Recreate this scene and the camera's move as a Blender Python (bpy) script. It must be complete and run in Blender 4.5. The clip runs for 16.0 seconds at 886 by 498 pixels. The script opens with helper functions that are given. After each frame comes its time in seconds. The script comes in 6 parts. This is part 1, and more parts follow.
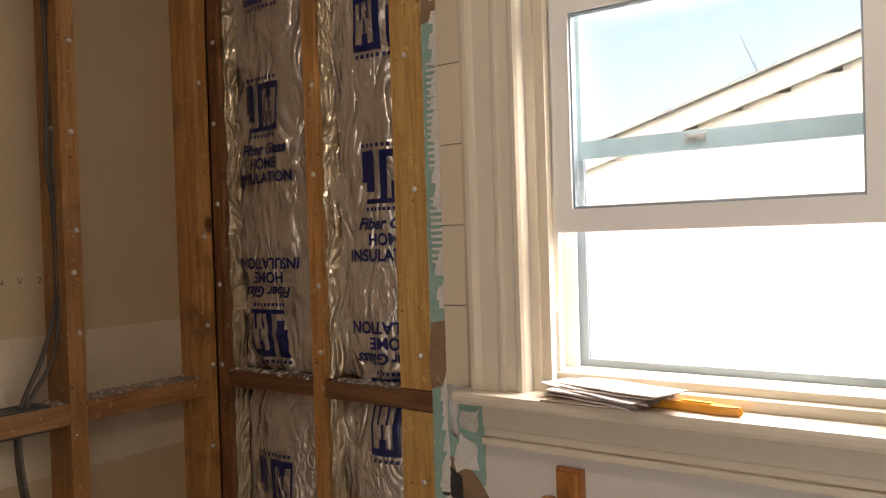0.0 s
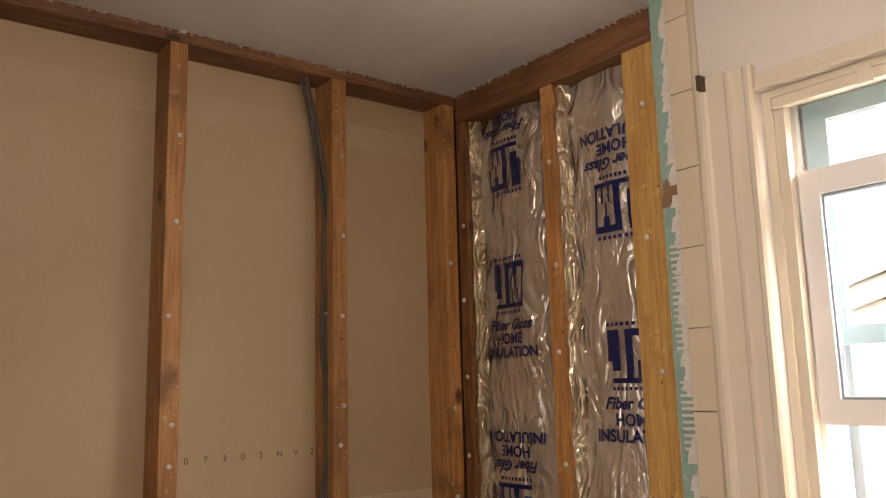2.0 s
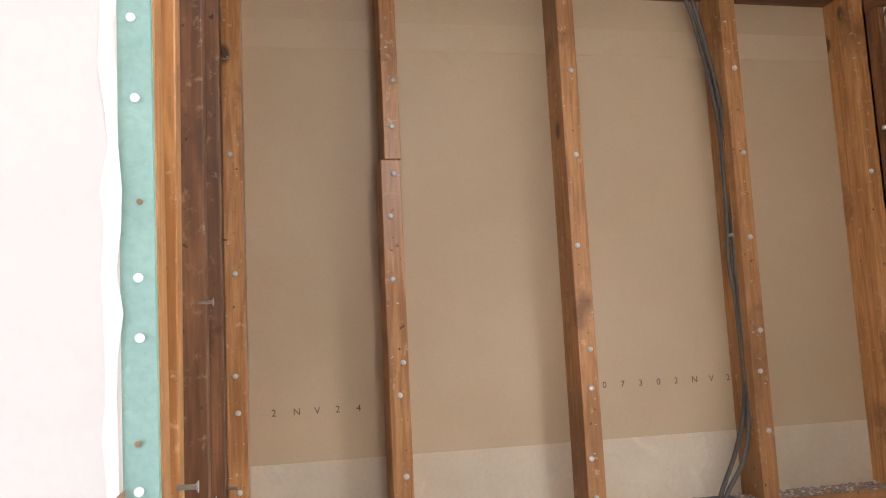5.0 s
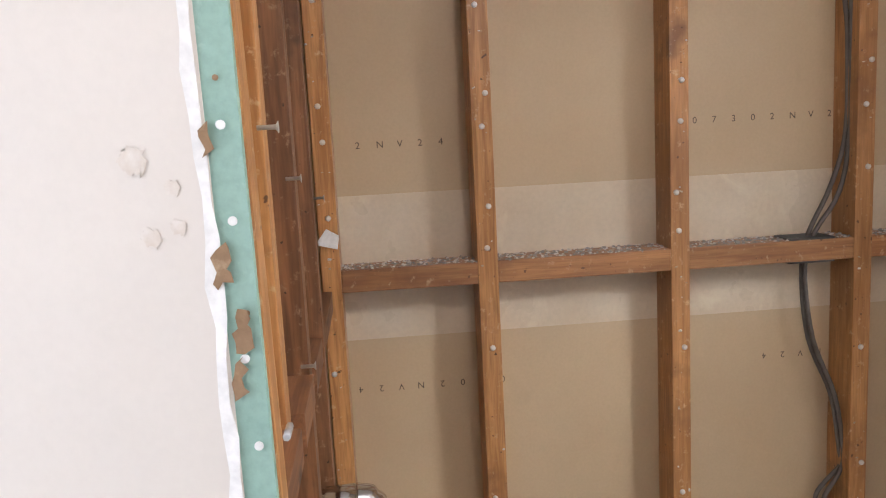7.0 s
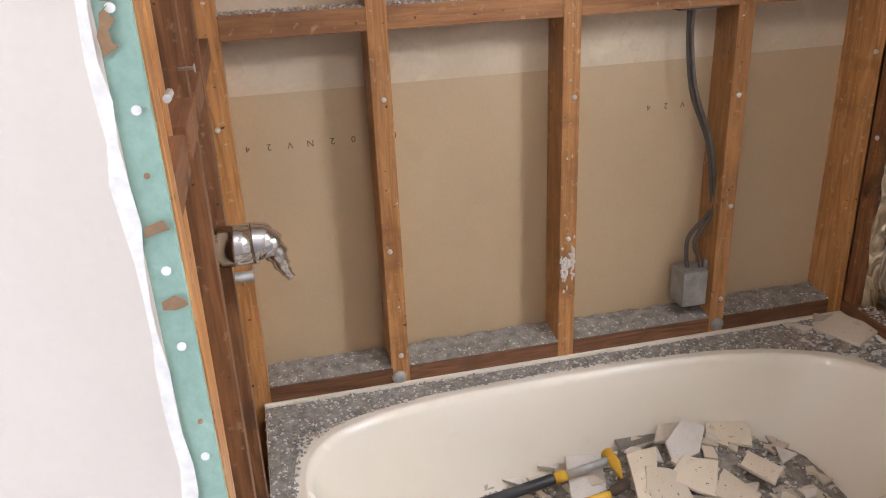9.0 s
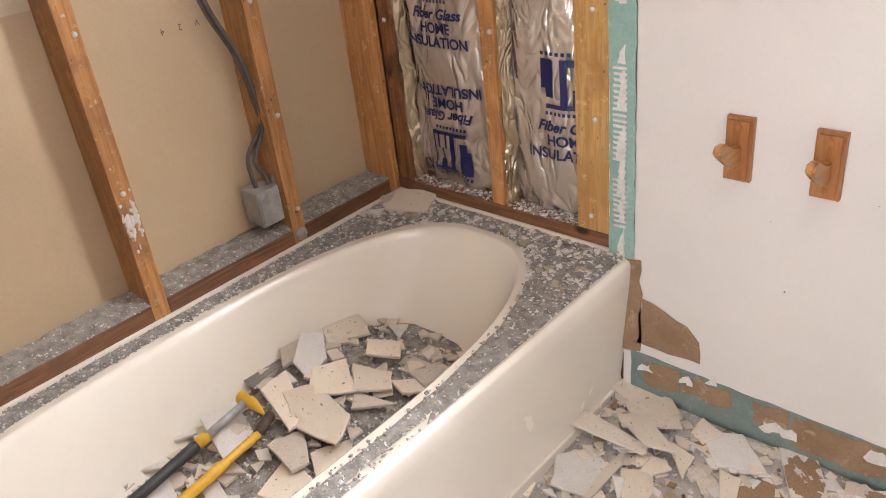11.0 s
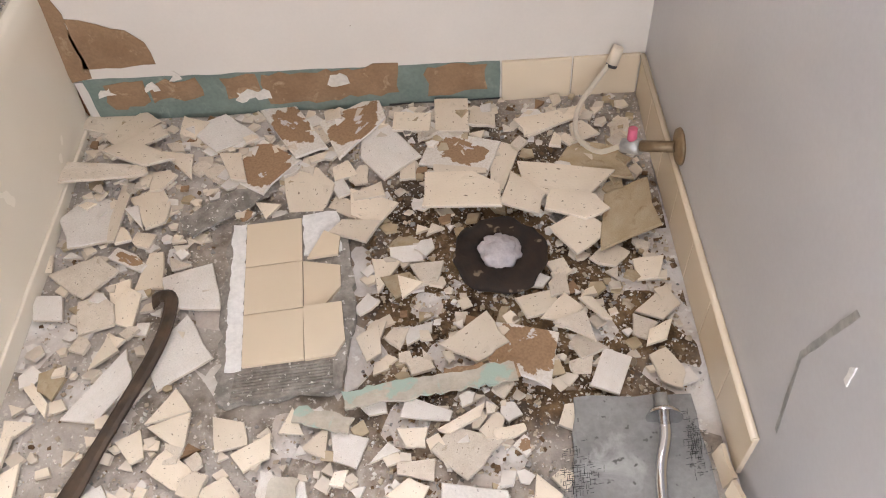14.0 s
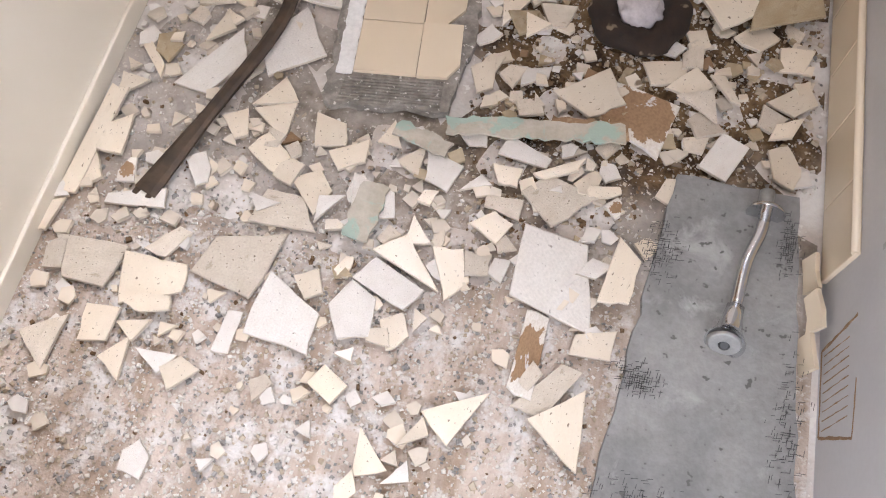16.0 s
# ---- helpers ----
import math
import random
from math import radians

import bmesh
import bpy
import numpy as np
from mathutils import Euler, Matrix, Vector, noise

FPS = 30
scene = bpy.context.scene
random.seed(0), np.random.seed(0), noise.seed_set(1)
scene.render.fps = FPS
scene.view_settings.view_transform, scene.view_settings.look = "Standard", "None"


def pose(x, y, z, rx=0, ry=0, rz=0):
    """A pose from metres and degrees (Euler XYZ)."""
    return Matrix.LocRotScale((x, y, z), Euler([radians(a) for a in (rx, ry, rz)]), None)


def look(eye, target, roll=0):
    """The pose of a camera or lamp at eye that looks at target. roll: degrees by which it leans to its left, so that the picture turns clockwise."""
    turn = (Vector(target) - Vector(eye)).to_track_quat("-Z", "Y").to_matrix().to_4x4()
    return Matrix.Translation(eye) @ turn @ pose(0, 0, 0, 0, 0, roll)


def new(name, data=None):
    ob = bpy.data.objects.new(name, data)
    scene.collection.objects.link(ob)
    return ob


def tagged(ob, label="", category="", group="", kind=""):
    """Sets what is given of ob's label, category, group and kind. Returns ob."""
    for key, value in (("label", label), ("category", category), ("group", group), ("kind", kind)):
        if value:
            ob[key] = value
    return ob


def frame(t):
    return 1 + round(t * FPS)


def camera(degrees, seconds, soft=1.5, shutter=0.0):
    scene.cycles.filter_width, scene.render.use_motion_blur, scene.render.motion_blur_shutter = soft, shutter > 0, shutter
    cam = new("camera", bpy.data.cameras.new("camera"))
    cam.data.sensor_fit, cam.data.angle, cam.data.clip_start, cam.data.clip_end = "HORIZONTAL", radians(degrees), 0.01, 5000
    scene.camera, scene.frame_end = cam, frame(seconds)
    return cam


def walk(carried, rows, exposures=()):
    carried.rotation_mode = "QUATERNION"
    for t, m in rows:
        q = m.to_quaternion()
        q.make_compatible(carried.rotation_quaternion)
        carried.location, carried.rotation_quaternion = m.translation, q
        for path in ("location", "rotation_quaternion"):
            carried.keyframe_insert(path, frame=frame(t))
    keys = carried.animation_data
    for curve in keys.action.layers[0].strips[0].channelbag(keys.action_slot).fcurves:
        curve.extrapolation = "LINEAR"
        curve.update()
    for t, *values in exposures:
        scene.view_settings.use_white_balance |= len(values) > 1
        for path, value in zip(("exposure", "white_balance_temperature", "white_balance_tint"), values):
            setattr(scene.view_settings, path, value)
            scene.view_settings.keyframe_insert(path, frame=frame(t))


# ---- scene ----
cam = camera(58.0, 16.0, soft=1.1)
PATH = [
    (0, (1.638, -1.289, 1.601), (0.468, 0.333, 1.571), -1.8),
    (0.5, (1.639, -1.315, 1.618), (0.312, 0.181, 1.67), -1.1),
    (1, (1.636, -1.321, 1.649), (0.219, 0.082, 1.799), -1.2),
    (1.5, (1.649, -1.327, 1.685), (0.165, -0.01, 1.936), -1.5),
    (2, (1.662, -1.331, 1.696), (0.097, -0.128, 2.017), -1.5),
    (2.5, (1.638, -1.367, 1.69), (-0.01, -0.294, 2.055), -1.4),
    (3, (1.615, -1.397, 1.686), (-0.127, -0.494, 2.073), -1.4),
    (3.5, (1.622, -1.408, 1.69), (-0.208, -0.703, 2.082), -1.5),
    (6, (1.606, -1.401, 1.591), (-0.378, -1.158, 1.66), -3.1),
    (6.5, (1.596, -1.398, 1.563), (-0.39, -1.19, 1.453), -3.2),
    (7, (1.596, -1.404, 1.541), (-0.375, -1.233, 1.248), -3.0),
    (7.5, (1.588, -1.412, 1.512), (-0.346, -1.267, 1.023), -2.6),
    (8, (1.589, -1.421, 1.492), (-0.297, -1.265, 0.847), -2.4),
    (10.5, (1.572, -1.406, 1.354), (0.109, -0.394, 0.442), -5.9),
    (11, (1.521, -1.401, 1.368), (0.293, -0.16, 0.391), -6.8),
    (11.5, (1.509, -1.391, 1.363), (0.568, 0.043, 0.333), -7.3),
    (12, (1.553, -1.363, 1.337), (0.853, 0.149, 0.231), -8.3),
    (12.5, (1.553, -1.353, 1.326), (1.116, 0.167, 0.102), -8.1),
    (13, (1.549, -1.385, 1.294), (1.305, 0.091, -0.034), -6.9),
    (13.5, (1.546, -1.398, 1.277), (1.413, -0.022, -0.169), -6.2),
    (14, (1.551, -1.411, 1.256), (1.499, -0.158, -0.302), -5.0),
    (14.5, (1.564, -1.426, 1.23), (1.549, -0.317, -0.435), -3.8),
    (15, (1.557, -1.443, 1.207), (1.527, -0.48, -0.546), -3.4),
    (15.5, (1.546, -1.452, 1.197), (1.458, -0.606, -0.613), -3.0),
    (16, (1.521, -1.455, 1.204), (1.292, -0.701, -0.634), -4.6),
]
EXPO = [(0.0, 0.08, 7600, 17), (1.0, 0.28, 8700, 24), (2.0, 0.58, 7900, 21), (3.5, 1.5, 6000, 13), (6.0, 1.3, 6300, 17), (8.0, 1.2, 6250, 17), (10.5, 1.62, 6400, 18), (12.0, 1.65, 6600, 19), (13.0, 1.58, 6750, 20), (14.5, 1.53, 6350, 17), (16.0, 1.38, 6300, 19)]
walk(cam, [(t, look(eye, target, roll)) for t, eye, target, roll in PATH], EXPO)

# ---- light ----
world = bpy.data.worlds.new("world")
scene.world = world
world.use_nodes = True
wn = world.node_tree
sky = wn.nodes.new("ShaderNodeTexSky")
sky.sky_type = "NISHITA"
sky.sun_disc = False
sky.sun_elevation = radians(40)
sky.sun_rotation = radians(200)
sky.air_density, sky.dust_density = 1.0, 4.0
wn.nodes["Background"].inputs["Strength"].default_value = 0.8
grey = wn.nodes.new("ShaderNodeHueSaturation")  # an overcast, nearly colourless sky
grey.inputs["Saturation"].default_value = 1.0
wn.links.new(sky.outputs[0], grey.inputs["Color"])
wn.links.new(grey.outputs[0], wn.nodes["Background"].inputs["Color"])


def lamp(name, kind, energy, color, m, **more):
    data = bpy.data.lights.new(name, kind)
    data.energy, data.color = energy, color
    for key, value in more.items():
        if key == "shape":
            data.shape = value
        elif key == "size":
            data.size = value
        elif key == "size_y":
            data.size_y = value
        elif key == "shadow_soft_size":
            data.shadow_soft_size = value
        elif key == "angle":
            data.angle = value
    ob = new(name, data)
    ob.matrix_world = m
    return ob


lamp("sun", "SUN", 0.8, (0.86, 0.94, 1.0), look((0, 0, 10), (2.0, 6.5, 0)), angle=radians(12))
# sky light over the window, and an unseen fill lamp in an assumed doorway behind
lamp("window_daylight", "AREA", 170, (0.9, 0.96, 1.0), look((1.7, 0.85, 2.75), (0.85, -0.6, 0.9)), shape="RECTANGLE", size=1.9, size_y=0.9)
lamp("door_daylight", "AREA", 12.5, (0.86, 0.93, 1.0), look((1.55, -2.72, 1.2), (1.55, 0, 1.1)), shape="RECTANGLE", size=0.75, size_y=1.95)

# unseen fill lamp, assumed from the peg shadows, moved to balance the walls
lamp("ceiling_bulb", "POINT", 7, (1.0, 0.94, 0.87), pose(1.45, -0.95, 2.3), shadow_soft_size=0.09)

# ---- materials ----


def nodes_of(name):
    mat = bpy.data.materials.new(name)
    mat.use_nodes = True
    nt = mat.node_tree
    return mat, nt, nt.nodes["Principled BSDF"]


def node(nt, kind, **values):
    n = nt.nodes.new(kind)
    for key, value in values.items():
        n.inputs[key.replace("_", " ")].default_value = value
    return n


def mixed(nt, fac, a, b):
    m = nt.nodes.new("ShaderNodeMix")
    m.data_type = "RGBA"
    for s, v in ((0, fac), (6, a), (7, b)):
        if isinstance(v, (int, float)):
            m.inputs[s].default_value = v
        elif isinstance(v, tuple):
            m.inputs[s].default_value = (*v, 1) if len(v) == 3 else v
        else:
            nt.links.new(v, m.inputs[s])
    return m.outputs[2]


def ramp(nt, value, lo, hi):
    r = nt.nodes.new("ShaderNodeMapRange")
    nt.links.new(value, r.inputs[0])
    r.inputs[1].default_value, r.inputs[2].default_value = lo, hi
    return r.outputs[0]


def coords(nt, scale=(1, 1, 1), where="Object"):
    tc = nt.nodes.new("ShaderNodeTexCoord")
    mp = nt.nodes.new("ShaderNodeMapping")
    mp.inputs["Scale"].default_value = scale
    nt.links.new(tc.outputs[where], mp.inputs[0])
    return mp.outputs[0]


def noise_of(nt, vec, scale, detail=4.0, rough=0.55, distort=0.0):
    n = nt.nodes.new("ShaderNodeTexNoise")
    nt.links.new(vec, n.inputs["Vector"])
    for key, v in (("Scale", scale), ("Detail", detail), ("Roughness", rough), ("Distortion", distort)):
        n.inputs[key].default_value = v
    return n.outputs[0]


def bump(nt, bsdf, height, strength, distance=0.002):
    b = nt.nodes.new("ShaderNodeBump")
    b.inputs["Strength"].default_value, b.inputs["Distance"].default_value = strength, distance
    nt.links.new(height, b.inputs["Height"])
    nt.links.new(b.outputs[0], bsdf.inputs["Normal"])


def surface(name, a, b, rough=0.6, scale=6.0, fine=90.0, bumpy=0.25, metal=0.0, stain=None, stain_at=(0.58, 0.72), vary=0.0, coat=0.0, fleck=None, fleck_at=(0.63, 0.68)):
    """A surface whose colour drifts between a and b, with grain, stains and fine relief."""
    mat, nt, bsdf = nodes_of(name)
    vec = coords(nt)
    broad, grain = noise_of(nt, vec, scale), noise_of(nt, vec, fine, 3.0)
    col = mixed(nt, ramp(nt, broad, 0.35, 0.65), a, b)
    col = mixed(nt, ramp(nt, grain, 0.35, 0.75), col, mixed(nt, min(0.3, bumpy), col, tuple(c * 0.5 for c in b)))
    if stain:
        spots = noise_of(nt, vec, scale * 1.7, 6.0, 0.65, 0.6)
        col = mixed(nt, ramp(nt, spots, *stain_at), col, stain)
    if fleck:
        spots = noise_of(nt, vec, fine * 0.5, 2.0, 0.6)
        col = mixed(nt, ramp(nt, spots, *fleck_at), col, fleck)
    if vary:
        info = nt.nodes.new("ShaderNodeObjectInfo")
        hsv = nt.nodes.new("ShaderNodeHueSaturation")
        nt.links.new(col, hsv.inputs["Color"])
        r = nt.nodes.new("ShaderNodeMapRange")
        nt.links.new(info.outputs["Random"], r.inputs[0])
        r.inputs[3].default_value, r.inputs[4].default_value = 1 - vary, 1 + vary
        nt.links.new(r.outputs[0], hsv.inputs["Value"])
        col = hsv.outputs[0]
    nt.links.new(col, bsdf.inputs["Base Color"])
    rg = nt.nodes.new("ShaderNodeMapRange")
    nt.links.new(broad, rg.inputs[0])
    rg.inputs[3].default_value, rg.inputs[4].default_value = max(0.03, rough - 0.12), min(1, rough + 0.12)
    nt.links.new(rg.outputs[0], bsdf.inputs["Roughness"])
    bsdf.inputs["Metallic"].default_value = metal
    bsdf.inputs["Coat Weight"].default_value = coat
    bump(nt, bsdf, grain, bumpy)
    return mat


def wood(name, light, dark, along, rough=0.6, dirt=None, vary=0.12, knots=True, residue=None):
    """Sawn lumber, its grain running along the axis given."""
    mat, nt, bsdf = nodes_of(name)
    info = nt.nodes.new("ShaderNodeObjectInfo")
    tc = nt.nodes.new("ShaderNodeTexCoord")
    add = nt.nodes.new("ShaderNodeVectorMath")
    add.operation = "MULTIPLY_ADD"
    add.inputs[1].default_value = (1, 1, 1)
    nt.links.new(tc.outputs["Object"], add.inputs[0])
    sc = nt.nodes.new("ShaderNodeVectorMath")
    sc.operation = "SCALE"
    sc.inputs[0].default_value = (3.1, 5.7, 9.3)
    nt.links.new(info.outputs["Random"], sc.inputs["Scale"])
    nt.links.new(sc.outputs[0], add.inputs[2])
    mp = nt.nodes.new("ShaderNodeMapping")
    mp.inputs["Scale"].default_value = tuple(0.07 if k == "xyz".index(along) else 1.0 for k in range(3))
    nt.links.new(add.outputs[0], mp.inputs[0])
    vec = mp.outputs[0]
    rings = noise_of(nt, vec, 60.0, 3.0, 0.5, 1.2)
    fibre = noise_of(nt, vec, 260.0, 2.0)
    patch = noise_of(nt, add.outputs[0], 7.0, 4.0, 0.6)
    col = mixed(nt, ramp(nt, rings, 0.36, 0.64), light, dark)
    col = mixed(nt, ramp(nt, fibre, 0.45, 0.75), col, mixed(nt, 0.4, col, tuple(c * 0.45 for c in dark)))
    if knots:
        vo = nt.nodes.new("ShaderNodeTexVoronoi")
        vo.inputs["Scale"].default_value = 5.5
        mk = nt.nodes.new("ShaderNodeMapping")
        mk.inputs["Scale"].default_value = tuple(0.6 if k == "xyz".index(along) else 1.0 for k in range(3))
        nt.links.new(add.outputs[0], mk.inputs[0])
        nt.links.new(mk.outputs[0], vo.inputs["Vector"])
        col = mixed(nt, ramp(nt, vo.outputs["Distance"], 0.09, 0.05), col, tuple(c * 0.22 for c in dark))
    if dirt:
        col = mixed(nt, ramp(nt, patch, 0.56, 0.7), col, dirt)
    if residue:
        # scraps of plaster and paper left on the face, and darker oily lengths
        length = noise_of(nt, add.outputs[0], 2.6, 3.0, 0.6)
        col = mixed(nt, ramp(nt, length, 0.5, 0.68), col, mixed(nt, 0.5, col, dirt))
        scraps = noise_of(nt, add.outputs[0], 48.0, 5.0, 0.7, 0.2)
        col = mixed(nt, ramp(nt, scraps, 0.59, 0.7), col, residue)
        spots = noise_of(nt, add.outputs[0], 75.0, 2.0, 0.5)
        col = mixed(nt, ramp(nt, spots, 0.7, 0.74), col, tuple(c * 0.5 for c in dirt))
    hsv = nt.nodes.new("ShaderNodeHueSaturation")
    nt.links.new(col, hsv.inputs["Color"])
    r = nt.nodes.new("ShaderNodeMapRange")
    nt.links.new(info.outputs["Random"], r.inputs[0])
    r.inputs[3].default_value, r.inputs[4].default_value = 1 - vary, 1 + vary
    nt.links.new(r.outputs[0], hsv.inputs["Value"])
    nt.links.new(hsv.outputs[0], bsdf.inputs["Base Color"])
    bsdf.inputs["Roughness"].default_value = rough
    bump(nt, bsdf, rings, 0.3, 0.001)
    return mat


STUD = wood("stud_wood", (0.58, 0.29, 0.105), (0.38, 0.165, 0.05), "z", 0.38, (0.24, 0.105, 0.04), 0.14, residue=(0.6, 0.4, 0.22))
STUD_PALE = wood("new_stud_wood", (0.62, 0.37, 0.13), (0.47, 0.25, 0.075), "z", 0.42, (0.4, 0.2, 0.065), 0.05, residue=(0.68, 0.46, 0.2))
# darker copy of the stud wood; its tone also paints shade between south studs
STUD_DARK_SHADED = wood("dark_and_shaded_stud_wood", (0.3, 0.13, 0.05), (0.16, 0.065, 0.025), "z", 0.55, (0.1, 0.045, 0.02), 0.12, residue=(0.36, 0.22, 0.12))
RAIL_Y = wood("rail_wood_y", (0.42, 0.2, 0.075), (0.28, 0.12, 0.045), "y", 0.5, (0.2, 0.085, 0.035), residue=(0.5, 0.33, 0.19))
RAIL_X = wood("rail_wood_x", (0.25, 0.11, 0.045), (0.15, 0.062, 0.026), "x", 0.6, (0.13, 0.06, 0.03))
PLATE_Y = wood("plate_wood_y", (0.25, 0.11, 0.048), (0.13, 0.055, 0.026), "y", 0.6, (0.14, 0.065, 0.03))
OAK = wood("oak", (0.46, 0.19, 0.055), (0.33, 0.125, 0.035), "z", 0.35, None, 0.06, False)
OAK_PEG = wood("peg_oak", (0.55, 0.27, 0.1), (0.42, 0.19, 0.06), "y", 0.35, None, 0.06, False)
KRAFT = surface("drywall_back_paper", (0.545, 0.41, 0.255), (0.5, 0.37, 0.225), 0.5, 2.2, 160, 0.1, stain=(0.46, 0.345, 0.215), stain_at=(0.6, 0.8))
KRAFT_BAND = surface("sheet_edge_paper", (0.66, 0.56, 0.42), (0.6, 0.49, 0.35), 0.3, 5.0, 120, 0.15, stain=(0.7, 0.62, 0.46), stain_at=(0.55, 0.75))
KRAFT_FAINT = surface("sheet_top_paper", (0.575, 0.44, 0.285), (0.53, 0.4, 0.25), 0.45, 5.0, 120, 0.1)
WHITE = surface("white_wall_paint", (0.68, 0.63, 0.565), (0.645, 0.595, 0.53), 0.6, 2.5, 140, 0.05, stain=(0.7, 0.65, 0.57), stain_at=(0.66, 0.85))
GREY_PAINT = surface("grey_wall_paint", (0.52, 0.515, 0.52), (0.47, 0.465, 0.475), 0.36, 1.8, 120, 0.08)
CEILING = surface("ceiling_paint", (0.7, 0.69, 0.68), (0.6, 0.59, 0.58), 0.75, 3.5, 60, 0.08, stain=(0.5, 0.49, 0.48), stain_at=(0.62, 0.8))
TRIM = surface("trim_paint", (0.69, 0.605, 0.48), (0.655, 0.57, 0.445), 0.35, 3, 60, 0.06)
VINYL = surface("sash_vinyl", (0.82, 0.8, 0.77), (0.8, 0.78, 0.75), 0.35, 3, 40, 0.03)
# bluish, with the backlit shade of the room side put into the colour
VINYL_OUT_BACKLIT = surface("backlit_outer_sash_vinyl", (0.34, 0.46, 0.49), (0.31, 0.43, 0.46), 0.35, 3, 40, 0.03)
ALU = surface("storm_frame_aluminium", (0.3, 0.36, 0.4), (0.26, 0.31, 0.35), 0.45, 3, 60, 0.05, 0.3)
TILE = surface("beige_tile_glaze", (0.7, 0.59, 0.44), (0.67, 0.56, 0.41), 0.12, 3, 30, 0.02, vary=0.02)
# darker, greyer version of the board green for the band along the floor
GREEN_MUTED = surface("muted_green_paper", (0.2, 0.25, 0.215), (0.16, 0.205, 0.175), 0.85, 14, 120, 0.3, stain=(0.26, 0.3, 0.25))
GREEN = surface("green_board_paper", (0.3, 0.46, 0.385), (0.26, 0.41, 0.34), 0.75, 14, 120, 0.3, stain=(0.36, 0.52, 0.45))
TORN = surface("torn_brown_paper", (0.32, 0.2, 0.11), (0.25, 0.15, 0.08), 0.85, 14, 160, 0.5, stain=(0.45, 0.32, 0.2))
MORTAR = surface("white_adhesive", (0.76, 0.72, 0.66), (0.66, 0.62, 0.55), 0.8, 20, 120, 0.6)
GYPSUM = surface("gypsum", (0.85, 0.84, 0.82), (0.78, 0.77, 0.74), 0.9, 20, 120, 0.4)
ENAMEL = surface("tub_enamel", (0.82, 0.755, 0.64), (0.8, 0.73, 0.61), 0.22, 2, 12, 0.01, stain=(0.66, 0.57, 0.44), stain_at=(0.68, 0.9), coat=0.3)
DUST = surface("grey_plaster_dust", (0.38, 0.345, 0.3), (0.2, 0.182, 0.158), 0.95, 40, 200, 0.9, fleck=(0.66, 0.63, 0.58))
CHROME = surface("chrome", (0.72, 0.73, 0.75), (0.66, 0.67, 0.69), 0.14, 8, 60, 0.03, 1.0)
STEEL = surface("galvanised_steel", (0.5, 0.5, 0.48), (0.38, 0.38, 0.37), 0.5, 30, 120, 0.2, 0.6)
NAIL = surface("screw_head", (0.75, 0.72, 0.68), (0.6, 0.57, 0.53), 0.4, 30, 100, 0.1, 0.3)
CABLE = surface("grey_cable", (0.12, 0.105, 0.09), (0.09, 0.078, 0.066), 0.6, 30, 100, 0.2)
CEMENT = surface("cement_board", (0.31, 0.305, 0.295), (0.22, 0.217, 0.21), 0.85, 9, 110, 0.7, stain=(0.39, 0.385, 0.37), stain_at=(0.55, 0.72), fleck=(0.12, 0.117, 0.11), fleck_at=(0.66, 0.7))
SUBFLOOR = surface("dusty_subfloor", (0.54, 0.465, 0.4), (0.62, 0.57, 0.52), 0.9, 7, 130, 0.7, stain=(0.7, 0.67, 0.635), stain_at=(0.42, 0.64), fleck=(0.72, 0.69, 0.64))
SHARD = surface("tile_shard_glaze", (0.73, 0.64, 0.515), (0.69, 0.595, 0.465), 0.3, 2, 28, 0.12, vary=0.12, fleck=(0.2, 0.15, 0.1), fleck_at=(0.66, 0.69))
BISQUE = surface("tile_bisque_back", (0.68, 0.605, 0.505), (0.6, 0.52, 0.415), 0.9, 3, 34, 0.45, vary=0.13, stain=(0.4, 0.33, 0.24), stain_at=(0.6, 0.72), fleck=(0.2, 0.16, 0.12), fleck_at=(0.66, 0.69))
BISQUE_WHITE = surface("white_bisque", (0.75, 0.71, 0.655), (0.7, 0.65, 0.585), 0.85, 3, 36, 0.35, vary=0.08, fleck=(0.35, 0.31, 0.27), fleck_at=(0.68, 0.72))
OCHRE = surface("stained_tile_back", (0.5, 0.41, 0.28), (0.42, 0.32, 0.19), 0.9, 3, 60, 0.6, vary=0.15, stain=(0.25, 0.16, 0.08))
BLACK_IRON = surface("black_iron", (0.06, 0.045, 0.035), (0.11, 0.075, 0.05), 0.55, 30, 90, 0.5, 0.5)
WAX = surface("wax_ring", (0.012, 0.008, 0.006), (0.035, 0.02, 0.012), 0.85, 30, 60, 0.9, fleck=(0.2, 0.15, 0.1), fleck_at=(0.68, 0.72))
RAG = surface("white_rag", (0.55, 0.51, 0.51), (0.42, 0.385, 0.39), 0.95, 20, 150, 0.5)
YELLOW = surface("yellow_grip", (0.72, 0.42, 0.03), (0.6, 0.33, 0.02), 0.45, 20, 80, 0.1)
# rubber black, also used to paint the shade of openings
BLACK_GRIP_SHADE = surface("black_rubber_and_shade", (0.03, 0.03, 0.03), (0.05, 0.05, 0.05), 0.5, 20, 80, 0.1)
NAVY = surface("navy_print", (0.012, 0.017, 0.1), (0.009, 0.013, 0.075), 0.35, 20, 80, 0.1)
INK = surface("black_stamp_ink", (0.08, 0.06, 0.045), (0.12, 0.09, 0.06), 0.8, 40, 90, 0.1)
SIDING = surface("white_siding", (0.8, 0.8, 0.79), (0.76, 0.76, 0.75), 0.6, 2, 30, 0.05)
SHINGLE = surface("grey_shingle", (0.5, 0.54, 0.58), (0.44, 0.48, 0.52), 0.9, 4, 40, 0.4)
BARK = surface("bark", (0.12, 0.09, 0.07), (0.09, 0.07, 0.05), 0.9, 10, 60, 0.5)
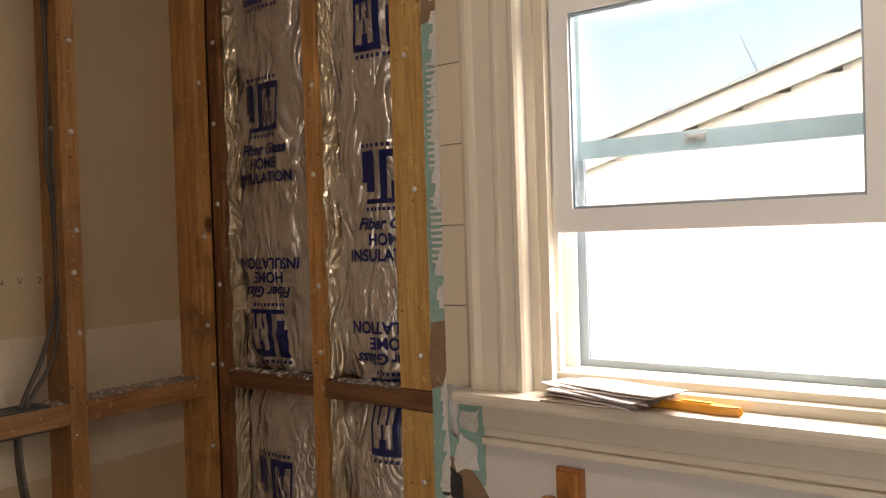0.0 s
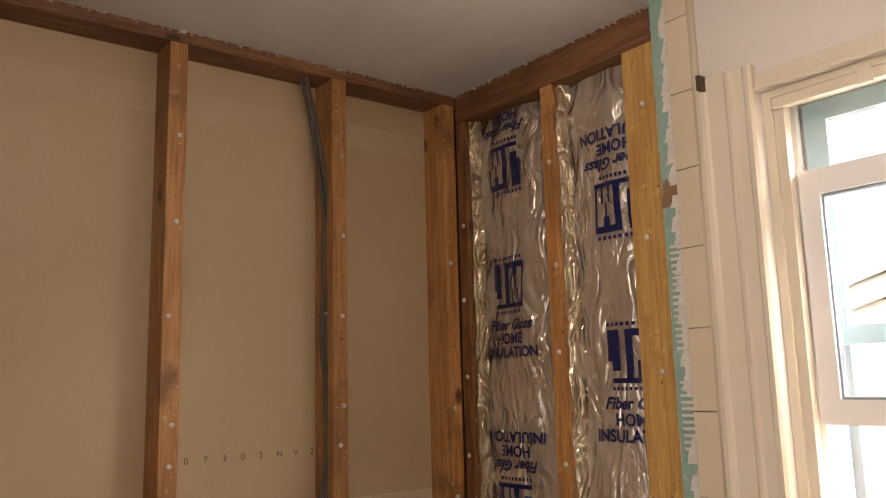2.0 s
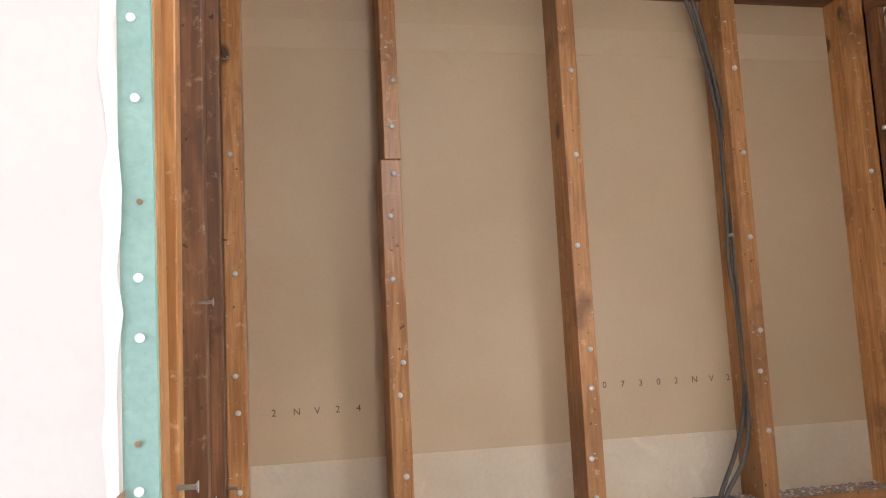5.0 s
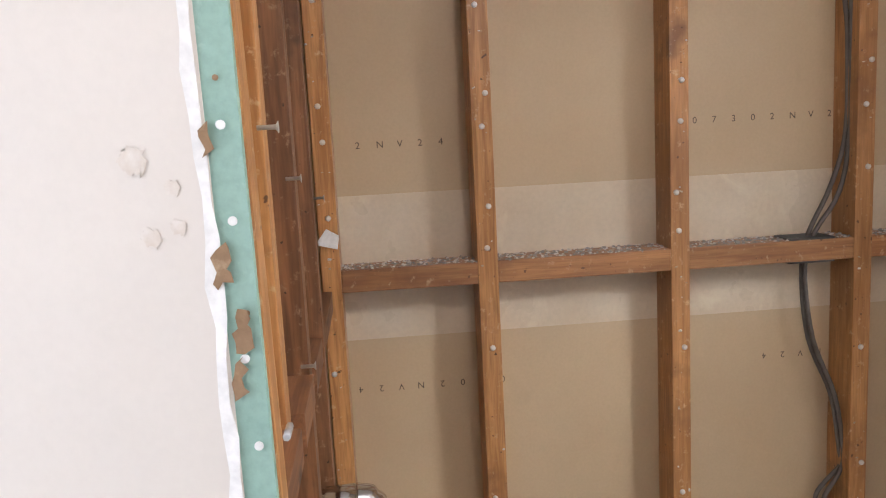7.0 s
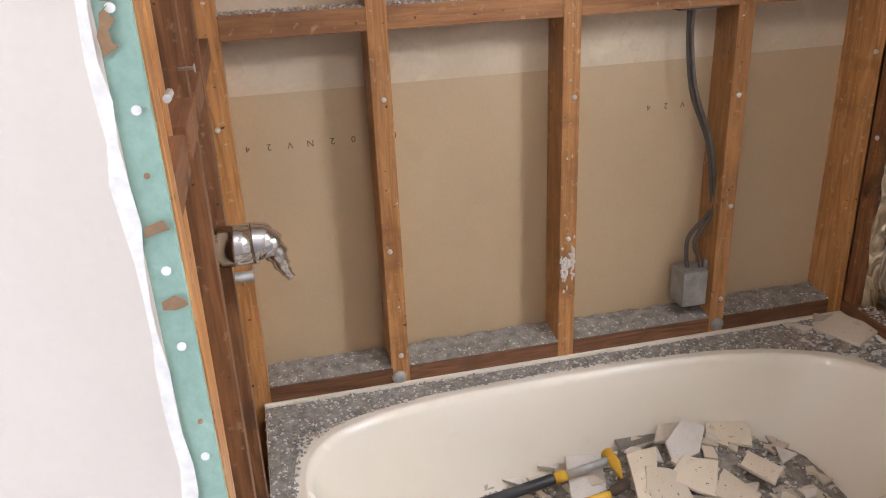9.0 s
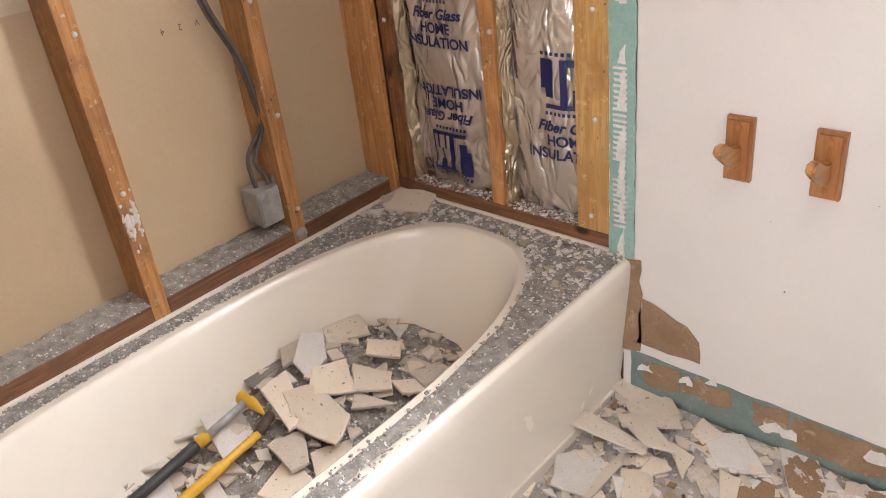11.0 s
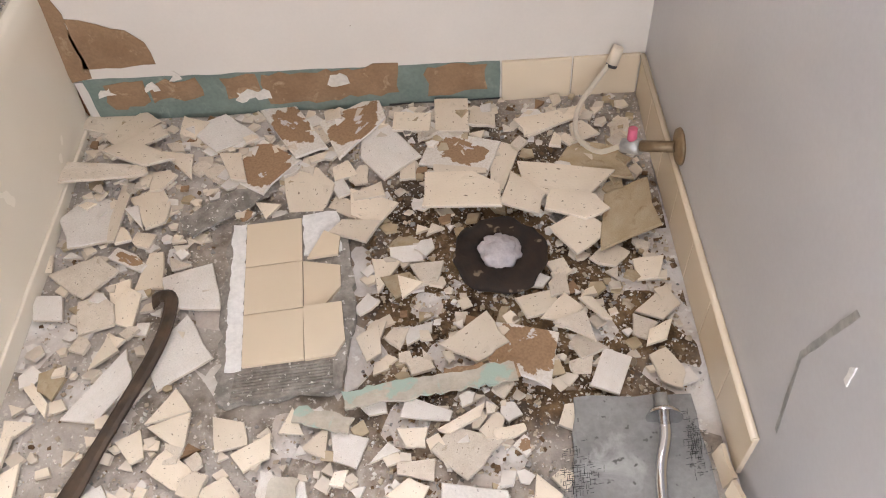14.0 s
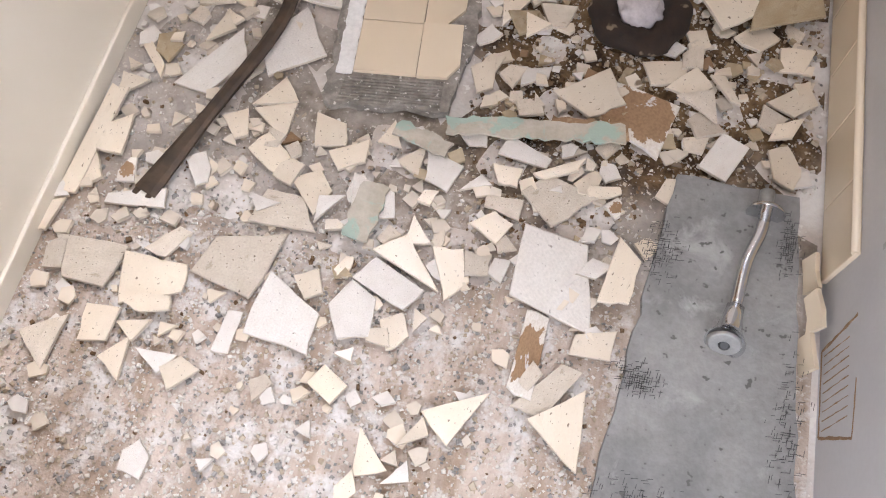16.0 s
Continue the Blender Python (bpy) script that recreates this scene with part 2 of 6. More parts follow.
GRASS = surface("winter_lawn", (0.2, 0.19, 0.1), (0.15, 0.16, 0.08), 0.95, 1, 20, 0.4)
PAPER = surface("brown_wrapping_paper", (0.62, 0.47, 0.38), (0.66, 0.55, 0.48), 0.8, 12, 120, 0.2)
PAPER_WHITE = surface("sandpaper_sheet", (0.76, 0.68, 0.63), (0.74, 0.65, 0.6), 0.85, 12, 120, 0.2)
ORANGE = surface("orange_plastic", (0.75, 0.32, 0.03), (0.68, 0.28, 0.025), 0.4, 12, 60, 0.05)
BLUE_TAPE = surface("blue_tape", (0.03, 0.2, 0.55), (0.02, 0.16, 0.48), 0.5, 20, 80, 0.15)
TEAL = surface("teal_hose_end", (0.008, 0.075, 0.105), (0.006, 0.06, 0.085), 0.5, 20, 80, 0.1)
MESHY = surface("mesh_and_paper", (0.52, 0.48, 0.4), (0.46, 0.4, 0.31), 0.9, 9, 90, 0.6, stain=(0.36, 0.45, 0.38), stain_at=(0.5, 0.56))
FILLER = surface("wall_filler", (0.7, 0.65, 0.585), (0.6, 0.52, 0.43), 0.7, 60, 100, 0.1)
PEX = surface("white_plastic_pipe", (0.6, 0.54, 0.44), (0.54, 0.47, 0.37), 0.4, 20, 80, 0.05)
BRASS = surface("tarnished_brass", (0.3, 0.22, 0.13), (0.2, 0.14, 0.08), 0.5, 30, 90, 0.2, 0.7)
PINK = surface("pink_knob", (0.6, 0.12, 0.2), (0.5, 0.1, 0.16), 0.5, 20, 80, 0.1)


def math_of(nt, kind, a, b):
    m = nt.nodes.new("ShaderNodeMath")
    m.operation = kind
    for slot, v in ((0, a), (1, b)):
        if isinstance(v, (int, float)):
            m.inputs[slot].default_value = v
        elif v is not None:
            nt.links.new(v, m.inputs[slot])
    return m.outputs[0]


def film(name, dark, light, metal, scale, deep):
    """Crinkled clear film over a brown backing: broad billows and sharp creases that catch the light."""
    mat, nt, bsdf = nodes_of(name)
    vec = coords(nt, (1, 1, 0.5))
    big = noise_of(nt, vec, 7, 3, 0.5, 1.0)
    creases = []
    for k in (1.0, 3.1):
        fold = math_of(nt, "SUBTRACT", noise_of(nt, vec, scale * k, 1.5, 0.4, 1.4), 0.5)
        creases.append(math_of(nt, "ABSOLUTE", fold, None))
    col = mixed(nt, ramp(nt, big, 0.35, 0.7), dark, light)
    nt.links.new(col, bsdf.inputs["Base Color"])
    bsdf.inputs["Roughness"].default_value = 0.14
    bsdf.inputs["Specular IOR Level"].default_value = 0.8
    bsdf.inputs["Metallic"].default_value = metal
    bsdf.inputs["Coat Weight"].default_value = 1.0
    bsdf.inputs["Coat Roughness"].default_value = 0.05
    # the creases fade where the film lies taut
    taut = ramp(nt, noise_of(nt, vec, 5, 2), 0.42, 0.66)
    height = math_of(nt, "ADD", math_of(nt, "MULTIPLY", creases[0], 2.4), math_of(nt, "MULTIPLY", math_of(nt, "MULTIPLY", creases[1], 0.9), taut))
    height = math_of(nt, "ADD", height, math_of(nt, "MULTIPLY", big, 0.8))
    b = nt.nodes.new("ShaderNodeBump")
    b.inputs["Strength"].default_value, b.inputs["Distance"].default_value = 0.8, deep
    nt.links.new(height, b.inputs["Height"])
    nt.links.new(b.outputs[0], bsdf.inputs["Normal"])
    nt.links.new(b.outputs[0], bsdf.inputs["Coat Normal"])
    return mat


FOIL = film("film_faced_kraft", (0.52, 0.425, 0.335), (0.66, 0.57, 0.48), 0.4, 13, 0.02)
SILVER = film("crinkled_clear_film", (0.4, 0.29, 0.16), (0.56, 0.45, 0.3), 0.5, 20, 0.02)


def glass():
    mat, nt, bsdf = nodes_of("window_glass")
    bsdf.inputs["Transmission Weight"].default_value = 1.0
    bsdf.inputs["Roughness"].default_value = 0.0
    bsdf.inputs["IOR"].default_value = 1.45
    return mat


GLASS = glass()


def papered():
    """White tile back with a ragged patch of brown board paper and a little plaster on it."""
    mat, nt, bsdf = nodes_of("papered_tile_back")
    vec = coords(nt)
    info = nt.nodes.new("ShaderNodeObjectInfo")
    flat = nt.nodes.new("ShaderNodeVectorMath")
    flat.operation = "MULTIPLY"
    flat.inputs[1].default_value = (1, 1, 0)
    nt.links.new(vec, flat.inputs[0])
    far = nt.nodes.new("ShaderNodeVectorMath")
    far.operation = "LENGTH"
    nt.links.new(flat.outputs[0], far.inputs[0])
    moved = nt.nodes.new("ShaderNodeVectorMath")
    moved.operation = "ADD"
    nt.links.new(flat.outputs[0], moved.inputs[0])
    nt.links.new(info.outputs["Random"], moved.inputs[1])
    edge = noise_of(nt, moved.outputs[0], 2.6, 5, 0.6, 0.3)
    reach = math_of(nt, "ADD", far.outputs["Value"], math_of(nt, "MULTIPLY", edge, 0.9))
    grain = noise_of(nt, moved.outputs[0], 30, 3)
    white = mixed(nt, ramp(nt, grain, 0.35, 0.7), (0.74, 0.7, 0.64), (0.62, 0.56, 0.48))
    brown = mixed(nt, ramp(nt, grain, 0.4, 0.7), (0.34, 0.215, 0.12), (0.27, 0.165, 0.09))
    col = mixed(nt, ramp(nt, reach, 0.82, 0.8), white, brown)
    col = mixed(nt, ramp(nt, edge, 0.34, 0.32), col, (0.6, 0.57, 0.55))
    nt.links.new(col, bsdf.inputs["Base Color"])
    bsdf.inputs["Roughness"].default_value = 0.9
    bump(nt, bsdf, reach, 0.3, 0.002)
    return mat


PAPERED = papered()

# ---- mesh helpers ----


def box(bm, lo, hi, bevel=0.0):
    r = bmesh.ops.create_cube(bm, size=1.0)
    for v in r["verts"]:
        v.co = Vector([l + (c + 0.5) * (h - l) for c, l, h in zip(v.co, lo, hi)])
    if bevel:
        edges = list({e for v in r["verts"] for e in v.link_edges})
        bmesh.ops.bevel(bm, geom=edges, offset=bevel, segments=2, affect="EDGES", profile=0.6)
    return bm


def boxes(*sets, bevel=0.0):
    bm = bmesh.new()
    for lo, hi in sets:
        box(bm, lo, hi, bevel)
    return bm


def prism(bm, pts, z0, z1):
    """A flat outline in x, y raised from z0 to z1."""
    low = [bm.verts.new((x, y, z0)) for x, y in pts]
    top = [bm.verts.new((x, y, z1)) for x, y in pts]
    n = len(pts)
    bm.faces.new(top)
    bm.faces.new(low[::-1])
    for i in range(n):
        bm.faces.new((low[i], low[(i + 1) % n], top[(i + 1) % n], top[i]))
    return bm


def tube(bm, path, radius, sides=10, caps=True):
    """A round bar through the points of path; radius may be one number or one for each point."""
    path = [Vector(p) for p in path]
    radii = radius if isinstance(radius, (list, tuple)) else [radius] * len(path)
    rings, side = [], None
    for i, p in enumerate(path):
        d = (path[min(i + 1, len(path) - 1)] - path[max(i - 1, 0)]).normalized()
        if side is None:
            side = d.orthogonal().normalized()
        side = (side - d * side.dot(d)).normalized()
        up = d.cross(side)
        rings.append([bm.verts.new(p + radii[i] * (math.cos(a) * side + math.sin(a) * up)) for a in (2 * math.pi * k / sides for k in range(sides))])
    for a, b in zip(rings, rings[1:]):
        for k in range(sides):
            f = bm.faces.new((a[k], a[(k + 1) % sides], b[(k + 1) % sides], b[k]))
            f.smooth = True
    if caps:
        bm.faces.new(rings[0][::-1])
        bm.faces.new(rings[-1])
    return bm


def curved(points, steps=8):
    """A smooth line through the points (Catmull-Rom)."""
    p = [Vector(q) for q in points]
    p = [2 * p[0] - p[1], *p, 2 * p[-1] - p[-2]]
    out = []
    for a, b, c, d in zip(p, p[1:], p[2:], p[3:]):
        for k in range(steps):
            t = k / steps
            out.append(0.5 * (2 * b + (c - a) * t + (2 * a - 5 * b + 4 * c - d) * t * t + (3 * b - a - 3 * c + d) * t**3))
    return [*out, p[-2]]


def mesh_of(name, bm, material):
    bmesh.ops.recalc_face_normals(bm, faces=bm.faces)
    me = bpy.data.meshes.new(name)
    bm.to_mesh(me)
    bm.free()
    for m in material if isinstance(material, (list, tuple)) else [material]:
        me.materials.append(m)
    return me


def part(name, bm, material, parent=None, label=""):
    ob = new(name, mesh_of(name, bm, material))
    if parent:
        ob.parent = parent
    return tagged(ob, label)


def thing(name, label, category, group="", kind="", at=(0, 0, 0), turn=0):
    ob = new(name)
    ob.empty_display_size = 0.05
    ob.matrix_basis = pose(*at, 0, 0, turn)
    return tagged(ob, label, category, group, kind)


def shared(name, me, parent, m, label=""):
    ob = new(name, me)
    ob.parent = parent
    ob.matrix_basis = m
    return tagged(ob, label)


def ragged(rng, pts, amp, step):
    """The closed outline pts with torn, uneven edges."""
    out = []
    for (x0, y0), (x1, y1) in zip(pts, pts[1:] + pts[:1]):
        n = max(1, int(math.hypot(x1 - x0, y1 - y0) / step))
        for k in range(n):
            t = k / n
            a = amp if k else amp * 0.5
            out.append((x0 + (x1 - x0) * t + rng.uniform(-a, a), y0 + (y1 - y0) * t + rng.uniform(-a, a)))
    return out


def sheet(bm, pts, axis, at, thick):
    """A flat outline on an upright plane: axis 'y' takes (x, z) and 'x' takes (y, z); it is raised from `at` by thick."""
    put = (lambda p, d: (p[0], d, p[1])) if axis == "y" else (lambda p, d: (d, p[0], p[1]))
    low, top = [bm.verts.new(put(p, at)) for p in pts], [bm.verts.new(put(p, at + thick)) for p in pts]
    n = len(pts)
    bm.faces.new(top)
    bm.faces.new(low[::-1])
    for i in range(n):
        bm.faces.new((low[i], low[(i + 1) % n], top[(i + 1) % n], top[i]))
    return bm


H = 2.47  # ceiling
FLOOR = 0.02
EAST = 1.965
SOUTH = -2.75

# ---- setting ----
floor = part("floor", boxes(((-0.2, -2.9, -0.15), (EAST + 0.12, 0.2, FLOOR))), SUBFLOOR)
tagged(floor, "dusty plywood subfloor stripped of its tiles", "floor", kind="structure")
ceiling = part("ceiling", boxes(((-0.2, -2.9, H), (EAST + 0.12, 0.2, H + 0.12))), CEILING)
tagged(ceiling, "dull white painted plaster ceiling", "ceiling", kind="structure")

wall_west = part("wall_west", boxes(((-0.102, -1.7, FLOOR), (-0.089, 0.13, H))), KRAFT)
tagged(wall_west, "stripped wall of studs before brown drywall backs", "wall", kind="structure")
rng = random.Random(3)
for z0, z1 in ((1.245, 1.415), (1.105, 1.238), (2.3, 2.365)):
    band = part("sheet_edge", boxes(((-0.089, -1.5, z0), (-0.0875, 0.0, z1))), KRAFT_BAND if z1 < 2 else KRAFT_FAINT, wall_west, "paler glossy paper along the sheet edge")

SCREW = bmesh.new()
tube(SCREW, [(0, 0, 0), (0.004, 0, 0), (0.006, 0, 0)], [0.006, 0.006, 0.003], 8)
SCREW = mesh_of("screw", SCREW, NAIL)


def stud_west(y0, y1, z0, z1, mat, rows, x0=-0.089, x1=0.0):
    bm = boxes(((x0, y0, z0), (x1, y1, z1)), bevel=0.002)
    ob = part("stud", bm, mat, wall_west)
    for k, z in enumerate(rows):
        shared("screw", SCREW, ob, pose(x1 - 0.001, (y0 + y1) / 2 + rng.uniform(-0.009, 0.009), z))
    return ob


ZP = 2.442
stud_west(-1.513, -1.474, FLOOR, ZP, STUD, (2.04, 1.8, 1.6, 1.53, 1.38, 1.06, 0.8))
stud_west(-1.196, -1.154, FLOOR, 2.03, STUD, (2.0, 1.91, 1.78, 1.61, 1.545, 1.385, 1.3, 1.09, 0.76, 0.5))
stud_west(-1.187, -1.152, 2.031, ZP, STUD, (2.2, 2.1))  # spliced above
stud_west(-0.789, -0.749, FLOOR, ZP, STUD, (2.23, 2.04, 1.84, 1.617, 1.535, 1.31, 1.39, 1.06, 0.735))
stud_west(-0.387, -0.347, FLOOR, ZP, STUD, (2.245, 2.045, 1.85, 1.64, 1.55, 1.42, 1.03, 0.765, 0.52))
stud_west(-0.043, -0.003, FLOOR, ZP, STUD, (2.0, 1.62, 1.4, 1.3, 1.1))
part("top_plate", boxes(((-0.089, -1.52, ZP), (0.0, 0.0, H)), bevel=0.002), PLATE_Y, wall_west)
for y0, y1 in ((-1.474, -1.193), (-1.154, -0.789), (-0.749, -0.387), (-0.347, -0.043)):
    part("blocking", boxes(((-0.088, y0, 1.226), (-0.002, y1, 1.272)), bevel=0.002), RAIL_Y, wall_west)
    part("ledger", boxes(((-0.088, y0, 0.38), (0.002, y1, 0.468)), bevel=0.002), PLATE_Y, wall_west)

# north wall: tub bay framing
wall_north = part("wall_north", boxes(((-0.1, 0.1, FLOOR), (0.79, 0.13, H)), ((0.72, 0.0, FLOOR), (0.79, 0.1, H)), ((0.79, 0.0, FLOOR), (1.64, 0.13, 1.30)), ((0.79, 0.0, 1.30), (0.905, 0.13, H)), ((0.905, 0.0, 2.2), (1.535, 0.13, H)), ((1.535, 0.0, 1.30), (EAST, 0.13, H)), ((1.64, 0.0, FLOOR), (EAST, 0.13, 1.30))), WHITE)
tagged(wall_north, "outer wall, half stripped to studs and half white", "wall", kind="structure")


def stud_north(x0, x1, z0, z1, mat, rows, y0=0.0, y1=0.089, name="stud"):
    ob = part(name, boxes(((x0, y0, z0), (x1, y1, z1)), bevel=0.002), mat, wall_north)
    for z in rows:
        shared("screw", SCREW, ob, pose((x0 + x1) / 2 + rng.uniform(-0.012, 0.012), y0 + 0.001, z, 0, 0, -90))
    return ob


stud_north(0.002, 0.042, FLOOR, 2.39, STUD_DARK_SHADED, (2.1, 1.9, 1.7, 1.5, 1.3, 0.9))
stud_north(0.333, 0.372, 0.44, 2.39, STUD, (2.2, 1.95, 1.75, 1.5, 1.35, 0.9))
stud_north(0.588, 0.679, 1.29, 2.39, STUD_PALE, (2.26, 1.975, 1.7, 1.36), y1=0.04)
stud_north(0.588, 0.679, 0.44, 1.246, STUD_PALE, (1.1, 0.97, 0.735, 0.5), y1=0.04)
stud_north(0.679, 0.719, FLOOR, 2.39, STUD_DARK_SHADED, (), y0=0.004)
stud_north(0.0, 0.72, 2.39, H, RAIL_X, (), name="top_plate")
stud_north(0.042, 0.333, 1.248, 1.29, RAIL_X, (), name="blocking")
stud_north(0.372, 0.7, 1.248, 1.288, RAIL_X, (), y0=-0.002, name="blocking")
stud_north(0.0, 0.7, 0.39, 0.462, RAIL_X, (), y0=-0.004, name="ledger")

# white drywall beside and under the window
board = boxes(((0.745, -0.0127, 0.165), (EAST, 0.0, 1.30)), ((0.745, -0.0127, 1.30), (0.905, 0.0, H)), ((0.905, -0.0127, 2.2), (1.535, 0.0, H)), ((1.535, -0.0127, 1.30), (EAST, 0.0, H)), ((0.72, -0.0127, FLOOR), (EAST, 0.0, 0.165)))
part("drywall", board, WHITE, wall_north, "off-white painted drywall")

wall_east = part("wall_east", boxes(((EAST, SOUTH, FLOOR), (EAST + 0.1, 0.13, H))), GREY_PAINT)
tagged(wall_east, "smooth pale grey painted wall", "wall", kind="structure")

# south: plumbing wall frame, closet wall, door wall
XS = 1.01
wall_south = part("wall_south", boxes(((-0.1, -1.62, FLOOR), (XS - 0.0127, -1.58, H)), ((0.9, SOUTH, FLOOR), (XS - 0.0127, -1.62, H))), KRAFT)
tagged(wall_south, "stripped plumbing wall frame at the tub foot", "wall", kind="structure")
part("drywall", boxes(((XS - 0.0127, SOUTH, FLOOR), (XS, -1.5225, H))), WHITE, wall_south, "off-white painted drywall with a torn edge")
part("green_board", boxes(((XS - 0.0127, -1.5225, FLOOR), (XS - 0.001, -1.4985, H))), GREEN, wall_south, "bare green moisture board strip")
# the back studs' darker wood paints the shadowed gaps between them
for x0, x1, yn, mat in ((0.957, 0.997, -1.497, STUD), (0.74, 0.78, -1.507, STUD), (0.55, 0.589, -1.497, STUD_DARK_SHADED), (0.36, 0.4, -1.49, STUD_DARK_SHADED), (0.002, 0.04, -1.53, STUD_DARK_SHADED)):
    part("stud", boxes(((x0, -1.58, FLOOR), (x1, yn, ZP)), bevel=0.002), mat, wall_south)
part("top_plate", boxes(((0.0, -1.58, ZP), (XS - 0.0127, -1.476, H))), RAIL_X, wall_south)
for x0, x1 in ((0.78, 0.957), (0.589, 0.74), (0.4, 0.55), (0.04, 0.36)):
    part("blocking", boxes(((x0, -1.58, 1.2), (x1, -1.492, 1.24)), bevel=0.002), RAIL_X, wall_south)
wall_door = part("wall_door", boxes(((0.9, SOUTH - 0.1, FLOOR), (1.15, SOUTH, H)), ((1.15, SOUTH - 0.1, 2.08), (1.95, SOUTH, H)), ((1.95, SOUTH - 0.1, FLOOR), (EAST + 0.1, SOUTH, H))), WHITE)
# added box behind the doorway, never in view, to block the sky light
hall_wall = part("hall_wall", boxes(((0.9, -3.6, FLOOR), (2.1, -3.5, H)), ((0.8, -3.5, FLOOR), (0.9, SOUTH - 0.1, H)), ((2.1, -3.5, FLOOR), (2.2, SOUTH - 0.1, H)), ((0.8, -3.6, H), (2.2, SOUTH - 0.1, H + 0.1)), ((0.8, -3.6, -0.1), (2.2, SOUTH - 0.1, FLOOR))), WHITE)
tagged(hall_wall, "unseen white box keeping sky light out of the doorway", "wall", kind="structure")
tagged(wall_door, "plain white wall with an assumed doorway, out of view", "wall", kind="structure")

# ---- window ----
window = thing("window_1", "white double-hung window with its lower sash raised", "window", kind="structure")


def frame_of(name, x0, x1, z0, z1, y0, y1, side, low, high, mat, parent, label=""):
    bm = boxes(((x0, y0, z0), (x0 + side, y1, z1)), ((x1 - side, y0, z0), (x1, y1, z1)), ((x0 + side, y0, z0), (x1 - side, y1, z0 + low)), ((x0 + side, y0, z1 - high), (x1 - side, y1, z1)))
    bmesh.ops.remove_doubles(bm, verts=bm.verts, dist=1e-5)
    return part(name, bm, mat, parent, label)


def pane(x0, x1, z0, z1, y, parent):
    ob = part("pane", boxes(((x0, y, z0), (x1, y + 0.004, z1))), GLASS, parent)
    ob.visible_shadow = False
    return ob


# jamb liner, stops, head and sloping sill
frame_of("window_frame", 0.9, 1.535, 1.31, 2.2, 0.0, 0.13, 0.022, 0.02, 0.014, TRIM, window)
part("jamb_stop", boxes(((0.922, 0.008, 1.33), (0.94, 0.028, 2.186)), ((1.495, 0.008, 1.33), (1.513, 0.028, 2.186)), ((0.94, 0.008, 2.168), (1.48, 0.028, 2.186))), TRIM, window)
part("track", boxes(((0.922, 0.06, 1.33), (0.934, 0.072, 2.186)), ((0.922, 0.095, 1.33), (0.95, 0.105, 2.186)), ((1.501, 0.06, 1.33), (1.513, 0.072, 2.186)), ((1.485, 0.095, 1.33), (1.513, 0.105, 2.186)), ((0.928, 0.034, 1.34), (0.945, 0.05, 1.46))), VINYL, window)
inner = frame_of("inner_sash", 0.943, 1.494, 1.602, 2.046, 0.03, 0.058, 0.036, 0.042, 0.046, VINYL, window, "raised white vinyl sash")
frame_of("bead", 0.979, 1.458, 1.644, 2.0, 0.036, 0.052, 0.004, 0.005, 0.004, ALU, inner)
pane(0.983, 1.454, 1.649, 1.996, 0.042, inner)
outer = frame_of("outer_sash", 0.94, 1.497, 1.737, 2.18, 0.074, 0.094, 0.042, 0.033, 0.036, VINYL_OUT_BACKLIT, window, "bluish vinyl sash behind, darkened for its backlit side")
pane(0.982, 1.455, 1.77, 2.144, 0.082, outer)
part("sash_lock", boxes(((1.178, 0.066, 1.75), (1.212, 0.074, 1.764)), ((1.185, 0.06, 1.754), (1.2, 0.068, 1.76)), bevel=0.001), STEEL, outer, "small grey metal sash lock")
frame_of("storm_frame", 0.946, 1.491, 1.345, 2.18, 0.11, 0.122, 0.02, 0.014, 0.02, ALU, window, "thin aluminium storm frame")
pane(0.966, 1.471, 1.359, 2.16, 0.114, window)
part("blind_rail", boxes(((0.925, -0.004, 2.164), (1.495, 0.007, 2.184)), ((1.08, -0.008, 2.16), (1.105, -0.002, 2.19)), bevel=0.0015), TRIM, window, "white shade bracket rail")
part("sill", boxes(((0.9, -0.012, 1.29), (1.52, 0.13, 1.312)), ((0.922, 0.028, 1.312), (1.498, 0.12, 1.345)), bevel=0.003), TRIM, window)


def moulding(x0, x1, z0, z1, mirror, parent):
    """A stepped casing board with beads, upright or lying."""
    w = x1 - x0
    prof = [(0.0, 0.0), (0.0, 0.026), (0.05, 0.034), (0.12, 0.034), (0.16, 0.026), (0.2, 0.022), (0.52, 0.02), (0.56, 0.024), (0.62, 0.024), (0.66, 0.018), (0.84, 0.016), (0.88, 0.021), (0.96, 0.021), (1.0, 0.015), (1.0, 0.0)]
    bm = bmesh.new()
    lines = []
    for z in (z0, z1):
        lines.append([bm.verts.new(((x1 - u * w) if mirror else (x0 + u * w), -0.0127 - d, z)) for u, d in prof])
    n = len(prof)
    bm.faces.new(lines[0])
    bm.faces.new(lines[1][::-1])
    for k in range(n):
        bm.faces.new((lines[0][k], lines[0][(k + 1) % n], lines[1][(k + 1) % n], lines[1][k]))
    return part("casing", bm, TRIM, parent)


moulding(0.793, 0.905, 1.312, 2.25, False, window)
moulding(1.535, 1.647, 1.312, 2.25, True, window)
part("head_casing", boxes(((0.905, -0.024, 2.2), (1.535, -0.0127, 2.21)), ((0.905, -0.018, 2.21), (1.535, -0.0127, 2.235)), bevel=0.002), TRIM, window)
part("stool", boxes(((0.768, -0.075, 1.288), (1.67, 0.0, 1.312)), bevel=0.008), TRIM, window, "worn white window stool")
part("apron", boxes(((0.81, -0.032, 1.24), (1.63, -0.0127, 1.288)), ((0.81, -0.026, 1.222), (1.63, -0.0127, 1.24)), ((0.81, -0.036, 1.208), (1.63, -0.0127, 1.222)), bevel=0.003), TRIM, window)
